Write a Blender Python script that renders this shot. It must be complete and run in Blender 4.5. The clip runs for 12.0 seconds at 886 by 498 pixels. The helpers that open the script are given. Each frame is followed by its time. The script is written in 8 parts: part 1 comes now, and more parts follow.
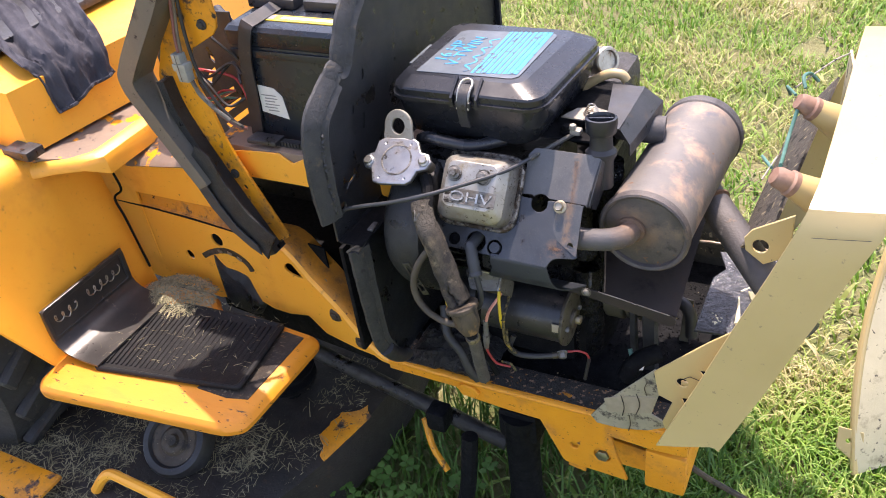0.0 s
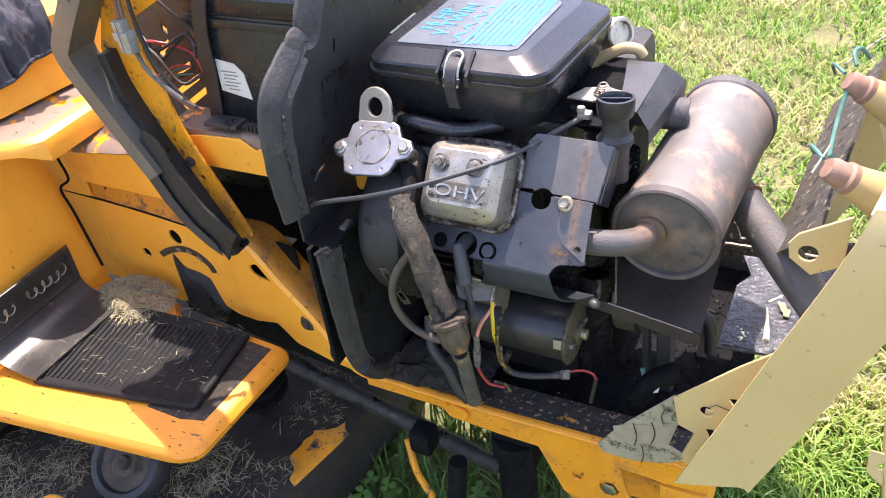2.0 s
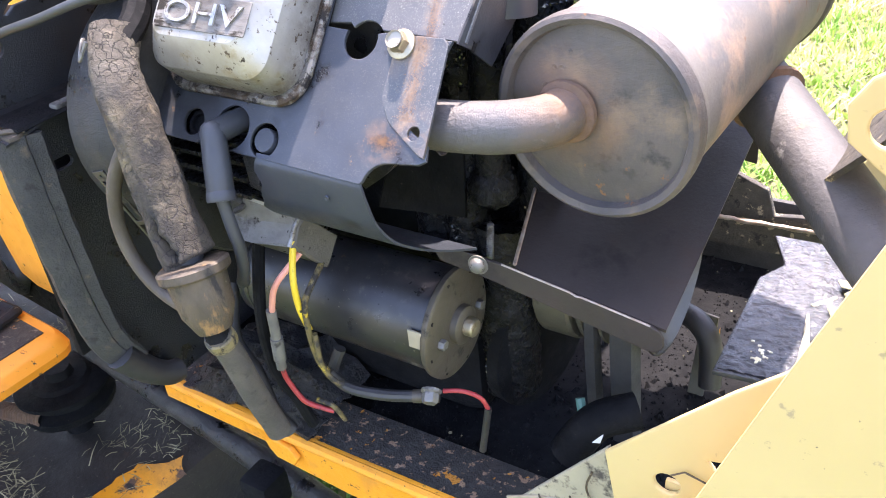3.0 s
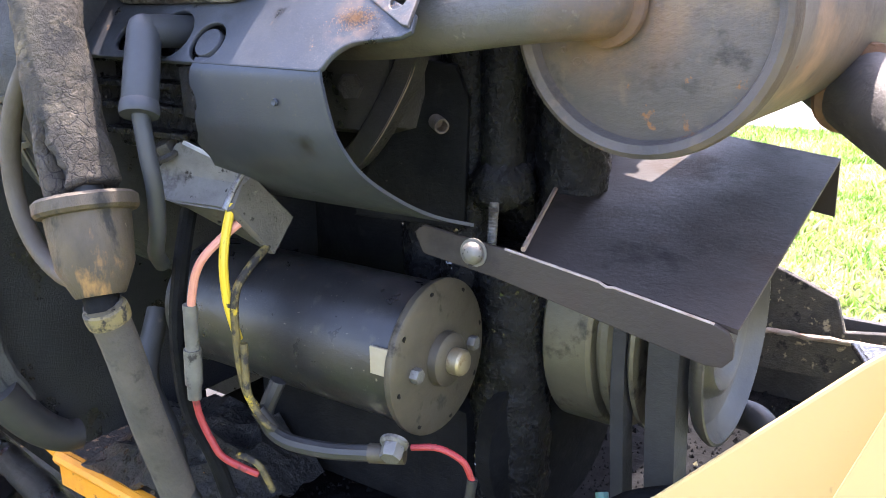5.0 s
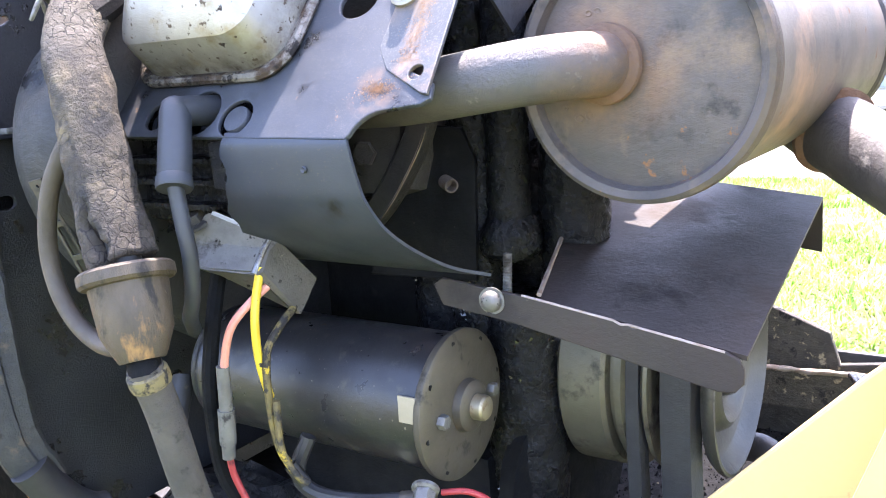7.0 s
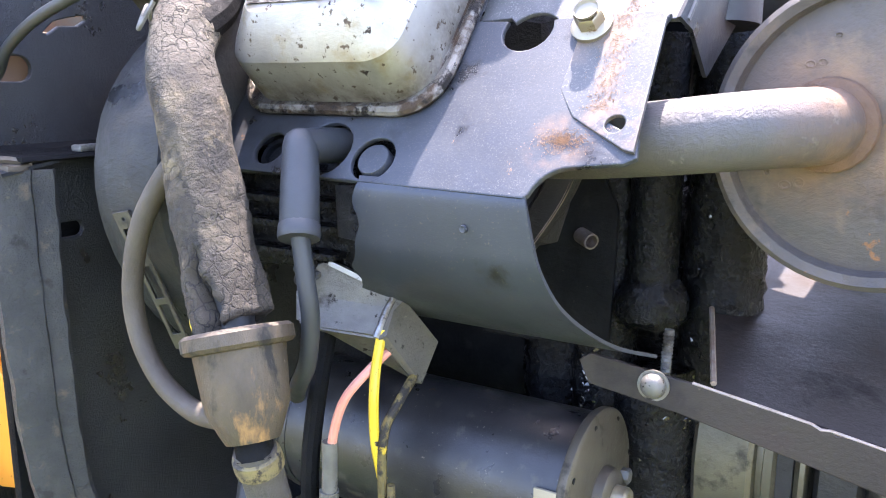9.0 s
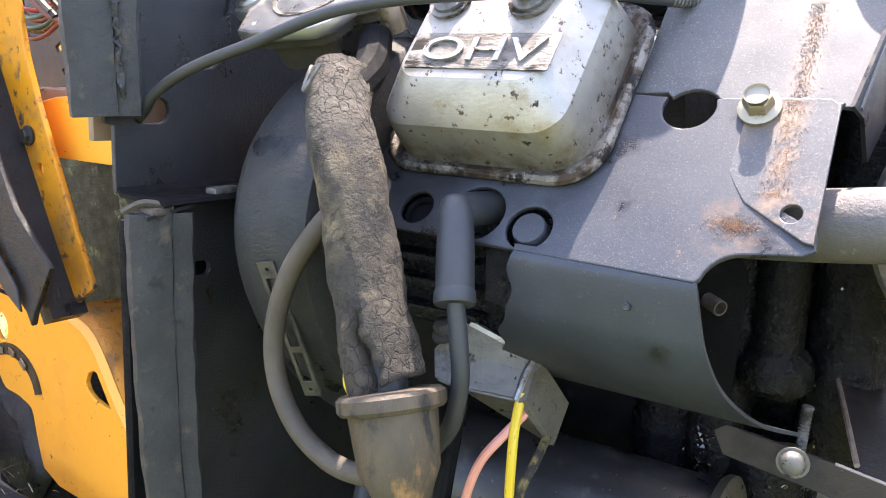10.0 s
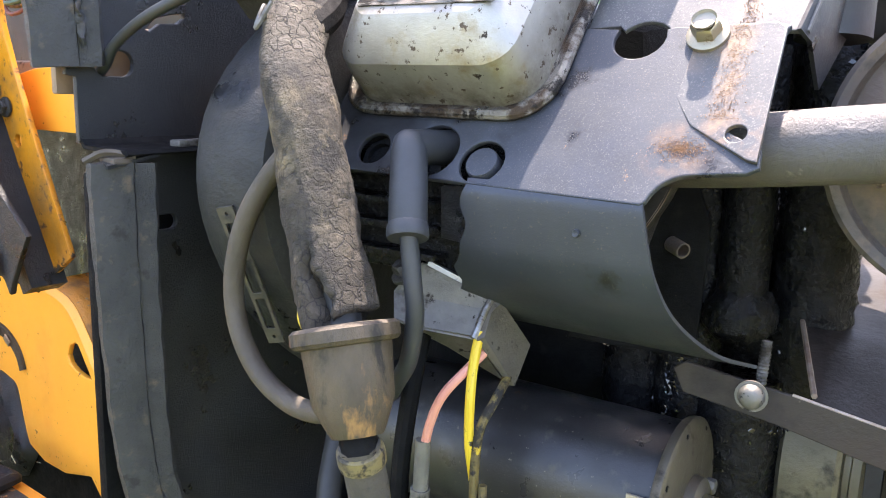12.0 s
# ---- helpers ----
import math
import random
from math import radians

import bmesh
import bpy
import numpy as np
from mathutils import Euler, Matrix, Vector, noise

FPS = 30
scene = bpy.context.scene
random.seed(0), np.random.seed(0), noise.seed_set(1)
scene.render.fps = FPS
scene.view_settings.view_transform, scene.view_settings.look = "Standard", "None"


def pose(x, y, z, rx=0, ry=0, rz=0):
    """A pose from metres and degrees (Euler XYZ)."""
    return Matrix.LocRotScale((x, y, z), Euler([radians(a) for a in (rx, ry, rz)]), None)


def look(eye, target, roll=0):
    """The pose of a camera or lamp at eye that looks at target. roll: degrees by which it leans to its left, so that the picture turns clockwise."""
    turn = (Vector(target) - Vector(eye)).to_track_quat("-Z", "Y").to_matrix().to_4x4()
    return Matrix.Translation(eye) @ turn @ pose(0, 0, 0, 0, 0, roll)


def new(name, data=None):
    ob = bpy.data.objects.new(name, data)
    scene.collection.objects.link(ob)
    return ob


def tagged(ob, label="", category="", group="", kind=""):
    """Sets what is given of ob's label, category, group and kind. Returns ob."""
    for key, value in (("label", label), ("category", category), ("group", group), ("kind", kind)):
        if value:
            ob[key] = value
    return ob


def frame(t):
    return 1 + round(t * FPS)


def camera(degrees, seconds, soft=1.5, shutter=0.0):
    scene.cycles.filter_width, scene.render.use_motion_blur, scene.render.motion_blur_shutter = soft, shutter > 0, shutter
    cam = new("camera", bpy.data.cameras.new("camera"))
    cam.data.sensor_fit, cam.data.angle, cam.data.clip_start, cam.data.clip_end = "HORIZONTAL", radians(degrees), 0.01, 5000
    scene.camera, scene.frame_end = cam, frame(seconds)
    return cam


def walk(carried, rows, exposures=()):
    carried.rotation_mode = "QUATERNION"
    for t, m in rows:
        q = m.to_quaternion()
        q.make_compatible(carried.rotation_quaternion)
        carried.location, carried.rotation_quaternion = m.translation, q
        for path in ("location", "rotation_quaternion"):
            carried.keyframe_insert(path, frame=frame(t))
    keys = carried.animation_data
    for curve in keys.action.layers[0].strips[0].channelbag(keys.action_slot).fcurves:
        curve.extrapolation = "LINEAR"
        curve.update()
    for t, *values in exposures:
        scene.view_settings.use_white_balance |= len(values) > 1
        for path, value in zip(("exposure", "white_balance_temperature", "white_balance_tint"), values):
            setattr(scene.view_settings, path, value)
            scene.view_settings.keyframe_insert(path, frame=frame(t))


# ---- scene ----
cam = camera(55.5, 12.0, soft=0.95)
PATH = [
    (0, (0.267, -0.841, 1.164), (-0.57, 0.547, -0.009), -8.2),
    (0.5, (0.259, -0.834, 1.15), (-0.588, 0.548, -0.022), -8.1),
    (1, (0.249, -0.827, 1.144), (-0.61, 0.586, 0.018), -7.9),
    (1.5, (0.257, -0.821, 1.146), (-0.581, 0.596, 0.011), -7.6),
    (2, (0.215, -0.735, 1.089), (-0.605, 0.65, -0.099), -7.5),
    (2.5, (0.17, -0.583, 0.937), (-0.652, 0.799, -0.251), -7.1),
    (3, (0.217, -0.448, 0.794), (-0.743, 0.936, -0.284), -5.7),
    (3.2, (0.204, -0.418, 0.722), (-0.804, 1.023, -0.23), -5.3),
    (4.8, (0.192, -0.398, 0.635), (-0.92, 1.159, 0.053), -0.2),
    (5, (0.191, -0.399, 0.637), (-0.909, 1.178, 0.085), -0.5),
    (5.5, (0.192, -0.408, 0.629), (-0.906, 1.205, 0.191), -1.9),
    (6, (0.192, -0.412, 0.631), (-0.899, 1.212, 0.216), -2.5),
    (6.5, (0.191, -0.42, 0.635), (-0.901, 1.206, 0.232), -3.1),
    (8.5, (0.193, -0.429, 0.639), (-0.867, 1.22, 0.24), -3.3),
    (9, (0.111, -0.414, 0.652), (-0.947, 1.237, 0.257), -0.0),
    (9.5, (0.082, -0.427, 0.676), (-0.995, 1.214, 0.289), 2.6),
    (10, (0.072, -0.439, 0.673), (-1.026, 1.188, 0.288), 2.3),
    (10.5, (0.064, -0.435, 0.669), (-1.044, 1.187, 0.291), 2.3),
    (11, (0.069, -0.432, 0.674), (-1.042, 1.19, 0.306), 2.5),
    (11.5, (0.072, -0.432, 0.669), (-1.041, 1.189, 0.302), 2.2),
    (12, (0.09, -0.432, 0.651), (-1.02, 1.188, 0.269), 1.5),
]
walk(cam, [(t, look(eye, target, roll)) for t, eye, target, roll in PATH], [(0, 1.79, 7250, 24), (1, 1.65, 7250, 24), (1.5, 1.99, 7200, 24), (2, 2.13, 7100, 24), (2.5, 2.64, 6950, 24), (3.2, 3.1, 6900, 24), (5, 3.16, 6750, 24), (5.5, 3.12, 6650, 24), (6, 2.93, 6600, 24), (6.6, 3.47, 6550, 24), (8.5, 3.49, 6550, 24), (9, 3.46, 6600, 24), (9.5, 3.17, 6950, 20), (10, 2.88, 7150, 20), (12, 2.97, 7150, 20)])

# ---- light ----
SUN_TO = Vector((-0.12, 0.31, 0.94)).normalized()
world = bpy.data.worlds.new("sky")
scene.world = world
world.use_nodes = True
wn = world.node_tree.nodes
sky = wn.new("ShaderNodeTexSky")
sky.sky_type = "NISHITA"
sky.sun_disc = False
sky.dust_density = 1.6
sky.sun_elevation = math.asin(SUN_TO.z)
sky.sun_rotation = math.atan2(SUN_TO.x, SUN_TO.y)
world.node_tree.links.new(sky.outputs[0], wn["Background"].inputs[0])
wn["Background"].inputs[1].default_value = 0.15
sun = new("sun", bpy.data.lights.new("sun", "SUN"))
sun.data.energy = 2.4
sun.data.angle = radians(0.55)
sun.data.color = (1.0, 0.95, 0.87)
sun.matrix_world = look(SUN_TO * 20, (0, 0, 0))

GROUND = 0.06      # height of the soil under the tractor


# ---- materials ----
def mat(name, cols, scale=25.0, rough=(0.4, 0.6), metal=0.0, bump=0.15, bscale=220.0, chips=(), coat=0.0, stretch=None, island=0.0, spec=0.5, detail=5.0, dist=0.004, cracks=0.0, stains=(), bdetail=6.0):
    """Two-scale procedural surface: cols are blended by a large noise, chips are (colour, scale, low, high) patches with an own edge."""
    m = bpy.data.materials.new(name)
    m.use_nodes = True
    nt = m.node_tree
    n, link = nt.nodes, nt.links.new
    p = n["Principled BSDF"]
    co = n.new("ShaderNodeTexCoord").outputs["Object"]
    if stretch:
        mp = n.new("ShaderNodeMapping")
        mp.inputs["Scale"].default_value = stretch
        link(co, mp.inputs["Vector"])
        co = mp.outputs[0]

    def noise_of(s, d=5.0, r=0.6):
        t = n.new("ShaderNodeTexNoise")
        t.inputs["Scale"].default_value = s
        t.inputs["Detail"].default_value = d
        t.inputs["Roughness"].default_value = r
        link(co, t.inputs["Vector"])
        return t.outputs["Fac"]

    big = noise_of(scale, detail)
    ramp = n.new("ShaderNodeValToRGB")
    ramp.color_ramp.elements[0].position, ramp.color_ramp.elements[1].position = 0.32, 0.68
    ramp.color_ramp.elements[0].color = (*cols[0], 1)
    ramp.color_ramp.elements[1].color = (*cols[-1], 1)
    for k in cols[1:-1]:
        e = ramp.color_ramp.elements.new(0.5)
        e.color = (*k, 1)
    link(big, ramp.inputs[0])
    col = ramp.outputs[0]
    if island:
        geo = n.new("ShaderNodeNewGeometry")
        hsv = n.new("ShaderNodeHueSaturation")
        mr = n.new("ShaderNodeMapRange")
        mr.inputs[3].default_value, mr.inputs[4].default_value = 1 - island, 1 + island
        link(geo.outputs["Random Per Island"], mr.inputs[0])
        link(mr.outputs[0], hsv.inputs["Value"])
        link(col, hsv.inputs["Color"])
        col = hsv.outputs[0]
    rg = n.new("ShaderNodeMapRange")
    rg.inputs[1].default_value, rg.inputs[2].default_value = 0.3, 0.7
    rg.inputs[3].default_value, rg.inputs[4].default_value = rough
    link(noise_of(scale * 2.3), rg.inputs[0])
    ro = rg.outputs[0]
    me = None
    for chip in chips:
        c, s, lo, hi = chip[:4]
        f = n.new("ShaderNodeMapRange")
        f.inputs[1].default_value, f.inputs[2].default_value = lo, hi
        link(noise_of(s, 8.0, 0.65), f.inputs[0])
        mx = n.new("ShaderNodeMix")
        mx.data_type = "RGBA"
        link(f.outputs[0], mx.inputs[0])
        link(col, mx.inputs[6])
        mx.inputs[7].default_value = (*c, 1)
        col = mx.outputs[2]
        mr2 = n.new("ShaderNodeMix")
        link(f.outputs[0], mr2.inputs[0])
        link(ro, mr2.inputs[2])
        mr2.inputs[3].default_value = chip[4] if len(chip) > 4 else 0.85
        ro = mr2.outputs[0]
    for c, v, d, w in stains:
        # a rust run along a plane (d given) or a bloom round a point (d is None), broken by noise
        vm = n.new("ShaderNodeVectorMath")
        vm.operation = "DISTANCE" if d is None else "DOT_PRODUCT"
        link(co, vm.inputs[0])
        vm.inputs[1].default_value = v
        far = vm.outputs["Value"]
        if d is not None:
            sb = n.new("ShaderNodeMath")
            sb.operation = "SUBTRACT"
            link(far, sb.inputs[0])
            sb.inputs[1].default_value = d
            ab = n.new("ShaderNodeMath")
            ab.operation = "ABSOLUTE"
            link(sb.outputs[0], ab.inputs[0])
            far = ab.outputs[0]
        fade = n.new("ShaderNodeMapRange")
        fade.inputs[1].default_value, fade.inputs[2].default_value = 0.0, w
        fade.inputs[3].default_value, fade.inputs[4].default_value = 1.0, 0.0
        link(far, fade.inputs[0])
        pat = n.new("ShaderNodeMapRange")
        pat.inputs[1].default_value, pat.inputs[2].default_value = 0.40, 0.66
        link(noise_of(0.9 / w, 8.0, 0.7), pat.inputs[0])
        mul = n.new("ShaderNodeMath")
        mul.operation = "MULTIPLY"
        link(fade.outputs[0], mul.inputs[0])
        link(pat.outputs[0], mul.inputs[1])
        ms = n.new("ShaderNodeMix")
        ms.data_type = "RGBA"
        link(mul.outputs[0], ms.inputs[0])
        link(col, ms.inputs[6])
        ms.inputs[7].default_value = (*c, 1)
        col = ms.outputs[2]
    crack = None
    if cracks:
        vo = n.new("ShaderNodeTexVoronoi")
        vo.feature = "DISTANCE_TO_EDGE"
        vo.inputs["Scale"].default_value = cracks
        wob = n.new("ShaderNodeMix")
        wob.data_type = "VECTOR"
        wob.inputs[0].default_value = 0.005
        nz = n.new("ShaderNodeTexNoise")
        nz.inputs["Scale"].default_value = cracks * 1.3
        link(co, nz.inputs["Vector"])
        link(co, wob.inputs[4])
        link(nz.outputs["Color"], wob.inputs[5])
        link(wob.outputs[1], vo.inputs["Vector"])
        cm = n.new("ShaderNodeMapRange")
        cm.inputs[1].default_value, cm.inputs[2].default_value = 0.0, 0.07
        link(vo.outputs["Distance"], cm.inputs[0])
        gap = n.new("ShaderNodeMapRange")
        gap.inputs[1].default_value, gap.inputs[2].default_value = 0.48, 0.60
        link(noise_of(cracks * 0.16, 4.0), gap.inputs[0])
        mxx = n.new("ShaderNodeMath")
        mxx.operation = "MAXIMUM"
        link(cm.outputs[0], mxx.inputs[0])
        link(gap.outputs[0], mxx.inputs[1])
        crack = mxx.outputs[0]
        dk = n.new("ShaderNodeMix")
        dk.data_type = "RGBA"
        link(crack, dk.inputs[0])
        dk.inputs[6].default_value = (0.014, 0.012, 0.011, 1)
        link(col, dk.inputs[7])
        col = dk.outputs[2]
    link(col, p.inputs["Base Color"])
    link(ro, p.inputs["Roughness"])
    p.inputs["Metallic"].default_value = metal
    p.inputs["Coat Weight"].default_value = coat
    p.inputs["Coat Roughness"].default_value = 0.12
    p.inputs["Specular IOR Level"].default_value = spec
    if bump:
        b = n.new("ShaderNodeBump")
        b.inputs["Strength"].default_value = bump
        b.inputs["Distance"].default_value = dist
        link(noise_of(bscale, bdetail, 0.7), b.inputs["Height"])
        if crack:
            b2 = n.new("ShaderNodeBump")
            b2.inputs["Strength"].default_value = 0.6
            b2.inputs["Distance"].default_value = 0.003
            link(crack, b2.inputs["Height"])
            link(b.outputs[0], b2.inputs["Normal"])
            b = b2
        link(b.outputs[0], p.inputs["Normal"])
    return m


RUST = (0.16, 0.07, 0.035)
GRIME = (0.02, 0.018, 0.016)
M_ORANGE = mat("orange_paint", [(0.87, 0.345, 0.030), (0.92, 0.405, 0.042)], 6, (0.32, 0.52), bump=0.08, bscale=160, coat=0.12, chips=[((0.72, 0.28, 0.035), 9, 0.56, 0.78), ((0.45, 0.19, 0.04), 33, 0.66, 0.76), ((0.20, 0.09, 0.03), 60, 0.695, 0.72), ((0.30, 0.13, 0.03), 260, 0.655, 0.68), ((0.05, 0.035, 0.025), 130, 0.685, 0.70)])
M_ORANGE_WORN = mat("worn_orange_paint", [(0.66, 0.24, 0.008), (0.76, 0.30, 0.01)], 9, (0.3, 0.55), bump=0.2, bscale=300, chips=[((0.34, 0.15, 0.03), 14, 0.47, 0.66), ((0.11, 0.06, 0.038), 30, 0.56, 0.62), ((0.022, 0.017, 0.015), 60, 0.60, 0.65), (RUST, 140, 0.60, 0.68)], stains=[((0.13, 0.08, 0.045), (-0.415, -0.14, 0.575), None, 0.065)])
M_FLARE = mat("rust_worn_flange", [(0.66, 0.235, 0.012), (0.55, 0.21, 0.02)], 12, (0.4, 0.7), bump=0.4, bscale=300, chips=[((0.30, 0.13, 0.04), 24, 0.54, 0.64), ((0.10, 0.06, 0.035), 44, 0.60, 0.68), ((0.020, 0.016, 0.014), 130, 0.635, 0.66), ((0.30, 0.22, 0.14), 190, 0.63, 0.67)], stains=[((0.05, 0.035, 0.025), (-0.405, -0.10, 0.470), None, 0.075), ((0.04, 0.03, 0.022), (-0.35, -0.09, 0.420), None, 0.045)])
M_RECESS = mat("shade_and_dirt_recess", [(0.020, 0.016, 0.013), (0.05, 0.036, 0.024)], 40, (0.7, 0.95), bump=0.7, bscale=200, chips=[((0.50, 0.19, 0.02), 40, 0.62, 0.65), ((0.16, 0.13, 0.085), 160, 0.58, 0.66)])
M_FOOT = mat("scratched_orange_footrest", [(0.66, 0.225, 0.014), (0.74, 0.275, 0.02)], 7, (0.4, 0.6), bump=0.1, bscale=300, stretch=(0.35, 1, 1), chips=[((0.46, 0.17, 0.03), 16, 0.54, 0.74), ((0.14, 0.075, 0.04), 70, 0.625, 0.66), ((0.03, 0.022, 0.018), 150, 0.635, 0.66)])
M_RAIL = mat("grimy_orange_rail", [(0.68, 0.25, 0.014), (0.77, 0.305, 0.018)], 12, (0.35, 0.6), bump=0.3, chips=[((0.46, 0.18, 0.03), 26, 0.52, 0.70), ((0.10, 0.055, 0.035), 70, 0.655, 0.70), ((0.030, 0.022, 0.018), 150, 0.64, 0.67), ((0.016, 0.013, 0.012), 24, 0.68, 0.72)])
M_RAIL_TOP = mat("oily_rail_top", [(0.012, 0.011, 0.011), (0.034, 0.028, 0.025)], 40, (0.5, 0.85), bump=1.0, bscale=300, dist=0.005, chips=[((0.34, 0.21, 0.13), 150, 0.57, 0.61), ((0.60, 0.23, 0.02), 90, 0.625, 0.64), ((0.010, 0.009, 0.009), 70, 0.54, 0.60, 0.4)])
M_PRIMER = mat("bare_brown_primer", [(0.16, 0.11, 0.085), (0.24, 0.17, 0.12)], 14, (0.45, 0.65), bump=0.12, chips=[((0.80, 0.31, 0.016), 9, 0.555, 0.565, 0.35), (GRIME, 60, 0.62, 0.7)])
M_CREAM = mat("cream_paint", [(0.485, 0.36, 0.16), (0.55, 0.415, 0.195)], 5, (0.3, 0.48), bump=0.04, chips=[((0.34, 0.26, 0.14), 90, 0.65, 0.69), ((0.10, 0.08, 0.06), 220, 0.68, 0.71), ((0.50, 0.38, 0.16), 7, 0.55, 0.8, 0.5)], coat=0.1)
M_CREAM_DIRTY = mat("dirty_cream_paint", [(0.50, 0.43, 0.27), (0.64, 0.55, 0.36)], 10, (0.45, 0.7), bump=0.15, chips=[((0.26, 0.20, 0.12), 22, 0.56, 0.72), ((0.10, 0.08, 0.06), 60, 0.58, 0.66), ((0.05, 0.042, 0.035), 120, 0.63, 0.67)])
M_BLACK = mat("black_sheet_metal", [(0.018, 0.019, 0.022), (0.038, 0.039, 0.043)], 24, (0.3, 0.55), bump=0.15, bscale=450, chips=[((0.085, 0.075, 0.065), 75, 0.58, 0.70), ((0.008, 0.008, 0.008), 40, 0.57, 0.64, 0.25)])
M_FIREWALL = mat("oily_black_panel", [(0.007, 0.0085, 0.012), (0.014, 0.0165, 0.021)], 24, (0.34, 0.56), bump=0.4, bscale=800, chips=[((0.005, 0.005, 0.006), 30, 0.56, 0.63, 0.2), ((0.050, 0.050, 0.050), 520, 0.61, 0.68), ((0.022, 0.025, 0.030), 14, 0.56, 0.72, 0.5)])
M_SHROUD = mat("dark_blue_grey_tin", [(0.030, 0.036, 0.048), (0.052, 0.058, 0.069)], 26, (0.40, 0.60), metal=0.25, bump=0.08, bscale=900, chips=[((0.018, 0.018, 0.020), 38, 0.58, 0.66, 0.25), ((0.15, 0.145, 0.135), 2000, 0.56, 0.68), ((0.30, 0.17, 0.09), 120, 0.68, 0.73)], stains=[((0.010, 0.010, 0.011), (-0.098, -0.178, 0.634), None, 0.034), ((0.010, 0.010, 0.011), (-0.130, -0.178, 0.634), None, 0.034), ((0.010, 0.010, 0.011), (-0.062, -0.176, 0.635), None, 0.018), ((0.30, 0.17, 0.085), (0.002, -0.178, 0.632), None, 0.013)])
M_TAB = mat("rust_run_tab", [(0.045, 0.050, 0.058), (0.080, 0.084, 0.090)], 26, (0.36, 0.55), metal=0.3, bump=0.08, bscale=900, chips=[((0.20, 0.192, 0.18), 1300, 0.54, 0.68)], stains=[((0.30, 0.20, 0.125), (1, 0.031, 0.0392), 0.03206, 0.006), ((0.38, 0.22, 0.115), (0.0185, -0.1739, 0.6378), None, 0.014), ((0.30, 0.20, 0.12), (0.0, -0.15, 0.668), None, 0.018)])
M_TIN = mat("bare_dusty_tin", [(0.078, 0.080, 0.086), (0.118, 0.117, 0.117)], 30, (0.48, 0.66), metal=0.25, bump=0.08, bscale=900, chips=[((0.22, 0.214, 0.204), 1300, 0.54, 0.68), ((0.05, 0.05, 0.05), 200, 0.67, 0.71)], stains=[((0.27, 0.19, 0.135), (1, 0.031, 0.0392), 0.03206, 0.006)])
# Shroud tin again, darkened for the shade below the bend, with oil and rust.
M_SKIRT = mat("shade_toned_shroud_skirt", [(0.024, 0.030, 0.041), (0.040, 0.046, 0.058)], 20, (0.36, 0.55), metal=0.2, bump=0.08, bscale=700, chips=[((0.014, 0.014, 0.015), 30, 0.63, 0.72, 0.35), ((0.10, 0.092, 0.08), 700, 0.60, 0.70), ((0.15, 0.08, 0.045), 90, 0.68, 0.74)])
M_RUSTY = mat("rust_dust", [(0.30, 0.17, 0.095), (0.20, 0.11, 0.065)], 200, (0.8, 0.95), bump=0.0)
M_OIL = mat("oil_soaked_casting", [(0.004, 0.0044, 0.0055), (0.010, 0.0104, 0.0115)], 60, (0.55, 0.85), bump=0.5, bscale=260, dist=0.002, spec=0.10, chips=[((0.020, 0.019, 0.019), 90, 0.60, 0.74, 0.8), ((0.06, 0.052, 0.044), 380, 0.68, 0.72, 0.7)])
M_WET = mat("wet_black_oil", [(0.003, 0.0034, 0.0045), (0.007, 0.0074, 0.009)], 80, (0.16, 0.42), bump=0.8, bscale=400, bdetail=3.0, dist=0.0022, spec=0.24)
M_GLINT = mat("glinting_oil_drops", [(0.004, 0.0045, 0.006), (0.008, 0.0085, 0.010)], 80, (0.06, 0.16), bump=0.0, spec=0.75)
M_CRUST = mat("crusted_oily_dirt", [(0.008, 0.0085, 0.011), (0.024, 0.024, 0.026)], 60, (0.18, 0.55), bump=1.0, bscale=260, dist=0.006, chips=[((0.60, 0.23, 0.02), 40, 0.665, 0.68), ((0.10, 0.095, 0.09), 160, 0.60, 0.68)])
M_BLOCK = mat("grimy_block_casting", [(0.020, 0.019, 0.019), (0.05, 0.046, 0.042)], 30, (0.4, 0.75), bump=0.5, bscale=240, chips=[((0.008, 0.008, 0.008), 35, 0.52, 0.62, 0.2)])
M_HOUSING = mat("dusty_blower_housing", [(0.010, 0.0115, 0.014), (0.020, 0.021, 0.023)], 40, (0.42, 0.66), bump=0.35, bscale=420, chips=[((0.045, 0.045, 0.044), 300, 0.58, 0.68), ((0.006, 0.006, 0.007), 30, 0.54, 0.62, 0.2)])
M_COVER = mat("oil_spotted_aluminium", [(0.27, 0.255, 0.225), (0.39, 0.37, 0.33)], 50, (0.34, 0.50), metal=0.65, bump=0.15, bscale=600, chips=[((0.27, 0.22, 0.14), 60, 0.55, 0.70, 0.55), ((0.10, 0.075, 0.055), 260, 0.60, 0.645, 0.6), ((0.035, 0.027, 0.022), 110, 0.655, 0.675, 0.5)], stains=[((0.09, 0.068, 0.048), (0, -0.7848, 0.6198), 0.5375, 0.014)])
M_LETTER = mat("smeared_letters", [(0.34, 0.325, 0.30), (0.52, 0.505, 0.48)], 90, (0.3, 0.5), metal=0.8, bump=0.2, bscale=500, chips=[((0.10, 0.085, 0.07), 160, 0.55, 0.64)])
M_ALU_OILY = mat("oily_aluminium_flange", [(0.14, 0.125, 0.105), (0.30, 0.28, 0.25)], 60, (0.22, 0.45), metal=0.7, bump=0.5, bscale=400, chips=[((0.07, 0.048, 0.032), 110, 0.45, 0.56, 0.5), ((0.018, 0.015, 0.013), 150, 0.50, 0.57, 0.3), ((0.015, 0.013, 0.012), 34, 0.54, 0.64, 0.3)])
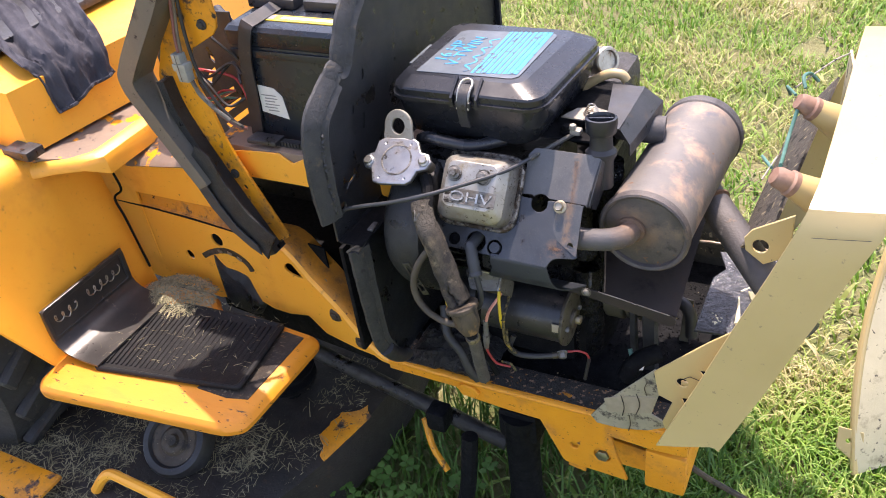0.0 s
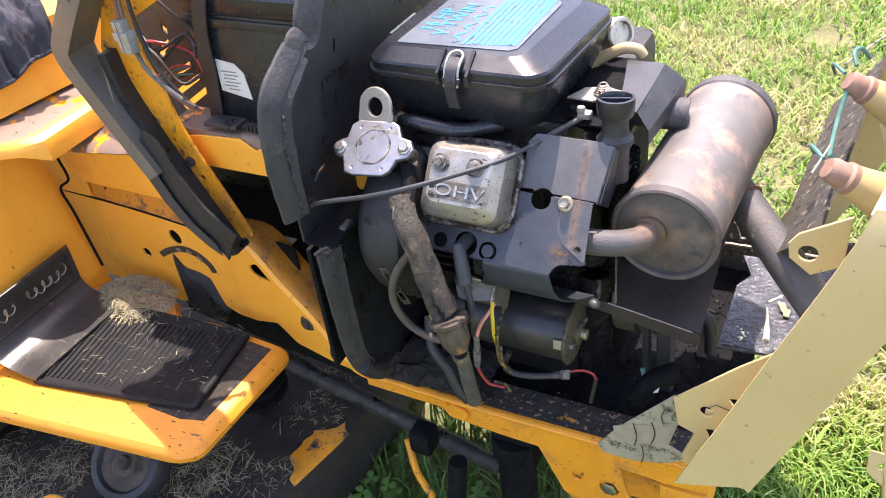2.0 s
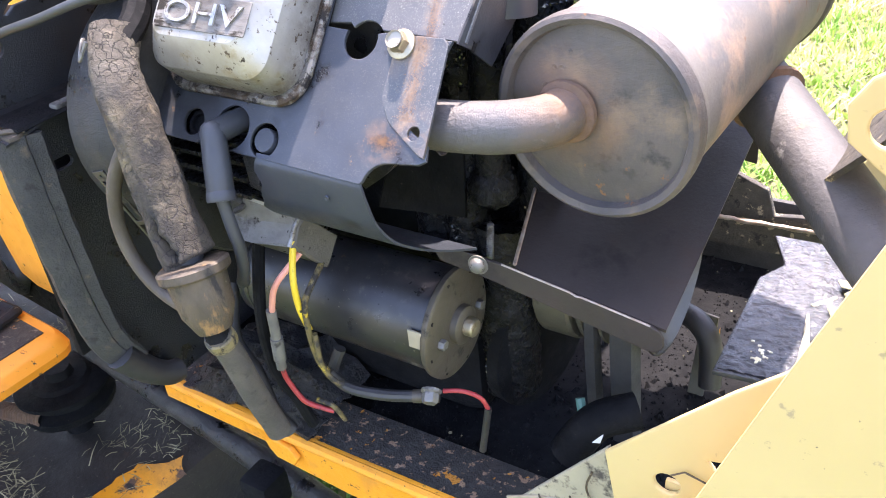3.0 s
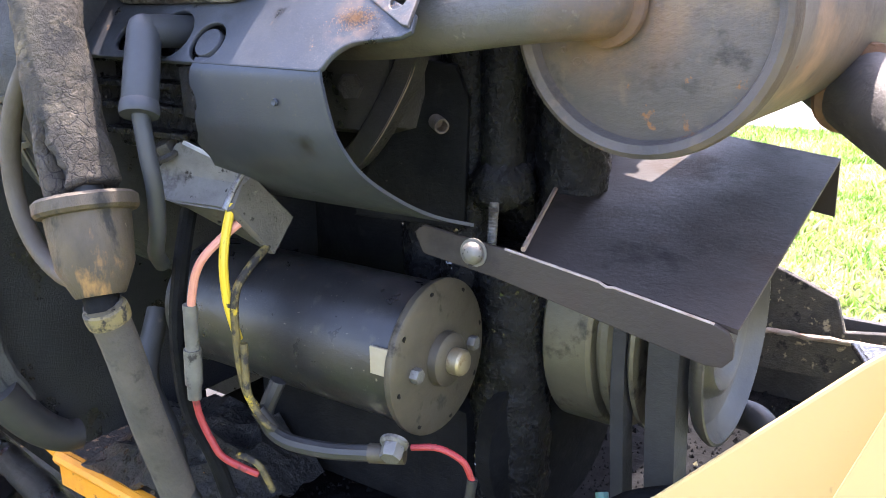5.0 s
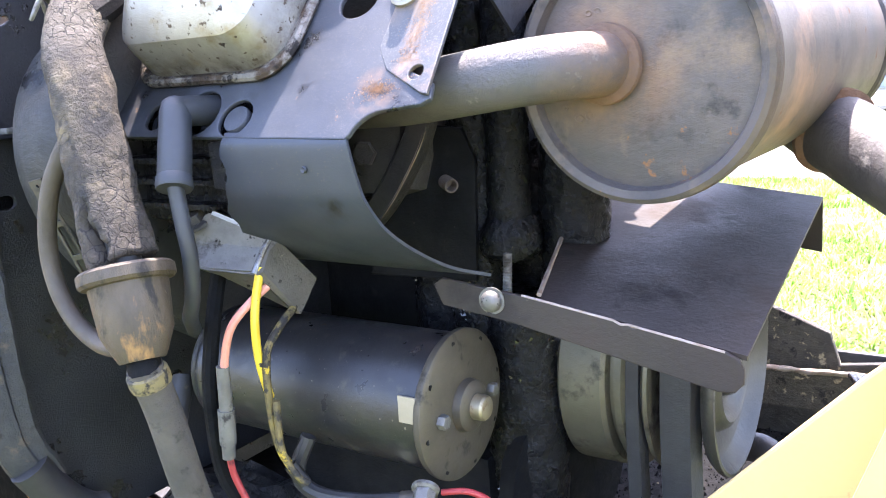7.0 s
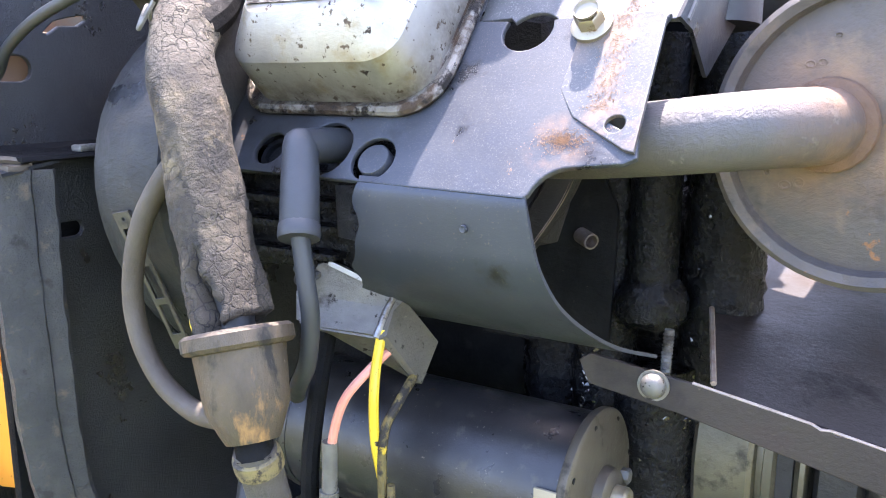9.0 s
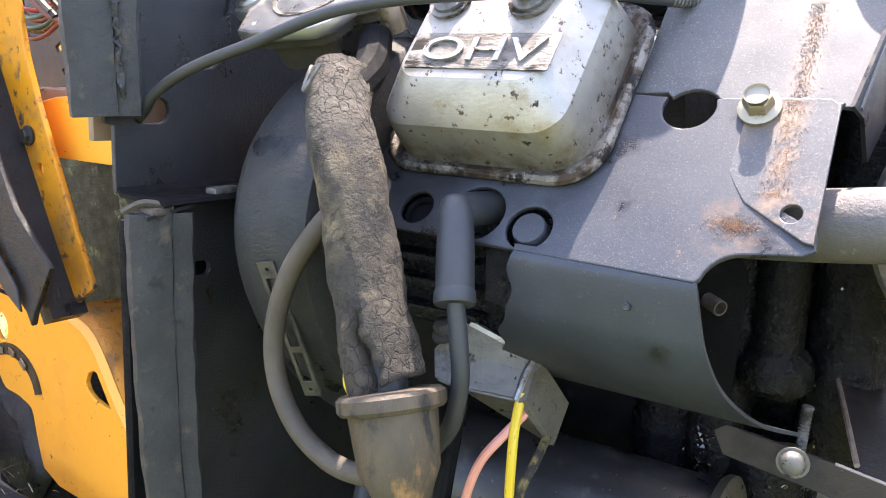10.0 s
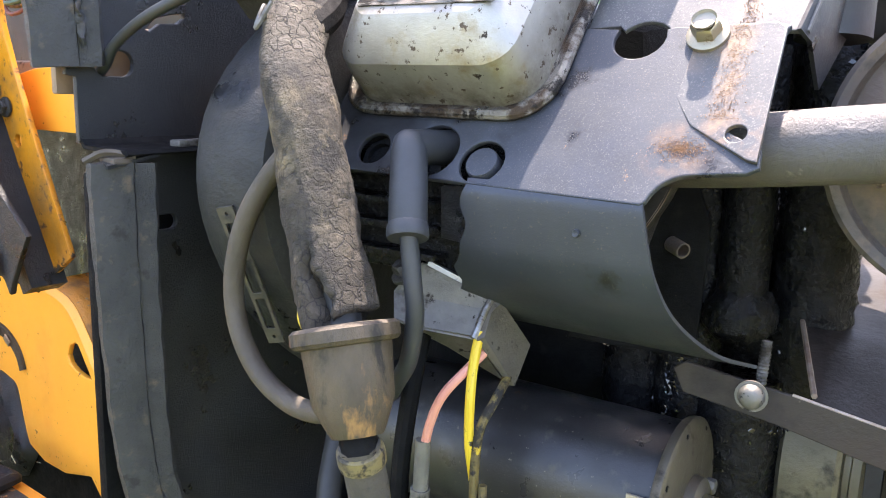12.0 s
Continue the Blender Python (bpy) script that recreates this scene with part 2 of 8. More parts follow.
M_PUMP = mat("stained_pump_casting", [(0.27, 0.28, 0.295), (0.38, 0.385, 0.40)], 60, (0.26, 0.42), metal=0.85, bump=0.15, bscale=500, chips=[((0.17, 0.15, 0.13), 55, 0.54, 0.68, 0.6), ((0.035, 0.03, 0.027), 110, 0.615, 0.65, 0.5)])
M_REG = mat("grimy_cast_block", [(0.125, 0.121, 0.114), (0.21, 0.203, 0.192)], 60, (0.38, 0.58), metal=0.5, bump=0.3, bscale=420, chips=[((0.05, 0.044, 0.038), 60, 0.52, 0.66), ((0.025, 0.022, 0.02), 220, 0.61, 0.67)])
M_REG_SIDE = mat("dark_speckled_side", [(0.062, 0.056, 0.049), (0.095, 0.086, 0.075)], 60, (0.55, 0.75), bump=0.3, bscale=420, chips=[((0.025, 0.022, 0.02), 260, 0.60, 0.66), ((0.16, 0.145, 0.12), 300, 0.66, 0.7)])
M_ALU_LETTER = mat("smudged_recess", [(0.10, 0.088, 0.074), (0.30, 0.285, 0.26)], 90, (0.4, 0.6), metal=0.6, bump=0.3, bscale=500, stretch=(0.3, 1, 1), chips=[((0.03, 0.026, 0.022), 150, 0.50, 0.58)])
M_STEEL = mat("zinc_steel", [(0.34, 0.32, 0.28), (0.50, 0.475, 0.43)], 80, (0.28, 0.45), metal=0.95, bump=0.1, chips=[((0.20, 0.115, 0.06), 120, 0.58, 0.70), ((0.05, 0.04, 0.035), 160, 0.62, 0.68)])
M_YZINC = mat("yellow_zinc_bolt", [(0.30, 0.255, 0.175), (0.39, 0.34, 0.245)], 90, (0.34, 0.5), metal=0.8, bump=0.08, chips=[((0.22, 0.13, 0.065), 150, 0.58, 0.68)])
M_MUFFLER = mat("heat_stained_muffler", [(0.115, 0.110, 0.114), (0.165, 0.152, 0.140), (0.27, 0.20, 0.15)], 10, (0.48, 0.66), metal=0.2, bump=0.18, bscale=520, chips=[((0.46, 0.31, 0.215), 15, 0.53, 0.70, 0.65), ((0.145, 0.145, 0.16), 22, 0.57, 0.72), ((0.24, 0.12, 0.065), 85, 0.64, 0.69)])
M_MUFFLER_END = mat("brown_muffler_cap", [(0.070, 0.064, 0.064), (0.120, 0.102, 0.092)], 30, (0.5, 0.7), metal=0.25, bump=0.35, bscale=260, chips=[((0.22, 0.165, 0.12), 26, 0.57, 0.72), ((0.06, 0.054, 0.053), 44, 0.60, 0.70), ((0.26, 0.13, 0.065), 110, 0.65, 0.70)], stains=[((0.34, 0.185, 0.095), (0.0694, -0.1290, 0.638), None, 0.034)])
M_PIPE = mat("rusty_exhaust_pipe", [(0.066, 0.065, 0.070), (0.110, 0.103, 0.102)], 22, (0.5, 0.7), metal=0.3, bump=0.35, bscale=320, chips=[((0.25, 0.17, 0.12), 40, 0.62, 0.72), ((0.30, 0.28, 0.265), 60, 0.62, 0.7), ((0.07, 0.066, 0.066), 30, 0.60, 0.72)], stains=[((0.34, 0.185, 0.095), (0.0694, -0.1290, 0.638), None, 0.034)])
M_WELD = mat("rusty_weld", [(0.20, 0.115, 0.07), (0.14, 0.09, 0.065)], 90, (0.7, 0.9), metal=0.2, bump=0.6, bscale=300)
M_SHIELD = mat("dark_heat_shield", [(0.022, 0.018, 0.018), (0.036, 0.028, 0.026)], 12, (0.50, 0.68), metal=0.2, bump=0.2, bscale=400, chips=[((0.050, 0.034, 0.028), 22, 0.55, 0.75), ((0.015, 0.013, 0.014), 26, 0.58, 0.74), ((0.11, 0.09, 0.075), 420, 0.68, 0.71)])
M_EDGE = mat("worn_bright_edge", [(0.42, 0.36, 0.31), (0.28, 0.2, 0.15)], 120, (0.45, 0.65), metal=0.5, bump=0.2)
M_PLASTIC = mat("black_satin_plastic", [(0.012, 0.0135, 0.017), (0.020, 0.022, 0.027)], 14, (0.20, 0.34), bump=0.04, bscale=500, chips=[((0.08, 0.072, 0.064), 260, 0.66, 0.70), ((0.05, 0.05, 0.052), 12, 0.60, 0.8, 0.5)])
M_BATTERY = mat("dusty_battery_case", [(0.008, 0.012, 0.018), (0.018, 0.022, 0.028)], 9, (0.20, 0.38), bump=0.06, chips=[((0.07, 0.068, 0.060), 11, 0.60, 0.8, 0.55), ((0.10, 0.095, 0.085), 260, 0.66, 0.7)])
M_RUBBER = mat("weathered_rubber", [(0.018, 0.0195, 0.022), (0.037, 0.038, 0.040)], 40, (0.45, 0.72), bump=0.45, bscale=260, chips=[((0.10, 0.08, 0.06), 110, 0.58, 0.70), ((0.02, 0.02, 0.02), 60, 0.60, 0.68)])
M_RUBBER_BLACK = mat("black_rubber", [(0.018, 0.018, 0.019), (0.032, 0.032, 0.034)], 30, (0.42, 0.62), bump=0.1, chips=[((0.10, 0.085, 0.065), 80, 0.64, 0.74)])
M_VENT = mat("dusty_vent_hose", [(0.050, 0.040, 0.029), (0.082, 0.066, 0.048)], 40, (0.55, 0.8), bump=0.25, bscale=330, chips=[((0.085, 0.07, 0.055), 130, 0.62, 0.72)])
M_STRIP = mat("dark_tag_strip", [(0.055, 0.051, 0.042), (0.09, 0.082, 0.066)], 80, (0.5, 0.65), metal=0.3, bump=0.1, chips=[((0.03, 0.028, 0.025), 90, 0.54, 0.64)])
M_GRIMY = mat("grime_coated_cream", [(0.25, 0.225, 0.155), (0.36, 0.32, 0.225)], 18, (0.45, 0.7), bump=0.2, chips=[((0.05, 0.043, 0.036), 46, 0.52, 0.60), ((0.10, 0.085, 0.065), 110, 0.57, 0.66)])
M_BOOT = mat("grey_spark_boot", [(0.024, 0.027, 0.032), (0.036, 0.039, 0.045)], 40, (0.45, 0.6), bump=0.08, chips=[((0.08, 0.072, 0.06), 120, 0.67, 0.74)])
M_WRAP = mat("cracked_hose_wrap", [(0.036, 0.029, 0.022), (0.080, 0.065, 0.047)], 45, (0.65, 0.92), bump=0.9, bscale=380, dist=0.003, cracks=210, chips=[((0.020, 0.019, 0.018), 34, 0.54, 0.66), ((0.24, 0.19, 0.125), 60, 0.60, 0.72), ((0.020, 0.019, 0.018), 330, 0.60, 0.67)], stains=[((0.17, 0.155, 0.13), (-0.141, -0.205, 0.668), None, 0.030), ((0.30, 0.235, 0.13), (-0.124, -0.226, 0.640), None, 0.020), ((0.26, 0.20, 0.11), (-0.116, -0.229, 0.622), None, 0.012)])
M_CAP = mat("stained_brown_cap", [(0.042, 0.032, 0.021), (0.088, 0.065, 0.042)], 70, (0.5, 0.75), bump=0.35, chips=[((0.30, 0.165, 0.06), 30, 0.53, 0.60), ((0.024, 0.021, 0.018), 80, 0.55, 0.64), ((0.42, 0.38, 0.32), 62, 0.655, 0.675)], stretch=(1, 1, 0.45))
M_HOSE = mat("dusty_fabric_hose", [(0.055, 0.050, 0.044), (0.092, 0.081, 0.069)], 60, (0.7, 0.92), bump=0.5, bscale=420, chips=[((0.025, 0.022, 0.02), 90, 0.58, 0.68)])
M_TAN = mat("tan_fuel_hose", [(0.38, 0.27, 0.13), (0.48, 0.36, 0.19)], 60, (0.35, 0.5), bump=0.1)
M_CLAMP = mat("grimy_yellow_clamp", [(0.20, 0.155, 0.06), (0.12, 0.10, 0.06)], 120, (0.5, 0.7), bump=0.4, chips=[(GRIME, 140, 0.52, 0.60), ((0.045, 0.04, 0.032), 60, 0.54, 0.66)])
M_STARTER = mat("black_starter_can", [(0.012, 0.012, 0.014), (0.026, 0.026, 0.028)], 40, (0.25, 0.42), bump=0.1, bscale=350, chips=[((0.075, 0.068, 0.058), 70, 0.57, 0.72), ((0.16, 0.14, 0.11), 420, 0.65, 0.69), ((0.13, 0.08, 0.03), 60, 0.68, 0.74)])
M_STARTER_END = mat("brown_starter_plate", [(0.062, 0.053, 0.041), (0.10, 0.086, 0.066)], 40, (0.42, 0.6), metal=0.4, bump=0.12, chips=[((0.02, 0.018, 0.016), 60, 0.60, 0.70), ((0.22, 0.17, 0.10), 150, 0.67, 0.72)])
M_WIRE_YELLOW = mat("yellow_wire", [(0.62, 0.42, 0.02), (0.7, 0.5, 0.04)], 60, (0.4, 0.55), bump=0.05, chips=[((0.03, 0.025, 0.02), 120, 0.60, 0.64)])
M_WIRE_YELLOW_DIRTY = mat("dirty_yellow_wire", [(0.20, 0.145, 0.04), (0.06, 0.05, 0.032)], 120, (0.5, 0.7), bump=0.15, chips=[((0.018, 0.016, 0.015), 140, 0.46, 0.56), ((0.5, 0.34, 0.03), 90, 0.60, 0.66)])
M_WIRE_PINK = mat("pink_wire", [(0.62, 0.24, 0.18), (0.7, 0.32, 0.24)], 60, (0.4, 0.55), bump=0.05)
M_WIRE_RED = mat("red_wire", [(0.30, 0.022, 0.025), (0.38, 0.04, 0.04)], 60, (0.4, 0.55), bump=0.05, chips=[((0.05, 0.02, 0.02), 100, 0.58, 0.68)])
M_WIRE_GREEN = mat("green_wire", [(0.03, 0.12, 0.09), (0.08, 0.20, 0.17)], 60, (0.4, 0.55), bump=0.05)
M_WIRE_BLACK = mat("black_loom", [(0.014, 0.014, 0.015), (0.03, 0.03, 0.03)], 60, (0.45, 0.6), bump=0.15)
M_CRIMP = mat("grey_crimp_sleeve", [(0.095, 0.092, 0.080), (0.16, 0.152, 0.132)], 90, (0.5, 0.7), bump=0.25, chips=[((0.03, 0.028, 0.025), 120, 0.56, 0.66), ((0.30, 0.28, 0.24), 90, 0.64, 0.70)])
M_SOCKET = mat("brown_bulb_socket", [(0.24, 0.13, 0.09), (0.34, 0.21, 0.15)], 60, (0.5, 0.7), bump=0.2)
M_LABEL_GREY = mat("faded_grey_label", [(0.075, 0.095, 0.115), (0.12, 0.14, 0.16)], 30, (0.3, 0.45), bump=0.03, chips=[((0.32, 0.33, 0.34), 160, 0.65, 0.69), ((0.02, 0.022, 0.026), 40, 0.60, 0.68)])
M_LABEL_BLUE = mat("bright_blue_print", [(0.02, 0.26, 0.50), (0.03, 0.34, 0.60)], 30, (0.35, 0.5), bump=0.0, chips=[((0.08, 0.12, 0.16), 90, 0.56, 0.60)])
M_LABEL_WHITE = mat("white_sticker", [(0.62, 0.62, 0.58), (0.72, 0.71, 0.68)], 30, (0.5, 0.6), bump=0.02)
M_LABEL_YELLOW = mat("yellow_sticker", [(0.72, 0.48, 0.04), (0.78, 0.54, 0.06)], 30, (0.45, 0.6), bump=0.0)
M_INK = mat("grey_print", [(0.16, 0.16, 0.16), (0.24, 0.24, 0.24)], 30, (0.5, 0.6), bump=0.0)
M_TAG = mat("pale_metal_tag", [(0.27, 0.25, 0.205), (0.37, 0.345, 0.295)], 50, (0.45, 0.6), metal=0.3, bump=0.05, chips=[((0.04, 0.04, 0.04), 60, 0.58, 0.66), ((0.16, 0.12, 0.08), 110, 0.57, 0.7)])
M_STICKER = mat("beige_sticker", [(0.26, 0.22, 0.15), (0.33, 0.28, 0.20)], 90, (0.6, 0.8), bump=0.05)
M_MAT = mat("dusty_rubber_mat", [(0.007, 0.0075, 0.0085), (0.012, 0.0125, 0.014)], 14, (0.5, 0.7), bump=0.3, bscale=260, chips=[((0.075, 0.07, 0.058), 200, 0.65, 0.70), ((0.018, 0.018, 0.018), 20, 0.54, 0.75)], spec=0.22)
M_TOE = mat("polished_black_plate", [(0.040, 0.039, 0.040), (0.085, 0.080, 0.075)], 12, (0.26, 0.42), metal=0.5, bump=0.1, chips=[((0.19, 0.16, 0.13), 60, 0.63, 0.72)])
M_TOWER = mat("olive_grey_channel", [(0.088, 0.082, 0.068), (0.13, 0.12, 0.10)], 9, (0.42, 0.58), bump=0.1, bscale=300, chips=[((0.045, 0.038, 0.03), 26, 0.58, 0.72), ((0.20, 0.185, 0.15), 60, 0.64, 0.72), ((0.02, 0.017, 0.015), 90, 0.64, 0.68)])
M_CLOTH = mat("faded_grey_rag", [(0.042, 0.043, 0.054), (0.075, 0.075, 0.088)], 16, (0.85, 0.98), bump=0.5, bscale=500, spec=0.1, chips=[((0.11, 0.107, 0.112), 40, 0.56, 0.72)])
M_TYRE = mat("tyre_rubber", [(0.018, 0.018, 0.018), (0.036, 0.035, 0.034)], 20, (0.65, 0.85), bump=0.4, bscale=120, chips=[((0.10, 0.09, 0.07), 46, 0.57, 0.70)])
M_DECK = mat("worn_mower_deck", [(0.008, 0.0075, 0.007), (0.024, 0.018, 0.014)], 12, (0.55, 0.8), bump=0.5, bscale=160, chips=[((0.62, 0.23, 0.02), 9, 0.675, 0.695, 0.45), ((0.07, 0.04, 0.024), 26, 0.62, 0.72), ((0.11, 0.095, 0.07), 330, 0.63, 0.69)])
M_TRAY = mat("wet_pebbled_tray", [(0.030, 0.032, 0.037), (0.075, 0.078, 0.086)], 90, (0.10, 0.22), metal=0.4, bump=0.3, bscale=700, chips=[((0.42, 0.35, 0.22), 60, 0.69, 0.71, 0.7)])
M_PULLEY = mat("dull_pulley_steel", [(0.085, 0.080, 0.058), (0.135, 0.125, 0.092)], 30, (0.38, 0.55), metal=0.4, bump=0.15, chips=[((0.03, 0.027, 0.024), 40, 0.55, 0.66)])
M_DISH = mat("bright_dish_pulley", [(0.050, 0.047, 0.043), (0.085, 0.079, 0.071)], 16, (0.32, 0.46), metal=0.45, bump=0.1, chips=[((0.025, 0.022, 0.02), 30, 0.60, 0.72)])
M_DRIP = mat("dried_cream_paint", [(0.62, 0.55, 0.36), (0.72, 0.66, 0.48)], 60, (0.5, 0.7), bump=0.2)
M_OLIVE = mat("dusty_olive_strip", [(0.075, 0.073, 0.055), (0.115, 0.108, 0.082)], 20, (0.45, 0.6), bump=0.1, chips=[((0.03, 0.028, 0.025), 40, 0.56, 0.68)])
M_PLUGW = mat("yellowed_white_plastic", [(0.24, 0.235, 0.20), (0.34, 0.33, 0.28)], 60, (0.4, 0.55), bump=0.1, chips=[((0.10, 0.09, 0.07), 120, 0.60, 0.70)])
M_WIRE_DULL = mat("dusty_faded_wire", [(0.17, 0.13, 0.09), (0.10, 0.075, 0.055)], 60, (0.5, 0.7), bump=0.1)
M_WIRE_ROSE = mat("dusty_rose_wire", [(0.24, 0.085, 0.065), (0.15, 0.06, 0.05)], 60, (0.5, 0.7), bump=0.1)
M_BELT = mat("fabric_drive_belt", [(0.018, 0.019, 0.021), (0.032, 0.033, 0.035)], 30, (0.6, 0.8), bump=0.25)
M_RIM = mat("grimy_wheel_rim", [(0.035, 0.026, 0.018), (0.08, 0.056, 0.032)], 40, (0.5, 0.75), bump=0.3, chips=[(GRIME, 50, 0.52, 0.62), ((0.24, 0.2, 0.13), 200, 0.63, 0.68)])
M_STRAW = mat("dry_clippings", [(0.19, 0.175, 0.10), (0.36, 0.33, 0.205)], 30, (0.8, 0.95), bump=0.0, island=0.5)
M_SOIL = mat("lawn_soil", [(0.11, 0.125, 0.042), (0.22, 0.195, 0.09)], 3.0, (0.85, 0.98), bump=0.6, bscale=60, dist=0.02, chips=[((0.24, 0.20, 0.11), 1.6, 0.52, 0.7), ((0.09, 0.13, 0.03), 7, 0.5, 0.66)])
M_CONCRETE = mat("pale_concrete", [(0.25, 0.235, 0.21), (0.31, 0.29, 0.26)], 1.5, (0.8, 0.92), bump=0.2, bscale=40, chips=[((0.27, 0.25, 0.22), 4, 0.6, 0.75)])
M_SIDING = mat("blue_grey_siding", [(0.40, 0.44, 0.47), (0.46, 0.50, 0.53)], 2, (0.6, 0.75), bump=0.05, chips=[((0.33, 0.36, 0.38), 3, 0.6, 0.75)])
M_TRIMW = mat("white_window_trim", [(0.74, 0.75, 0.75), (0.8, 0.8, 0.8)], 4, (0.4, 0.55), bump=0.02)
M_GLASS = mat("green_tinted_window_glass", [(0.07, 0.14, 0.05), (0.14, 0.24, 0.10)], 1.6, (0.05, 0.1), bump=0.0)
M_ROOF = mat("grey_shingle", [(0.12, 0.12, 0.12), (0.18, 0.175, 0.17)], 6, (0.8, 0.95), bump=0.3, bscale=30)
M_BARK = mat("bark", [(0.10, 0.075, 0.05), (0.16, 0.12, 0.085)], 12, (0.85, 0.95), bump=0.6, bscale=30, stretch=(1, 1, 0.2))
M_LEAF = mat("tree_leaf", [(0.05, 0.11, 0.02), (0.10, 0.19, 0.04)], 0.8, (0.5, 0.65), bump=0.0, island=0.35)


def blade_mat(name, pairs, spread):
    """Grass blades: colour by a patch noise over the lawn and a random value for each blade."""
    m = bpy.data.materials.new(name)
    m.use_nodes = True
    nt = m.node_tree
    n, link = nt.nodes, nt.links.new
    p = n["Principled BSDF"]
    geo = n.new("ShaderNodeNewGeometry")
    ramp = n.new("ShaderNodeValToRGB")
    els = ramp.color_ramp.elements
    els[0].position, els[0].color = 0.0, (*pairs[0], 1)
    els[1].position, els[1].color = 1.0, (*pairs[-1], 1)
    for i, c in enumerate(pairs[1:-1], 1):
        e = els.new(i / (len(pairs) - 1))
        e.color = (*c, 1)
    tex = n.new("ShaderNodeTexNoise")
    tex.inputs["Scale"].default_value = 2.4
    tex.inputs["Detail"].default_value = 4
    link(n.new("ShaderNodeTexCoord").outputs["Object"], tex.inputs["Vector"])
    add = n.new("ShaderNodeMath")
    add.operation = "MULTIPLY_ADD"
    link(geo.outputs["Random Per Island"], add.inputs[0])
    add.inputs[1].default_value = spread
    mr = n.new("ShaderNodeMapRange")
    mr.inputs[1].default_value, mr.inputs[2].default_value = 0.40, 0.61
    mr.inputs[3].default_value, mr.inputs[4].default_value = 0.0, 1.0 - spread
    link(tex.outputs["Fac"], mr.inputs[0])
    link(mr.outputs[0], add.inputs[2])
    link(add.outputs[0], ramp.inputs[0])
    link(ramp.outputs[0], p.inputs["Base Color"])
    p.inputs["Roughness"].default_value = 0.55
    tr = n.new("ShaderNodeBsdfTranslucent")
    link(ramp.outputs[0], tr.inputs[0])
    mix = n.new("ShaderNodeMixShader")
    mix.inputs[0].default_value = 0.3
    link(p.outputs[0], mix.inputs[1])
    link(tr.outputs[0], mix.inputs[2])
    link(mix.outputs[0], n["Material Output"].inputs[0])
    return m


M_GRASS = blade_mat("lawn_blades", [(0.08, 0.20, 0.022), (0.165, 0.325, 0.04), (0.28, 0.40, 0.08), (0.45, 0.41, 0.18), (0.60, 0.49, 0.30)], 0.5)
# Darker copy of the lawn colours, painting in the shade under the tractor.
M_GRASS_DARK = blade_mat("shade_tinted_long_blades", [(0.05, 0.13, 0.02), (0.09, 0.19, 0.035), (0.14, 0.25, 0.05), (0.26, 0.28, 0.12)], 0.6)
M_BAFFLE = mat("flaking_brown_baffle", [(0.030, 0.027, 0.024), (0.075, 0.062, 0.048)], 60, (0.6, 0.85), bump=0.6, bscale=160, chips=[((0.30, 0.25, 0.16), 95, 0.585, 0.63), ((0.012, 0.011, 0.011), 60, 0.56, 0.62)])
M_CLOVER = blade_mat("clover_leaf", [(0.07, 0.17, 0.03), (0.10, 0.22, 0.05)], 0.5)


# ---- shape helpers ----
def thing(name, at, label, category, group="", kind=""):
    ob = new(name)
    ob.empty_display_size = 0.02
    ob.location = at
    return tagged(ob, label, category, group, kind)


def part(name, bm, material, parent, label="", smooth=True, angle=35):
    """Links a bmesh, whose vertices are in world metres, as one mesh object under a thing or a part."""
    me = bm if isinstance(bm, bpy.types.Mesh) else bpy.data.meshes.new(name)
    if me is not bm:
        bmesh.ops.recalc_face_normals(bm, faces=bm.faces)
        for e in bm.edges:
            e.smooth = len(e.link_faces) == 2 and e.calc_face_angle(0) < radians(angle)
        for f in bm.faces:
            f.smooth = smooth
        bm.to_mesh(me)
        bm.free()
    me.materials.clear()
    me.materials.append(material)
    ob = new(name, me)
    if parent:
        ob.parent = parent
        ob.matrix_parent_inverse = Matrix() if parent.parent else Matrix.Translation(-parent.location)
    if label:
        ob["label"] = label
    return ob


def join(*bms):
    out = bmesh.new()
    for b in bms:
        me = bpy.data.meshes.new("tmp")
        b.to_mesh(me)
        b.free()
        out.from_mesh(me)
        bpy.data.meshes.remove(me)
    return out


def axes(o, u, v):
    """A frame with origin o, first axis u, second axis near v, third their cross product."""
    u, v = Vector(u).normalized(), Vector(v)
    n = u.cross(v).normalized()
    v = n.cross(u)
    m = Matrix((u, v, n)).transposed().to_4x4()
    m.translation = o
    return m


def rbox(c, s, bevel=0.004, m=None, seg=2):
    bm = bmesh.new()
    bmesh.ops.create_cube(bm, size=1)
    bmesh.ops.scale(bm, vec=s, verts=bm.verts)
    if bevel:
        bmesh.ops.bevel(bm, geom=bm.edges[:], offset=bevel, segments=seg, affect="EDGES", profile=0.6)
    bmesh.ops.translate(bm, vec=c, verts=bm.verts)
    if m is not None:
        bm.transform(m)
    return bm


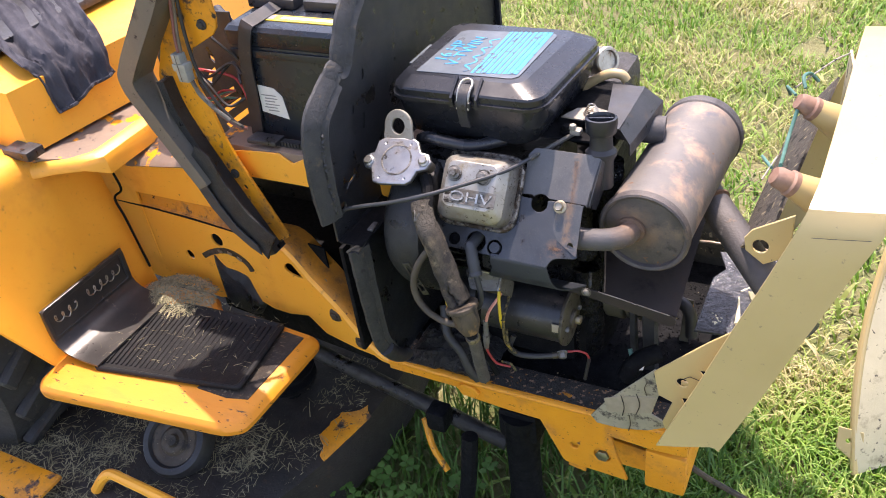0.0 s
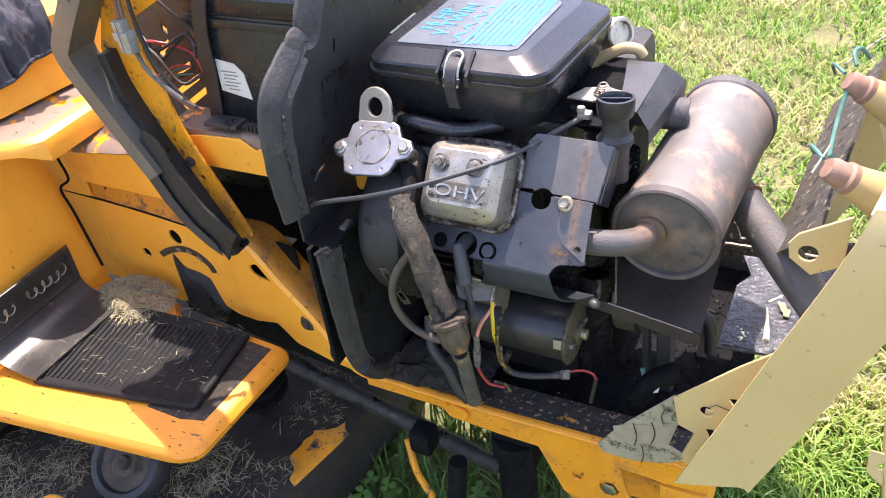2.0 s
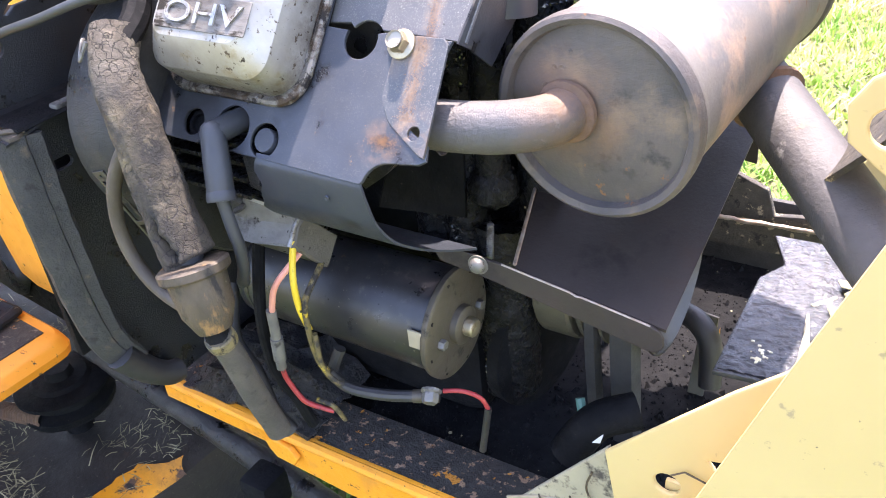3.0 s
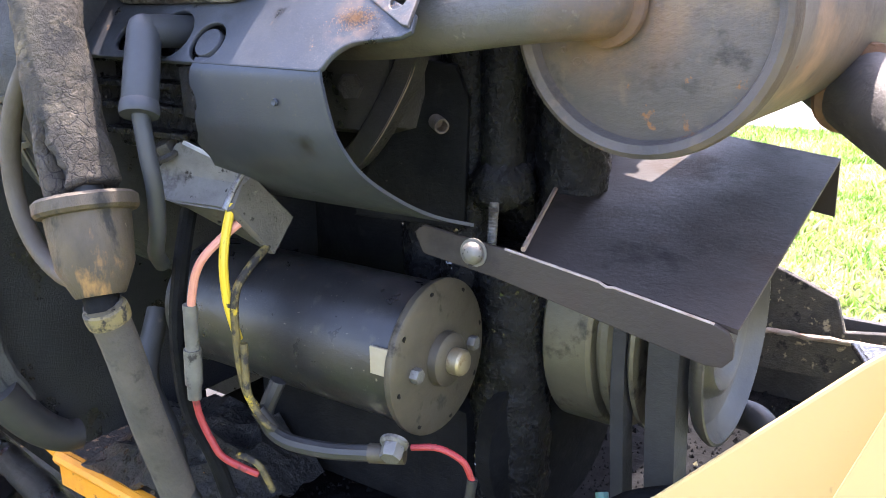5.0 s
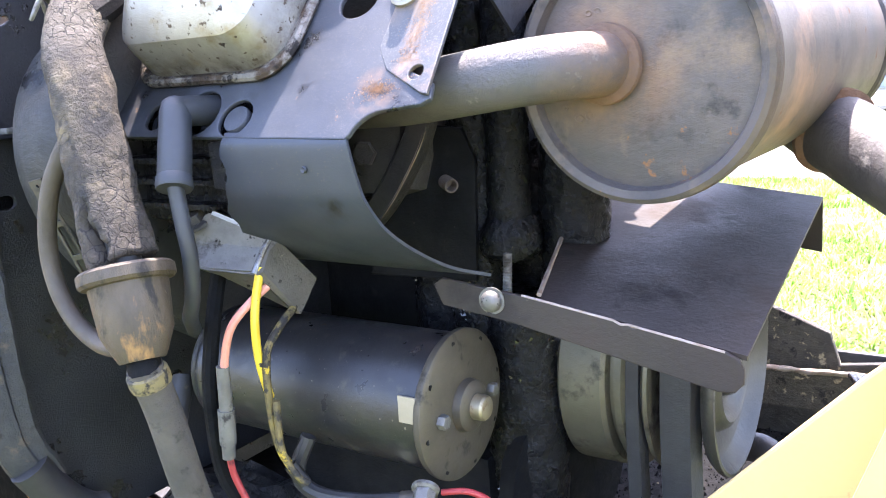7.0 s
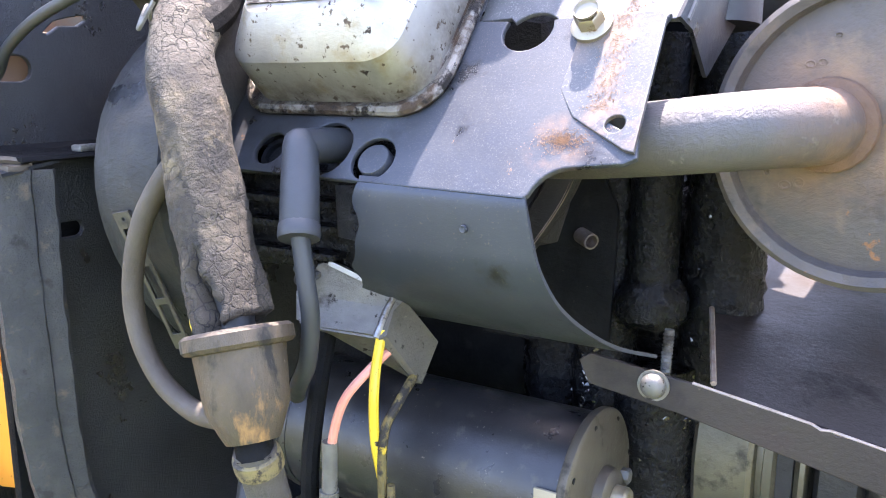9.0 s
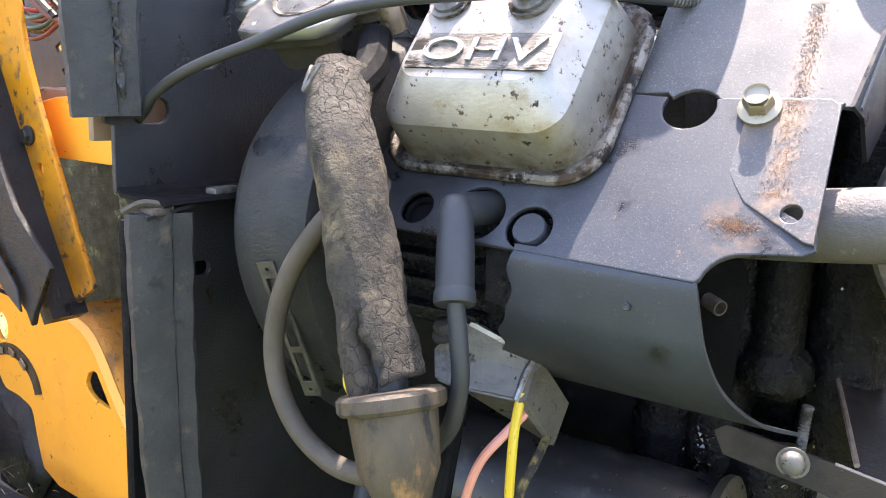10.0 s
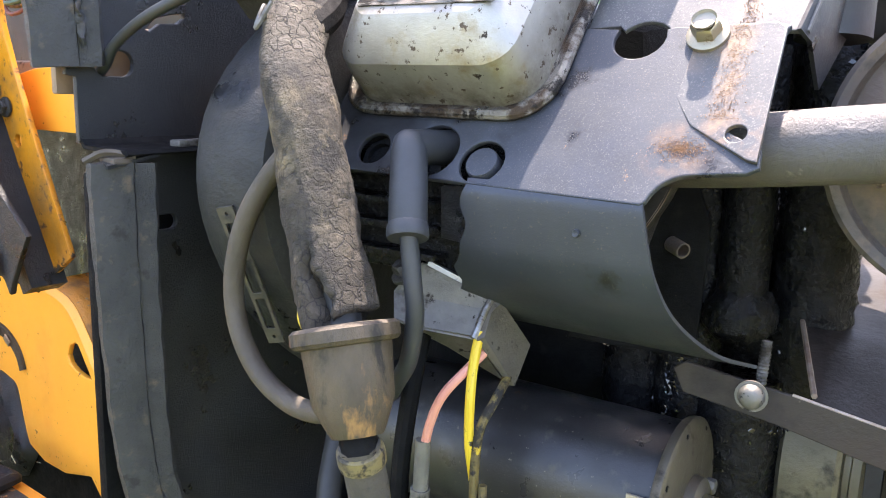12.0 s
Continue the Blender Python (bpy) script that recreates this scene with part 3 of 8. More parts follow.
def lathe(profile, m, n=32, closed=True):
    """Turns (radius, height) pairs about the third axis of m."""
    bm = bmesh.new()
    rings = []
    for r, h in profile:
        if r < 1e-5:
            rings.append([bm.verts.new((0, 0, h))])
        else:
            rings.append([bm.verts.new((r * math.cos(2 * math.pi * i / n), r * math.sin(2 * math.pi * i / n), h)) for i in range(n)])
    for a, b in zip(rings, rings[1:]):
        for i in range(n):
            q = [a[i % len(a)], a[(i + 1) % len(a)], b[(i + 1) % len(b)], b[i % len(b)]]
            q = list(dict.fromkeys(q))
            if len(q) > 2:
                bm.faces.new(q)
    if closed:
        for ring in (rings[0], rings[-1]):
            if len(ring) > 2:
                bm.faces.new(ring)
    bm.transform(m)
    return bm


def spline(pts, sub=6):
    """A smooth line through the points."""
    p = [Vector(q) for q in pts]
    p = [p[0] * 2 - p[1], *p, p[-1] * 2 - p[-2]]
    out = []
    for i in range(1, len(p) - 2):
        for k in range(sub):
            t = k / sub
            a, b, c, d = p[i - 1:i + 3]
            out.append(0.5 * ((2 * b) + (c - a) * t + (2 * a - 5 * b + 4 * c - d) * t * t + (3 * b - a - 3 * c + d) * t ** 3))
    out.append(p[-2])
    return out


def sweep(path, profile, up=(0, 0, 1), caps=True, size=None):
    """Carries a closed profile of (side, up) pairs along a line; size(t) scales it."""
    bm = bmesh.new()
    path = [Vector(q) for q in path]
    rings = []
    side = None
    for i, q in enumerate(path):
        d = (path[min(i + 1, len(path) - 1)] - path[max(i - 1, 0)]).normalized()
        if side is None:
            u = Vector(up)
            side = d.cross(u)
            if side.length < 1e-3:
                side = d.cross(Vector((1, 0, 0)))
        side = (side - d * side.dot(d)).normalized()
        upv = side.cross(d)
        k = size(i / (len(path) - 1)) if size else 1.0
        rings.append([bm.verts.new(q + side * a * k + upv * b * k) for a, b in profile])
    n = len(profile)
    for a, b in zip(rings, rings[1:]):
        for i in range(n):
            bm.faces.new((a[i], a[(i + 1) % n], b[(i + 1) % n], b[i]))
    if caps:
        bm.faces.new(rings[0])
        bm.faces.new(rings[-1])
    return bm


def circle(r, n=10):
    return [(r * math.cos(2 * math.pi * i / n), r * math.sin(2 * math.pi * i / n)) for i in range(n)]


def tube(pts, r, n=12, sub=6, size=None):
    return sweep(spline(pts, sub), circle(r, n), size=size)


def rrect(x0, y0, x1, y1, r, n=5):
    """A rounded rectangle, counter-clockwise."""
    out = []
    for cx, cy, a in ((x1 - r, y1 - r, 0), (x0 + r, y1 - r, 90), (x0 + r, y0 + r, 180), (x1 - r, y0 + r, 270)):
        for k in range(n + 1):
            t = radians(a + 90 * k / n)
            out.append((cx + r * math.cos(t), cy + r * math.sin(t)))
    return out


def disc(cx, cy, r, n=20):
    return [(cx + r * math.cos(2 * math.pi * i / n), cy + r * math.sin(2 * math.pi * i / n)) for i in range(n)]


def plate(outline, holes, thick, m, bevel=0.0006):
    """A flat sheet with real holes: outline and holes in the first two axes of m, thick along the third (centred)."""
    cu = bpy.data.curves.new("tmp", "CURVE")
    cu.dimensions, cu.fill_mode = "2D", "BOTH"
    cu.extrude, cu.bevel_depth, cu.bevel_resolution = max(thick / 2 - bevel, 1e-5), bevel, 1
    for loop in (outline, *holes):
        s = cu.splines.new("POLY")
        s.points.add(len(loop) - 1)
        for p, q in zip(s.points, loop):
            p.co = (q[0], q[1], 0, 1)
        s.use_cyclic_u = True
    ob = bpy.data.objects.new("tmp", cu)
    me = bpy.data.meshes.new_from_object(ob)
    bpy.data.objects.remove(ob)
    bpy.data.curves.remove(cu)
    bm = bmesh.new()
    bm.from_mesh(me)
    bpy.data.meshes.remove(me)
    bm.transform(m)
    return bm


def letters(text, size, depth, m):
    """Raised letters in the built-in font, centred on the frame m."""
    cu = bpy.data.curves.new("tmp", "FONT")
    cu.body, cu.size, cu.extrude, cu.align_x, cu.align_y = text, size, depth, "CENTER", "CENTER"
    ob = bpy.data.objects.new("tmp", cu)
    me = bpy.data.meshes.new_from_object(ob)
    bpy.data.objects.remove(ob)
    bpy.data.curves.remove(cu)
    bm = bmesh.new()
    bm.from_mesh(me)
    bpy.data.meshes.remove(me)
    bm.transform(m)
    return bm


def loft(rings, caps=True):
    bm = bmesh.new()
    rs = [[bm.verts.new(v) for v in r] for r in rings]
    n = len(rs[0])
    for a, b in zip(rs, rs[1:]):
        for i in range(n):
            bm.faces.new((a[i], a[(i + 1) % n], b[(i + 1) % n], b[i]))
    if caps:
        bm.faces.new(rs[0])
        bm.faces.new(rs[-1])
    return bm


def sheet(rows, thick, closed=False):
    """A sheet of metal through rows of points, thickened inwards along its normals."""
    bm = bmesh.new()
    g = [[bm.verts.new(v) for v in r] for r in rows]
    for a, b in zip(g, g[1:]):
        for i in range(len(a) - 1):
            bm.faces.new((a[i], a[i + 1], b[i + 1], b[i]))
    bmesh.ops.recalc_face_normals(bm, faces=bm.faces)
    bmesh.ops.solidify(bm, geom=bm.faces[:], thickness=thick)
    return bm


def hex_bolt(m, r=0.0055, h=0.006, flange=0.0):
    """A hexagon head on the plane of m, pointing along its third axis."""
    b = lathe([(0, 0.0), (r * 0.99, 0.0), (r, 0.0004), (r, h * 0.85), (r * 0.86, h), (0, h)], m, 6, closed=False)
    if flange:
        b = join(b, lathe([(0, -0.0002), (flange, -0.0002), (flange, 0.0012), (r, 0.0022), (0, 0.0022)], m, 20, closed=False))
    return b


def frame_n(o, n, up=(0, 0, 1)):
    """A frame at o whose third axis is n."""
    n = Vector(n).normalized()
    u = Vector(up).cross(n)
    if u.length < 1e-3:
        u = Vector((1, 0, 0)).cross(n)
    return axes(o, u, n.cross(u))


# ---- ground and distance ----
def crusted(bm, amount, scale):
    """Pushes the points about by a noise, for baked-on oil and dirt."""
    for v in bm.verts:
        p = v.co * scale
        v.co += Vector((noise.noise(p), noise.noise(p + Vector((7, 0, 0))), noise.noise(p + Vector((0, 7, 0))))) * amount
    return bm


def lattice(x0, x1, y0, y1, nx, ny, z):
    xs, ys = np.linspace(x0, x1, nx), np.linspace(y0, y1, ny)
    return [[(x, y, z(x, y)) for x in xs] for y in ys]


def lawn_height(x, y):
    return GROUND + 0.012 * noise.noise((x * 1.7, y * 1.7, 0.3)) - 0.02


def build_ground():
    bm = bmesh.new()
    for rows in (lattice(-400, 400, -400, 400, 3, 3, lambda x, y: GROUND - 0.06), lattice(-6, 6, -5, 9, 60, 70, lawn_height)):
        g = [[bm.verts.new(v) for v in r] for r in rows]
        for a, b in zip(g, g[1:]):
            for i in range(len(a) - 1):
                bm.faces.new((a[i], a[i + 1], b[i + 1], b[i]))
    ob = part("ground", bm, M_SOIL, None)
    tagged(ob, "patchy lawn soil with dry thatch", "ground", kind="structure")


build_ground()
for near, far, label in ((3.9, 8.0, "sunlit pale concrete driveway"), (10.0, 14.6, "pale concrete road beside the house")):
    bm = rbox((0, (near + far) / 2, GROUND - 0.02), (60, far - near, 0.05), 0.01)
    tagged(part("pavement", bm, M_CONCRETE, None), label, "driveway", kind="structure")


def build_house():
    h = thing("house", (0, 16.2, GROUND), "pale blue-grey sided house with white framed windows", "house")
    y0 = 15.3
    wins = [(-7.6, 1.5), (-5.6, 1.5), (-3.35, 1.5), (-1.55, 1.5), (0.5, 1.5), (2.6, 1.5)]
    holes = [[(x, 1.25), (x + w, 1.25), (x + w, 2.55), (x, 2.55)] for x, w in wins]
    part("wall", plate([(-9, 0), (5, 0), (5, 3.1), (-9, 3.1)], holes, 0.16, axes((0, y0, GROUND), (1, 0, 0), (0, 0, 1)), 0.002), M_SIDING, h)
    for i in range(14):
        part("siding_board", rbox((-2, y0 - 0.09, GROUND + 0.06 + i * 0.085), (14, 0.02, 0.078), 0.004), M_SIDING, h)
    for x, w in wins:
        wf = part("window", join(rbox((x + w / 2, y0 - 0.09, GROUND + 1.22), (w + 0.2, 0.14, 0.08), 0.01), rbox((x + w / 2, y0 - 0.08, GROUND + 2.58), (w + 0.2, 0.1, 0.1), 0.01),
                                 rbox((x - 0.04, y0 - 0.08, GROUND + 1.9), (0.1, 0.1, 1.3), 0.01), rbox((x + w + 0.04, y0 - 0.08, GROUND + 1.9), (0.1, 0.1, 1.3), 0.01),
                                 rbox((x + w / 2, y0 - 0.04, GROUND + 1.9), (0.07, 0.06, 1.3), 0.01)), M_TRIMW, h, "white window frame")
        for k in (0, 1):
            part("pane", rbox((x + w * (0.25 + 0.5 * k), y0, GROUND + 1.9), (w / 2 - 0.04, 0.012, 1.3), 0), M_GLASS, wf, "green tinted glass pane")
    part("roof", sheet([[(-9.4, 14.7, GROUND + 3.0), (5.4, 14.7, GROUND + 3.0)], [(-9.4, 19.5, GROUND + 5.2), (5.4, 19.5, GROUND + 5.2)]], 0.12), M_ROOF, h)
    for x, w in ((-2.35, 0.09), (-2.05, 0.09)):
        part("post", rbox((x, y0 - 0.25, GROUND + 0.3), (w, 0.09, 0.62), 0.01), M_STRAW, h, "short weathered wooden post")


build_house()


def build_tree(x, y, height, seed):
    rnd = random.Random(seed)
    t = thing("tree", (x, y, GROUND), "broad leafy green tree behind the road", "tree", "trees in the distance")
    trunk = tube([(x, y, GROUND), (x + 0.05, y, GROUND + height * 0.25), (x - 0.05, y, GROUND + height * 0.5)], 0.2, 10, 4, size=lambda k: 1.2 - 0.6 * k)
    for k in range(6):
        a = rnd.uniform(0, 6.28)
        z = GROUND + height * rnd.uniform(0.3, 0.5)
        trunk = join(trunk, tube([(x, y, z), (x + math.cos(a) * 0.8, y + math.sin(a) * 0.8, z + 0.8), (x + math.cos(a) * 1.5, y + math.sin(a) * 1.5, z + 1.9)], 0.07, 7, 3, size=lambda q: 1 - 0.6 * q))
    part("trunk", trunk, M_BARK, t)
    clumps = []
    for k in range(34):
        a, b = rnd.uniform(0, 6.28), rnd.uniform(0, 1)
        rr = height * 0.3 * math.sqrt(b)
        clumps.append((x + math.cos(a) * rr, y + math.sin(a) * rr, GROUND + height * rnd.uniform(0.38, 0.95), rnd.uniform(0.35, 0.8)))
    verts, faces = [], []
    for cx, cy, cz, cr in clumps:
        for k in range(240):
            v = Vector((rnd.gauss(0, 1), rnd.gauss(0, 1), rnd.gauss(0, 0.8))).normalized() * cr * rnd.uniform(0.5, 1.1)
            c = Vector((cx, cy, cz)) + v
            u = Vector((rnd.gauss(0, 1), rnd.gauss(0, 1), rnd.gauss(0, 1))).normalized()
            w = u.cross(Vector((rnd.gauss(0, 1), rnd.gauss(0, 1), rnd.gauss(0, 1)))).normalized()
            s = rnd.uniform(0.07, 0.13)
            i = len(verts)
            verts += [c - u * s, c + w * s * 0.5, c + u * s, c - w * s * 0.5]
            faces.append((i, i + 1, i + 2, i + 3))
    me = bpy.data.meshes.new("crown")
    me.from_pydata([tuple(v) for v in verts], [], faces)
    part("crown", me, M_LEAF, t)


for i, (x, y, hh) in enumerate(((-13, 19, 7), (-17, 15, 6), (7.5, 20, 7.5), (-21, 22, 8), (13, 17, 7))):
    build_tree(x, y, hh, i)


def blades(name, label, material, spots, hmin, hmax, width, lean, kind="stuff", base=None):
    """Grass: each blade is a bent strip of three faces; spots is an array of x, y."""
    k = len(spots)
    rg = np.random.RandomState(len(name) * 7 + k)
    x, y = spots[:, 0], spots[:, 1]
    z = np.array([lawn_height(a, b) for a, b in spots]) if base is None else base
    hgt = rg.uniform(hmin, hmax, k) * rg.uniform(0.6, 1.0, k)
    ang = rg.uniform(0, 2 * np.pi, k)
    ln = np.abs(rg.normal(lean, lean * 0.5, k))
    dx, dy = np.cos(ang), np.sin(ang)
    wa = ang + np.pi / 2 + rg.uniform(-0.5, 0.5, k)
    wx, wy = np.cos(wa) * width, np.sin(wa) * width
    v = np.zeros((k, 7, 3))
    for j, (f, bend, w) in enumerate(((0.0, 0.0, 1.0), (0.45, 0.25, 0.85), (0.8, 0.65, 0.55))):
        cx, cy, cz = x + dx * ln * hgt * bend, y + dy * ln * hgt * bend, z + hgt * f
        v[:, 2 * j] = np.stack([cx - wx * w, cy - wy * w, cz], 1)
        v[:, 2 * j + 1] = np.stack([cx + wx * w, cy + wy * w, cz], 1)
    v[:, 6] = np.stack([x + dx * ln * hgt, y + dy * ln * hgt, z + hgt * (1.0 - 0.25 * ln)], 1)
    b = np.arange(k)[:, None] * 7
    quads = np.concatenate([b + [0, 1, 3, 2], b + [2, 3, 5, 4]])
    tris = b + [4, 5, 6]
    me = bpy.data.meshes.new(name)
    me.from_pydata(v.reshape(-1, 3).tolist(), [], quads.tolist() + tris.tolist())
    ob = part(name, me, material, None)
    return tagged(ob, label, "grass", kind=kind)


rg = np.random.RandomState(5)


def scatter(n, x0, x1, y0, y1, keep=lambda x, y: True):
    p = np.stack([rg.uniform(x0, x1, n), rg.uniform(y0, y1, n)], 1)
    return p[[bool(keep(a, b)) for a, b in p]]


def soft(x0, x1, y0, y1, rim):
    """Keeps all spots inside the rectangle and fewer and fewer towards its rim."""
    def keep(a, b):
        d = min(a - x0, x1 - a, b - y0, y1 - b) / rim
        return noise.noise((a * 5, b * 5, 2.0)) > -0.45 and rg.uniform() < d + 0.5 * noise.noise((a * 1.3, b * 1.3, 5.0))
    return keep


blades("lawn_grass", "sunlit mown lawn with straw-coloured dry patches", M_GRASS, scatter(105000, -2.2, 2.1, 0.15, 4.2, soft(-2.2, 2.1, -1.0, 4.2, 0.7)), 0.014, 0.050, 0.0023, 0.95)
blades("far_lawn_grass", "mown lawn reaching the driveway", M_GRASS, scatter(30000, -4.6, 3.2, 2.0, 3.9, soft(-4.6, 3.2, 1.6, 5.0, 0.8)), 0.03, 0.06, 0.004, 0.7)
blades("outer_lawn_grass", "sparse mown lawn around the tractor", M_GRASS, scatter(26000, -4.5, 4.5, -4.0, 3.0, soft(-4.5, 4.5, -4.0, 5.0, 2.0)), 0.03, 0.06, 0.005, 0.8)
blades("flat_thatch", "dry flattened grass stalks in the lawn", M_STRAW, scatter(20000, -1.9, 1.9, 0.1, 3.6, soft(-1.9, 1.9, -1.0, 3.6, 0.5)), 0.008, 0.02, 0.0012, 2.6)
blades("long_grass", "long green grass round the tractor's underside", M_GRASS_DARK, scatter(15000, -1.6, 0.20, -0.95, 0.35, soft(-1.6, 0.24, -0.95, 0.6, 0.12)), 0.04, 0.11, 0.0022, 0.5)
blades("front_lawn_grass", "lawn grass beside the tractor", M_GRASS, scatter(62000, 0.0, 1.5, -0.9, 0.35, soft(-0.2, 1.5, -0.9, 0.9, 0.25)), 0.018, 0.055, 0.0017, 0.8)


def add_clover(bm, x, y, z, seed):
    rnd = random.Random(seed)
    for k in range(7):
        cx, cy, cz = x + rnd.uniform(-0.03, 0.03), y + rnd.uniform(-0.03, 0.03), z + rnd.uniform(0.0, 0.03)
        for j in range(3):
            a = j * 2.094 + rnd.uniform(0, 0.4)
            d, s = Vector((math.cos(a), math.sin(a), 0.15)), Vector((-math.sin(a), math.cos(a), 0))
            c = Vector((cx, cy, cz))
            r = 0.0075
            bm.faces.new([bm.verts.new(v) for v in (c, c + d * r * 0.8 + s * r * 0.75, c + d * r * 1.7 + s * r * 0.55, c + d * r * 1.55, c + d * r * 1.7 - s * r * 0.55, c + d * r * 0.8 - s * r * 0.75)])
        st = Vector((cx, cy, cz))
        bm.faces.new([bm.verts.new(v) for v in (st, st + Vector((0.0008, 0, 0)), Vector((x, y, GROUND)) + Vector((0.0008, 0, 0)), Vector((x, y, GROUND)))])


clover_bm = bmesh.new()
for i, (x, y, z) in enumerate(((-0.80, -0.33, 0.15), (-0.86, -0.40, 0.13), (-0.30, -0.16, 0.11), (-0.26, -0.20, 0.10), (-0.18, -0.11, 0.10), (-0.34, -0.23, 0.09))):
    add_clover(clover_bm, x, y, z, i)
tagged(part("clover", clover_bm, M_CLOVER, None, smooth=False), "scattered green clover leaves in the grass", "clover", kind="stuff")


# ---- tractor frame and body ----
tractor = thing("garden_tractor", (-0.45, 0.0, GROUND), "old orange garden tractor with worn paint and open engine bay", "tractor")

# frame rail with an outward lip along its top
XZ = axes((0, -0.162, 0), (1, 0, 0), (0, 0, 1))
part("frame_rail", plate([(-0.25, 0.366), (-0.150, 0.364), (-0.142, 0.352), (-0.079, 0.347), (-0.033, 0.346), (-0.022, 0.322), (-0.004, 0.282), (0.0, 0.279), (0.078, 0.276), (0.066, 0.312), (0.056, 0.351), (0.107, 0.347), (0.15, 0.350), (0.15, 0.386), (-0.10, 0.382), (-0.25, 0.386)],
                         [disc(0.048, 0.310, 0.0125), disc(0.011, 0.314, 0.007)], 0.006, XZ, 0.0015), M_RAIL, tractor)
part("rail_flange", sheet([[(-0.25, y, 0.3875 + dz), (-0.10, y, 0.3835 + dz), (0.15, y, 0.3875 + dz)] for y, dz in ((-0.1655, -0.008), (-0.1645, -0.003), (-0.161, 0.0), (-0.145, 0.0005), (-0.122, 0.0))], 0.004), M_RAIL_TOP, tractor, "oily dirt-crusted rail top")
part("rail_lip", tube([(-0.25, -0.1648, 0.384), (-0.10, -0.1648, 0.380), (0.15, -0.1648, 0.384)], 0.0042, 8), M_RAIL, tractor)
part("rail_flange", rbox((-0.06, 0.23, 0.390), (0.46, 0.034, 0.005), 0.002), M_RAIL_TOP, tractor)
part("frame_rail", rbox((-0.06, 0.248, 0.365), (0.46, 0.006, 0.05), 0.002), M_RAIL, tractor)
part("rail_tab", plate([(-0.142, 0.372), (-0.136, 0.376), (-0.122, 0.373), (-0.117, 0.366), (-0.121, 0.359), (-0.133, 0.361), (-0.140, 0.366)], [disc(-0.124, 0.366, 0.0015, 10)], 0.005, axes((0, -0.168, 0), (1, 0, 0), (0, 0, 1)), 0.0015), M_RAIL, tractor)
part("rail_bolt", hex_bolt(frame_n((0.048, -0.163, 0.309), (0, -1, 0)), 0.009, 0.004), M_STEEL, tractor)
part("front_crossmember", rbox((0.1265, -0.11, 0.3075), (0.050, 0.11, 0.067), 0.005), M_RAIL, tractor)
part("horn_ear", plate([(-0.010, -0.006), (0.012, -0.010), (0.014, 0.016), (-0.004, 0.014)], [disc(0.002, 0.004, 0.0045)], 0.004, axes((0.008, -0.150, 0.262), (1, 0, 0), (0, 0, 1)), 0.001), M_RAIL, tractor)
part("front_crossmember", rbox((0.128, 0.14, 0.300), (0.05, 0.2, 0.06), 0.006), M_RAIL, tractor)
part("gusset", plate([(-0.04, 0.225), (0.10, 0.225), (0.10, 0.262), (-0.02, 0.275)], [disc(0.02, 0.248, 0.006)], 0.005, axes((0, -0.10, 0), (1, 0, 0), (0, 0, 1)), 0.001), M_RAIL, tractor)
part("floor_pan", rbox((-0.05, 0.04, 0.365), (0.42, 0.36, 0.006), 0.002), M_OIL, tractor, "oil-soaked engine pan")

# oily crumbs and grit caked on the pan
rnd = random.Random(21)


def crumbs(name, count, size, spread, material, label, z):
    fv, ff = [], []
    for k in range(count):
        c = Vector((rnd.uniform(*spread[0]), rnd.uniform(*spread[1]), z))
        s = size * rnd.uniform(0.4, 1.0) * (2.2 if rnd.random() < 0.08 else 1)
        a = rnd.uniform(0, 6.28)
        i0 = len(fv)
        for q in range(5):
            b = a + q * 1.2566
            g = s * rnd.uniform(0.6, 1.2)
            fv.append((c.x + g * math.cos(b), c.y + g * math.sin(b), c.z - 0.0005))
        fv.append((c.x + rnd.uniform(-0.4, 0.4) * s, c.y + rnd.uniform(-0.4, 0.4) * s, c.z + s * rnd.uniform(0.5, 1.3)))
        ff += [(i0 + q, i0 + (q + 1) % 5, i0 + 5) for q in range(5)]
    me = bpy.data.meshes.new(name)
    me.from_pydata(fv, [], ff)
    tagged(part(name, me, material, None), label, "debris", kind="stuff")


crumbs("oily_crumbs", 6500, 0.0017, ((-0.20, 0.155), (-0.135, 0.20)), M_OIL, "oil-soaked black crumbs caked on the engine pan", 0.368)
crumbs("pale_grit", 130, 0.0009, ((-0.20, 0.155), (-0.135, 0.20)), M_STRAW, "pale straw bits scattered in the oily pan", 0.3705)

# lower side panel with its holes and the curled flange along its sloping front edge
PANEL = axes((-0.57, -0.105, 0), (1, -0.094, 0), (0, 0, 1))


def on_panel(x, z, n=0.0):
    return PANEL @ Vector(((x + 0.57) * 1.0044, z, n))


def panel_loop(pts):
    return [((x + 0.57) * 1.0044, z) for x, z in pts]


FOLD = spline([(-0.462, 0.503, 0), (-0.427, 0.494, 0), (-0.392, 0.454, 0), (-0.354, 0.416, 0), (-0.322, 0.377, 0), (-0.290, 0.348, 0), (-0.268, 0.343, 0)], 4)
notch = [(-0.436, 0.462), (-0.432, 0.470), (-0.424, 0.474), (-0.414, 0.472), (-0.394, 0.4535), (-0.396, 0.4515), (-0.412, 0.450), (-0.424, 0.452), (-0.433, 0.456)]
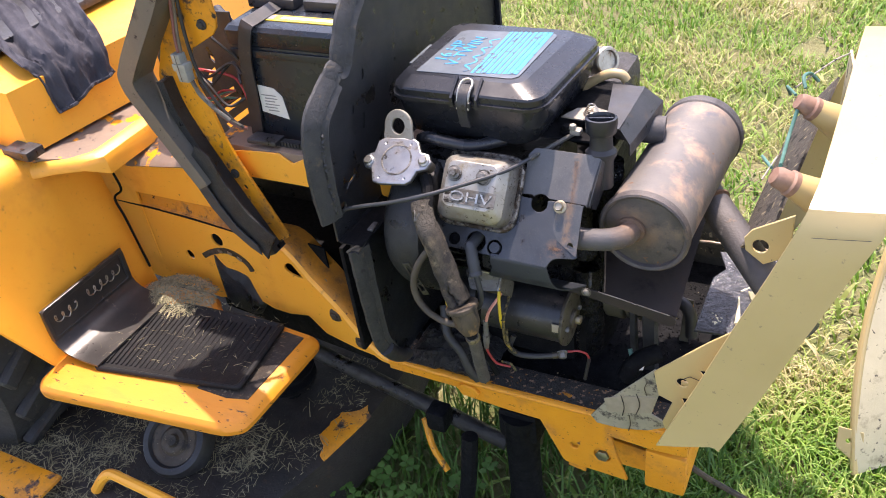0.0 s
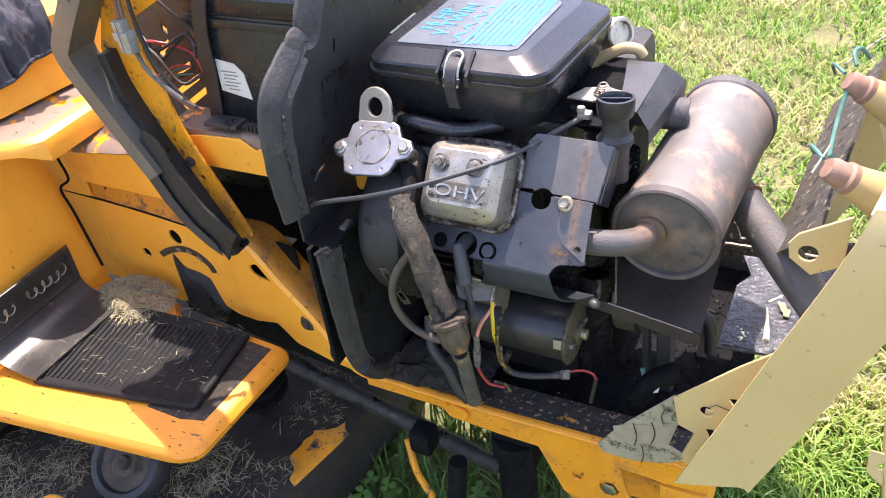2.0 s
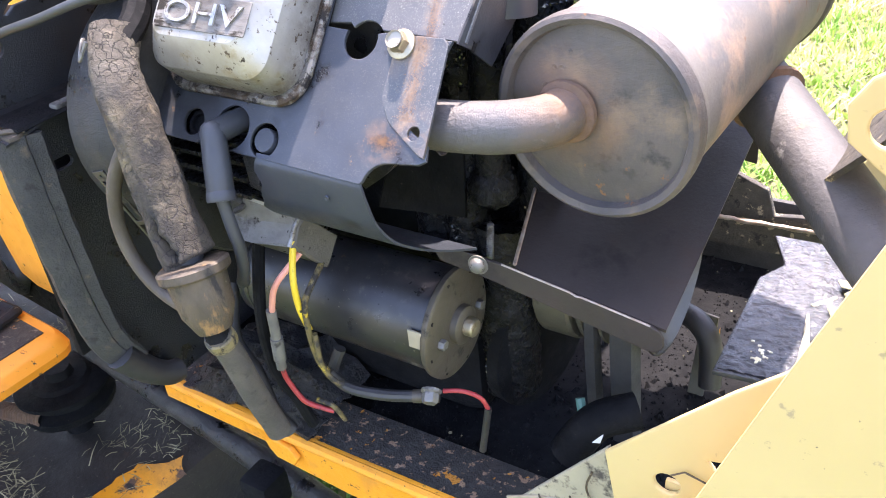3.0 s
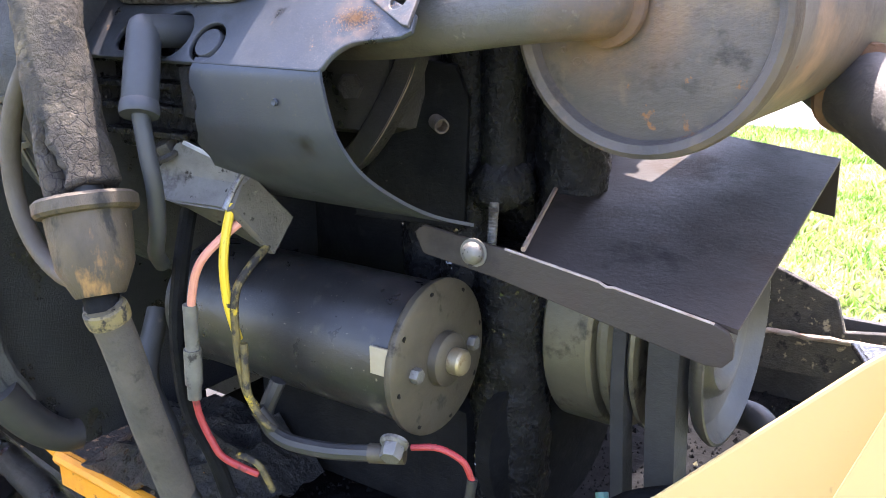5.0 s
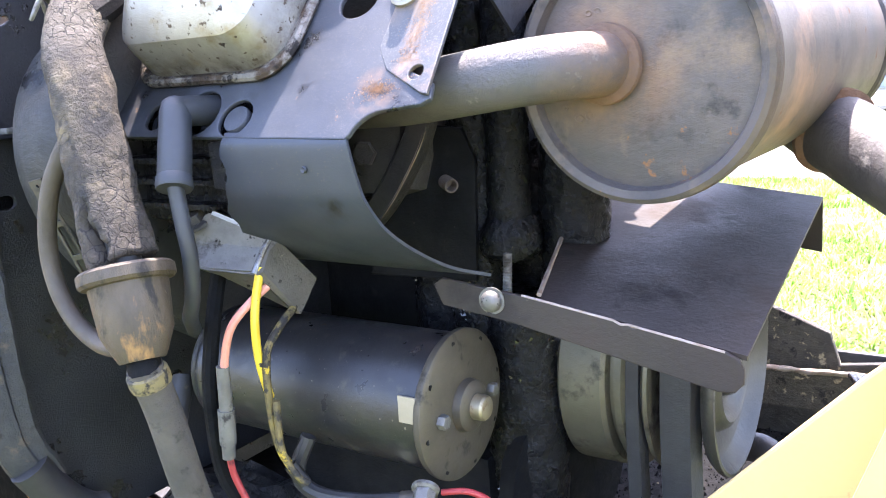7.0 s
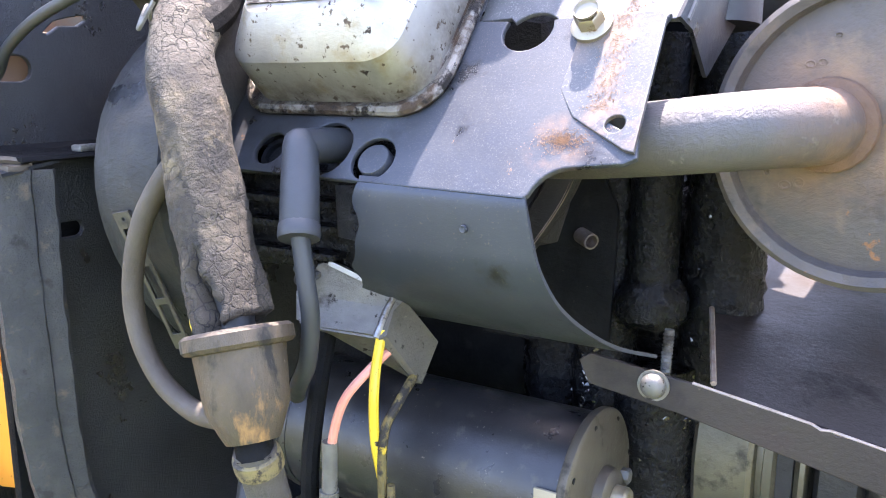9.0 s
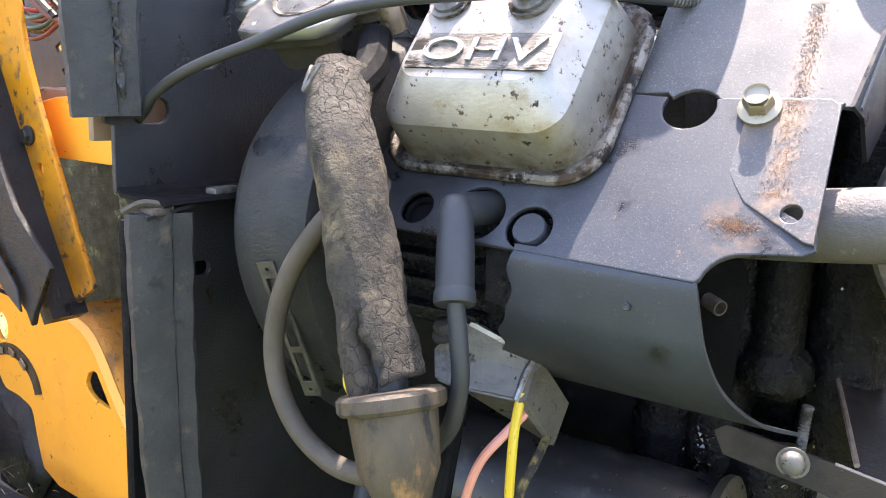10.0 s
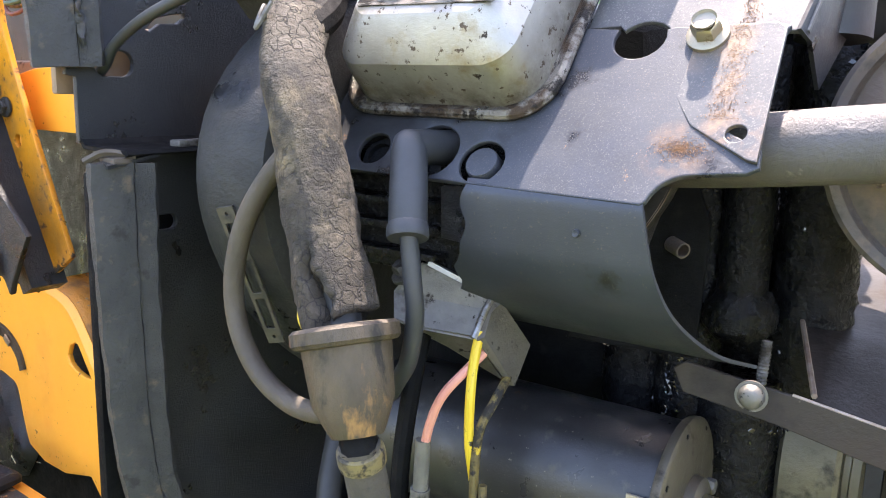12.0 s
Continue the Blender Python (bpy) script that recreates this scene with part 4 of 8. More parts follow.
part("side_panel", plate(panel_loop([(-0.80, 0.350), (-0.70, 0.350), (-0.60, 0.352), (-0.52, 0.380), (-0.482, 0.369), (-0.450, 0.370), (-0.412, 0.380), (-0.384, 0.355), (-0.326, 0.345)] + [(p.x, p.y) for p in FOLD[::-1]] + [(-0.536, 0.505), (-0.655, 0.504), (-0.80, 0.497)]),
                         [panel_loop(disc(-0.565, 0.474, 0.0125)), panel_loop(disc(-0.6415, 0.4245, 0.0095)), panel_loop(notch)], 0.004, PANEL, 0.001), M_ORANGE, tractor)
part("panel_flange", sheet([[tuple(on_panel(x, z, 0.0035)), tuple(on_panel(x, z + 0.003, -0.001)), tuple(on_panel(x, z + w, -0.006))] for x, z, w in ((-0.80, 0.4975, 0.026), (-0.70, 0.502, 0.027), (-0.655, 0.5045, 0.0275), (-0.536, 0.5055, 0.036), (-0.462, 0.5035, 0.042))], 0.003), M_FLARE, tractor, "rust-speckled ledge above the panel")
part("upper_side_panel", plate([(-0.80, 0.40), (-0.722, 0.40), (-0.722, 0.526), (-0.49, 0.541), (-0.47, 0.625), (-0.542, 0.617), (-0.632, 0.598), (-0.715, 0.580), (-0.74, 0.60), (-0.80, 0.61)], [], 0.004, axes((0.0, -0.150, 0), (1, -0.08, 0), (0, 0, 1)), 0.001), M_ORANGE, tractor)
part("tunnel_top", sheet([[(-0.735, -0.106, 0.577), (-0.632, -0.116, 0.597), (-0.542, -0.125, 0.615), (-0.48, -0.131, 0.626)], [(-0.740, -0.101, 0.584), (-0.632, -0.110, 0.603), (-0.542, -0.119, 0.620), (-0.48, -0.125, 0.631)], [(-0.690, -0.05, 0.614), (-0.632, -0.05, 0.618), (-0.542, -0.05, 0.628), (-0.48, -0.05, 0.635)], [(-0.690, 0.08, 0.618), (-0.632, 0.08, 0.624), (-0.542, 0.08, 0.632), (-0.48, 0.08, 0.636)]], 0.004), M_PRIMER, tractor, "brown primer showing through orange paint")
rows = []
for k, p in enumerate(FOLD):
    t = k / (len(FOLD) - 1)
    w = 0.044 * math.sin(math.pi * min(1.0, 0.22 + 0.80 * t)) ** 0.8 + 0.004
    q = on_panel(p.x, p.y, 0.002)
    rows.append([tuple(q + Vector(v)) for v in ((-0.004, 0.0, -0.004), (0.001, -0.001, 0.001), (0.005, 0.002, 0.005), (0.007, 0.007, 0.008), (0.008, 0.4 * w, 0.009), (0.008, w, 0.009), (0.009, w + 0.001, 0.004))])
part("panel_flare", sheet(rows, 0.003), M_FLARE, tractor, "curled panel edge worn to brown metal")
part("flare_skin", sheet([r[:3] for r in [[tuple(Vector(v) + Vector((-0.0005, -0.0012, -0.0005))) for v in row] for row in rows]], 0.0008), M_ORANGE, tractor, "brighter rounded orange edge")
for x, z in ((-0.356, 0.400), (-0.318, 0.362)):
    part("panel_bolt", join(lathe([(0, 0.003), (0.009, 0.003), (0.0115, 0.0), (0.0115, -0.002), (0, -0.002)], PANEL @ Matrix.Translation(((x + 0.57) * 1.0044, z, 0.002)), 18), hex_bolt(PANEL @ Matrix.Translation(((x + 0.57) * 1.0044, z, 0.005)), 0.006, 0.003)), M_RIM, tractor)
# Added near-black sheet that paints the notch's inside dark.
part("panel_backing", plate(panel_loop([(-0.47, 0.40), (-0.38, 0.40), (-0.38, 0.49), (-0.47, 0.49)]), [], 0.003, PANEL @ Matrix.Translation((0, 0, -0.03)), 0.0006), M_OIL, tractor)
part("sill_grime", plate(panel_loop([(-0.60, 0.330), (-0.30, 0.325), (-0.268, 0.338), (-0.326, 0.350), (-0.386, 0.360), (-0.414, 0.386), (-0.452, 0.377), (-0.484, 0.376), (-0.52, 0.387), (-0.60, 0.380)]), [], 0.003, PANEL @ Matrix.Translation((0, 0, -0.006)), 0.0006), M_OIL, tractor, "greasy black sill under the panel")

def inset(loop, d):
    c = Vector((sum(p[0] for p in loop) / len(loop), sum(p[1] for p in loop) / len(loop)))
    return [tuple(Vector(p) + (c - Vector(p)).normalized() * d) for p in loop]


def dense(loop, sub=4, r=0.03):
    pts = [Vector((*p, 0)) for p in loop]
    out = []
    for i, p in enumerate(pts):
        q, nx = pts[i - 1], pts[(i + 1) % len(pts)]
        a, b = p + (q - p) * min(0.3, r / (q - p).length), p + (nx - p) * min(0.3, r / (nx - p).length)
        for k in range(sub + 1):
            t = k / sub
            s = a * (1 - t) ** 2 + p * 2 * t * (1 - t) + b * t * t
            out.append((s.x, s.y))
    return out


# brake lever quadrant
lever_loop = dense([(-0.584, 0.447), (-0.566, 0.424), (-0.540, 0.4245), (-0.518, 0.420), (-0.510, 0.390), (-0.500, 0.366), (-0.52, 0.340), (-0.585, 0.345)], 4, 0.010)
lever_rings = []
for k, n in ((0.0, -0.002), (0.001, 0.003), (0.006, 0.006), (0.016, 0.008), (0.030, 0.005)):
    lever_rings.append([tuple(on_panel(x, z, n + 0.0025 * noise.noise((x * 60, z * 60, n * 200)))) for x, z in inset(lever_loop, k)])
part("lever_bracket", loft(lever_rings), M_HOUSING, tractor, "oily black lever quadrant")
arc = [on_panel(x, z, 0.003) for x, z in ((-0.606, 0.434), (-0.585, 0.447), (-0.560, 0.457), (-0.540, 0.459), (-0.522, 0.454), (-0.510, 0.445), (-0.505, 0.434))]
part("lever_slot", sweep(spline(arc, 3), [(-0.0045, -0.001), (0.0045, -0.001), (0.0045, 0.001), (-0.0045, 0.001)], up=(0, -1, 0)), M_RIM, tractor, "curved slotted quadrant")
for k in (1, 2, 3):
    part("slot_mark", rbox((0, 0, 0), (0.009, 0.005, 0.0012), 0.0003, PANEL @ Matrix.Translation(((arc[k + 1].x + 0.57) * 1.0044, arc[k + 1].z, 0.0058)) @ Matrix.Rotation(radians(12 - 14 * k), 4, "Z")), M_STEEL, tractor)

# footrest: a shallow pressed tray with rolled edges
foot = [(-0.362, -0.160), (-0.368, -0.336), (-0.392, -0.352), (-0.69, -0.387), (-0.712, -0.372), (-0.718, -0.132), (-0.577, -0.128), (-0.548, -0.156), (-0.487, -0.149)]


fd = dense(foot, 4, 0.018)
part("footrest", loft([[(x, y, z) for x, y in inset(fd, d)] for d, z in ((0.007, 0.364), (0.001, 0.368), (0.0, 0.375), (0.004, 0.381), (0.010, 0.385), (0.040, 0.3853))]), M_FOOT, tractor, "scratched orange footrest with rusty corner")
# No real hollow: a flat plate carries the recess's shade and dirt as colour.
part("recess", plate([(-0.386, -0.172), (-0.390, -0.298), (-0.42, -0.306), (-0.47, -0.305), (-0.47, -0.166)], [], 0.0016, Matrix.Translation((0, 0, 0.3856)), 0.0004), M_RECESS, tractor, "flat dark plate for the shaded, dirty footrest recess")
pd = dense([(-0.423, -0.161), (-0.404, -0.293), (-0.640, -0.330), (-0.668, -0.200), (-0.600, -0.168)], 3, 0.008)
foot_mat = part("foot_mat", loft([[(x, y, z + 0.004 * max(0.0, (x + 0.46) / 0.05) ** 2) for x, y in inset(pd, d)] for d, z in ((0.003, 0.3855), (0.0, 0.3868), (0.0, 0.390), (0.002, 0.392), (0.006, 0.393), (0.011, 0.3905))]), M_MAT, tractor, "ribbed black rubber mat strewn with clippings")
for k in range(27):
    t = (k + 0.5) / 27
    a = Vector((-0.438, -0.170, 0.3905)).lerp(Vector((-0.652, -0.196, 0.3905)), t)
    b = Vector((-0.421, -0.284, 0.3905)).lerp(Vector((-0.630, -0.318, 0.3905)), t)
    lift = 0.004 * max(0.0, (a.x + 0.46) / 0.05) ** 2
    w = (0.03 * math.sin(k * 2.1) ** 2)
    part("rib", sweep([q + Vector((0, 0, lift)) for q in (a.lerp(b, 0.02 + w), a.lerp(b, 0.5), a.lerp(b, 0.98))], [(-0.0019, -0.001), (0.0019, -0.001), (0.0012, 0.0022), (-0.0012, 0.0022)]), M_MAT, foot_mat)

# toe plate on the fender's front, curving into the mat
TOE0, TOE1 = [(-0.630, 0.391), (-0.655, 0.391), (-0.677, 0.393), (-0.692, 0.398), (-0.702, 0.406), (-0.708, 0.417), (-0.7095, 0.432), (-0.7085, 0.450), (-0.7075, 0.470)], 0.003
toe = part("toe_plate", sheet([[(x, -0.328 + 0.158 * k / 8 + 0.02 * (z - 0.39), z + 0.002) for k in range(9)] for x, z in TOE0], TOE1), M_TOE, tractor, "shiny black toe plate with a raised border")
TP = axes((-0.7045, -0.2485, 0.4460), (0.0, 1, 0.0), (0.04, 0, 1))
part("border", join(plate(rrect(-0.078, -0.031, 0.078, 0.026, 0.006), [rrect(-0.073, -0.026, 0.073, 0.021, 0.004)], 0.0045, TP, 0.0014)), M_TOE, toe, "worn bright raised border")
for u0, count in ((-0.064, 26), (-0.002, 40)):
    loops = [TP @ Vector((u0 + 0.0017 * k + 0.0042 * math.cos(k * 0.85), (0.0085 if k % 13 < 4 else 0.0055) * math.sin(k * 0.85) - 0.002, -0.0004)) for k in range(count)]
    part("badge_stroke", sweep(spline(loops, 3), circle(0.0010, 6)), M_STEEL, toe, "worn raised badge stroke")

# fender: upright front face, rounded ridge, wheel arch higher than the inner step
fender_rows = []
ys = [-0.424, -0.420, -0.408, -0.38, -0.33, -0.28, -0.24, -0.215, -0.20, -0.185, -0.165, -0.145, -0.132, -0.124, -0.119]
for k in range(17):
    row = []
    for y in ys:
        arch = 0.5 - 0.5 * math.tanh((y + 0.205) * 70)
        zt = 0.622 + 0.040 * arch
        out = max(0.0, (-0.40 - y) / 0.024)
        inn = max(0.0, (y + 0.150) / 0.031)
        if k < 7:
            f = k / 6
            zb = 0.345 + max(0.0, -0.325 - y) * 2.3
            z, x = zb + (zt - 0.035 - zb) * f, -0.7035 - 0.043 * f
        elif k < 13:
            a = radians(90 * (k - 6) / 6)
            z, x = zt - 0.035 + 0.035 * math.sin(a), -0.7465 - 0.030 * (1 - math.cos(a))
        else:
            z, x = zt + 0.012 * (k - 12), -0.7765 - 0.16 * (k - 12)
        row.append((x - 0.020 * out ** 2 - 0.008 * inn ** 2, y, z - 0.02 * out ** 2))
    fender_rows.append(row)
part("fender", sheet(fender_rows, 0.004), M_ORANGE, tractor, "faded orange fender with scratches")
# Dark tube drawn in place of the shaded gap beside the fender.
part("seam", tube([(-0.742, -0.106, 0.600), (-0.739, -0.1055, 0.565), (-0.733, -0.107, 0.535), (-0.7300, -0.1258, 0.531), (-0.7270, -0.1237, 0.4945), (-0.7211, -0.1226, 0.4348), (-0.7175, -0.122, 0.400)], 0.0019, 8, 6), M_OIL, tractor, "dark line standing in for the gap beside the fender")
part("seam", tube([tuple(on_panel(x, z, 0.003)) for x, z in ((-0.79, 0.496), (-0.655, 0.5028), (-0.536, 0.5038), (-0.47, 0.5015))], 0.0017, 8, 6), M_OIL, tractor, "dark line along the panel edge")
part("fender_skirt", sheet([[r[0], (r[0][0] - 0.004, r[0][1] - 0.003, r[0][2] - 0.03)] for r in fender_rows[5:]], 0.004), M_ORANGE, tractor)
ridge = [(-0.225, -0.752), (-0.205, -0.728), (-0.186, -0.692), (-0.160, -0.672), (-0.063, -0.676), (0.09, -0.680)]
part("deck_top", sheet([[(x, y, z + (0.004 if y < -0.19 else 0)) for x, z in ((-0.83, 0.648), (-0.77, 0.644), (rx - 0.030, 0.640), (rx - 0.016, 0.6385))] for y, rx in ridge], 0.003), M_PRIMER, tractor, "worn brown deck top with orange paint edges")
part("deck_ridge", sheet([[(x, y, z) for x, z in ((rx - 0.016, 0.639), (rx - 0.006, 0.6375), (rx + 0.002, 0.633), (rx + 0.005, 0.626), (rx + 0.006, 0.606 if y > -0.17 else 0.622))] for y, rx in ridge], 0.003), M_ORANGE, tractor)

# seat base box in front of the seat
part("seat_base", loft([[(-0.755, -0.205, 0.648), (-0.705, 0.16, 0.648), (-1.3, 0.30, 0.648), (-1.3, -0.15, 0.648)], [(-0.768, -0.195, 0.735), (-0.722, 0.16, 0.735), (-1.3, 0.29, 0.745), (-1.3, -0.14, 0.745)]]), M_ORANGE, tractor)
part("seat_rail", rbox((-0.93, -0.185, 0.672), (0.34, 0.02, 0.016), 0.004, None), M_BLACK, tractor)
part("seat_rail_bracket", rbox((-0.757, -0.213, 0.659), (0.05, 0.03, 0.014), 0.003), M_BLACK, tractor)

# dash tower: an olive channel with a bend, an orange cheek plate and a dark strip in the hollow between
tw = [(-0.436, -0.160, 0.919), (-0.473, -0.160, 0.866), (-0.537, -0.160, 0.786), (-0.548, -0.160, 0.761), (-0.532, -0.160, 0.724), (-0.500, -0.160, 0.665), (-0.478, -0.160, 0.625)]
part("tower_channel", sweep(spline(tw, 8), [(-0.011, -0.022), (-0.009, -0.024), (-0.009, 0.016), (0.014, 0.016), (0.014, 0.020), (-0.011, 0.020)], up=(0, -1, 0), size=lambda t: 1.0 - 0.22 * t), M_TOWER, tractor)
FLAP = axes((0, -0.166, 0), (1, 0, 0), (0, 0, 1))
part("channel_foot", crusted(plate([(-0.503, 0.648), (-0.478, 0.590), (-0.456, 0.558), (-0.430, 0.535), (-0.416, 0.527), (-0.412, 0.520), (-0.408, 0.528), (-0.392, 0.556), (-0.425, 0.588), (-0.449, 0.628), (-0.462, 0.668), (-0.480, 0.680)], [], 0.004, FLAP, 0.001), 0.002, 60), M_HOUSING, tractor, "torn black flap at the foot of the channel")
part("flap_edge", plate([(-0.505, 0.650), (-0.479, 0.591), (-0.457, 0.559), (-0.432, 0.537), (-0.417, 0.528), (-0.420, 0.541), (-0.446, 0.566), (-0.464, 0.596), (-0.488, 0.652)], [], 0.002, FLAP @ Matrix.Translation((0, 0, 0.006)), 0.0008), M_BOOT, tractor, "frayed grey edge of the flap")
part("cheek_plate", plate([(-0.531, 0.760), (-0.492, 0.842), (-0.451, 0.909), (-0.415, 0.909), (-0.413, 0.842), (-0.416, 0.831), (-0.424, 0.822), (-0.463, 0.802), (-0.472, 0.786), (-0.473, 0.753), (-0.460, 0.715), (-0.453, 0.680), (-0.443, 0.652), (-0.433, 0.629), (-0.392, 0.540), (-0.429, 0.514), (-0.473, 0.582), (-0.535, 0.717)],
                          [disc(-0.443, 0.609, 0.005)], 0.004, axes((0, -0.138, 0), (1, 0, 0), (0, 0, 1)), 0.001), M_ORANGE_WORN, tractor)
# Dark strip paints in the shaded hollow between channel and cheek plate.
ce = [(-0.514, -0.146, 0.761), (-0.504, -0.146, 0.708), (-0.456, -0.146, 0.604), (-0.411, -0.146, 0.518)]
part("tower_hollow_shade", sweep(spline(ce, 6), [(-0.006, -0.012), (0.006, -0.012), (0.006, 0.012), (-0.006, 0.012)], up=(0, -1, 0)), M_HOUSING, tractor)
for x, z in ((-0.452, 0.630), (-0.434, 0.834)):
    part("cheek_bolt", hex_bolt(frame_n((x, -0.141, z), (0, -1, 0)), 0.005, 0.005, 0.0065), M_BLOCK, tractor)
# louvred inner panel behind the tower
slots = [[(-0.532, 0.689), (-0.480, 0.719), (-0.479, 0.711), (-0.529, 0.683)][::-1], [(-0.525, 0.672), (-0.473, 0.704), (-0.472, 0.696), (-0.520, 0.666)][::-1], [(-0.515, 0.657), (-0.466, 0.689), (-0.466, 0.680), (-0.509, 0.651)][::-1],
         [(-0.507, 0.762), (-0.499, 0.756), (-0.500, 0.748), (-0.508, 0.754)][::-1], [(-0.526, 0.722), (-0.516, 0.735), (-0.503, 0.744), (-0.501, 0.736), (-0.512, 0.728), (-0.516, 0.718)][::-1]]
part("louvre_panel", plate([(-0.60, 0.62), (-0.455, 0.62), (-0.455, 0.82), (-0.60, 0.82)], slots, 0.003, axes((0, -0.070, 0), (1, 0.0, 0), (0, 0, 1)), 0.0006), M_BLACK, tractor, "black louvred panel with slots")
part("orange_bulkhead", sheet([[(-0.60, -0.062, 0.63), (-0.44, -0.062, 0.63)], [(-0.60, 0.02, 0.72), (-0.44, 0.02, 0.72)], [(-0.60, 0.06, 0.80), (-0.44, 0.06, 0.80)]], 0.004), M_ORANGE, tractor)
part("tunnel_wall", rbox((-0.575, 0.12, 0.48), (0.75, 0.01, 0.44), 0.002), M_BLOCK, tractor)
part("tunnel_floor", rbox((-0.46, 0.02, 0.40), (0.46, 0.19, 0.01), 0.002), M_OIL, tractor)
part("tunnel_floor", rbox((-0.335, -0.092, 0.394), (0.22, 0.036, 0.01), 0.002), M_OIL, tractor)

# battery shelf with its peeled front face
part("battery_shelf", rbox((-0.362, 0.01, 0.640), (0.270, 0.26, 0.040), 0.004), M_PRIMER, tractor, "battery shelf with peeling orange paint")
part("shelf_lip", plate([(-0.50, 0.610), (-0.236, 0.610), (-0.236, 0.648), (-0.36, 0.650), (-0.38, 0.640), (-0.40, 0.652), (-0.46, 0.648), (-0.50, 0.640)], [], 0.003, axes((0.012, -0.122, 0.006), (1, 0, 0), (0, 0, 1)), 0.0008), M_ORANGE, tractor)
hold = part("hold_down", join(rbox((-0.415, -0.108, 0.668), (0.046, 0.022, 0.006), 0.002), rbox((-0.36, -0.104, 0.664), (0.085, 0.010, 0.008), 0.002)), M_BLACK, tractor, "dirty battery hold-down strip")
for k in range(16):
    part("tooth", rbox((-0.398 + 0.005 * k, -0.1095, 0.6655), (0.0028, 0.003, 0.006), 0), M_BLACK, hold)

# front axle, links and rods below the frame
part("axle_post", lathe([(0.027, 0), (0.029, 0.02), (0.024, 0.05), (0.024, 0.20), (0.028, 0.22), (0.0, 0.22)], Matrix.Translation((-0.085, -0.115, 0.07)), 20), M_OIL, tractor)
part("axle_beam", rbox((-0.085, 0.04, 0.27), (0.06, 0.34, 0.06), 0.012), M_OIL, tractor)
part("lift_rod", crusted(tube([(-0.50, -0.09, 0.283), (-0.40, -0.09, 0.256), (-0.27, -0.092, 0.224), (-0.12, -0.094, 0.188)], 0.0125, 18, 14), 0.0016, 90), M_BLOCK, tractor)
part("drag_link", tube([(-0.40, -0.03, 0.31), (-0.25, -0.04, 0.28), (-0.12, -0.05, 0.25)], 0.010, 10), M_OIL, tractor)
part("link_clevis", rbox((-0.205, -0.135, 0.255), (0.03, 0.03, 0.035), 0.005), M_OIL, tractor)
part("steering_arm", tube([(-0.15, -0.15, 0.25), (-0.155, -0.165, 0.16), (-0.17, -0.175, 0.08)], 0.012, 10), M_OIL, tractor)
part("orange_strap", tube([(-0.235, -0.13, 0.235), (-0.215, -0.15, 0.20), (-0.19, -0.16, 0.17)], 0.005, 8), M_ORANGE_WORN, tractor)
part("tow_rod", tube([(0.12, -0.08, 0.25), (0.16, -0.075, 0.215), (0.22, -0.06, 0.17)], 0.0042, 8), M_RIM, tractor)


# ---- rear wheel ----
def build_rear_wheel():
    w = thing("rear_wheel", (-1.06, -0.29, 0.33), "black lugged rear tractor tyre under the fender", "wheel")
    m = frame_n((-1.06, -0.29, 0.33), (0, -1, 0))
    part("tyre", lathe([(0.15, -0.09), (0.22, -0.105), (0.25, -0.095), (0.262, -0.05), (0.264, 0), (0.262, 0.05), (0.25, 0.095), (0.22, 0.105), (0.15, 0.09)], m, 48, closed=False), M_TYRE, w)
    for k in range(24):
        a = k * math.pi / 12
        for s in (-1, 1):
            r = m @ Matrix.Rotation(a + (0.13 if s > 0 else 0), 4, "Z") @ pose(0.264, 0, s * 0.045, s * 28, 0, 0)
            part("lug", rbox((0, 0, 0), (0.02, 0.026, 0.095), 0.004, r, 1), M_TYRE, w)
    part("rim", lathe([(0.15, -0.08), (0.14, -0.03), (0.05, 0.02), (0.0, 0.02)], m, 32, closed=False), M_CREAM_DIRTY, w)


build_rear_wheel()


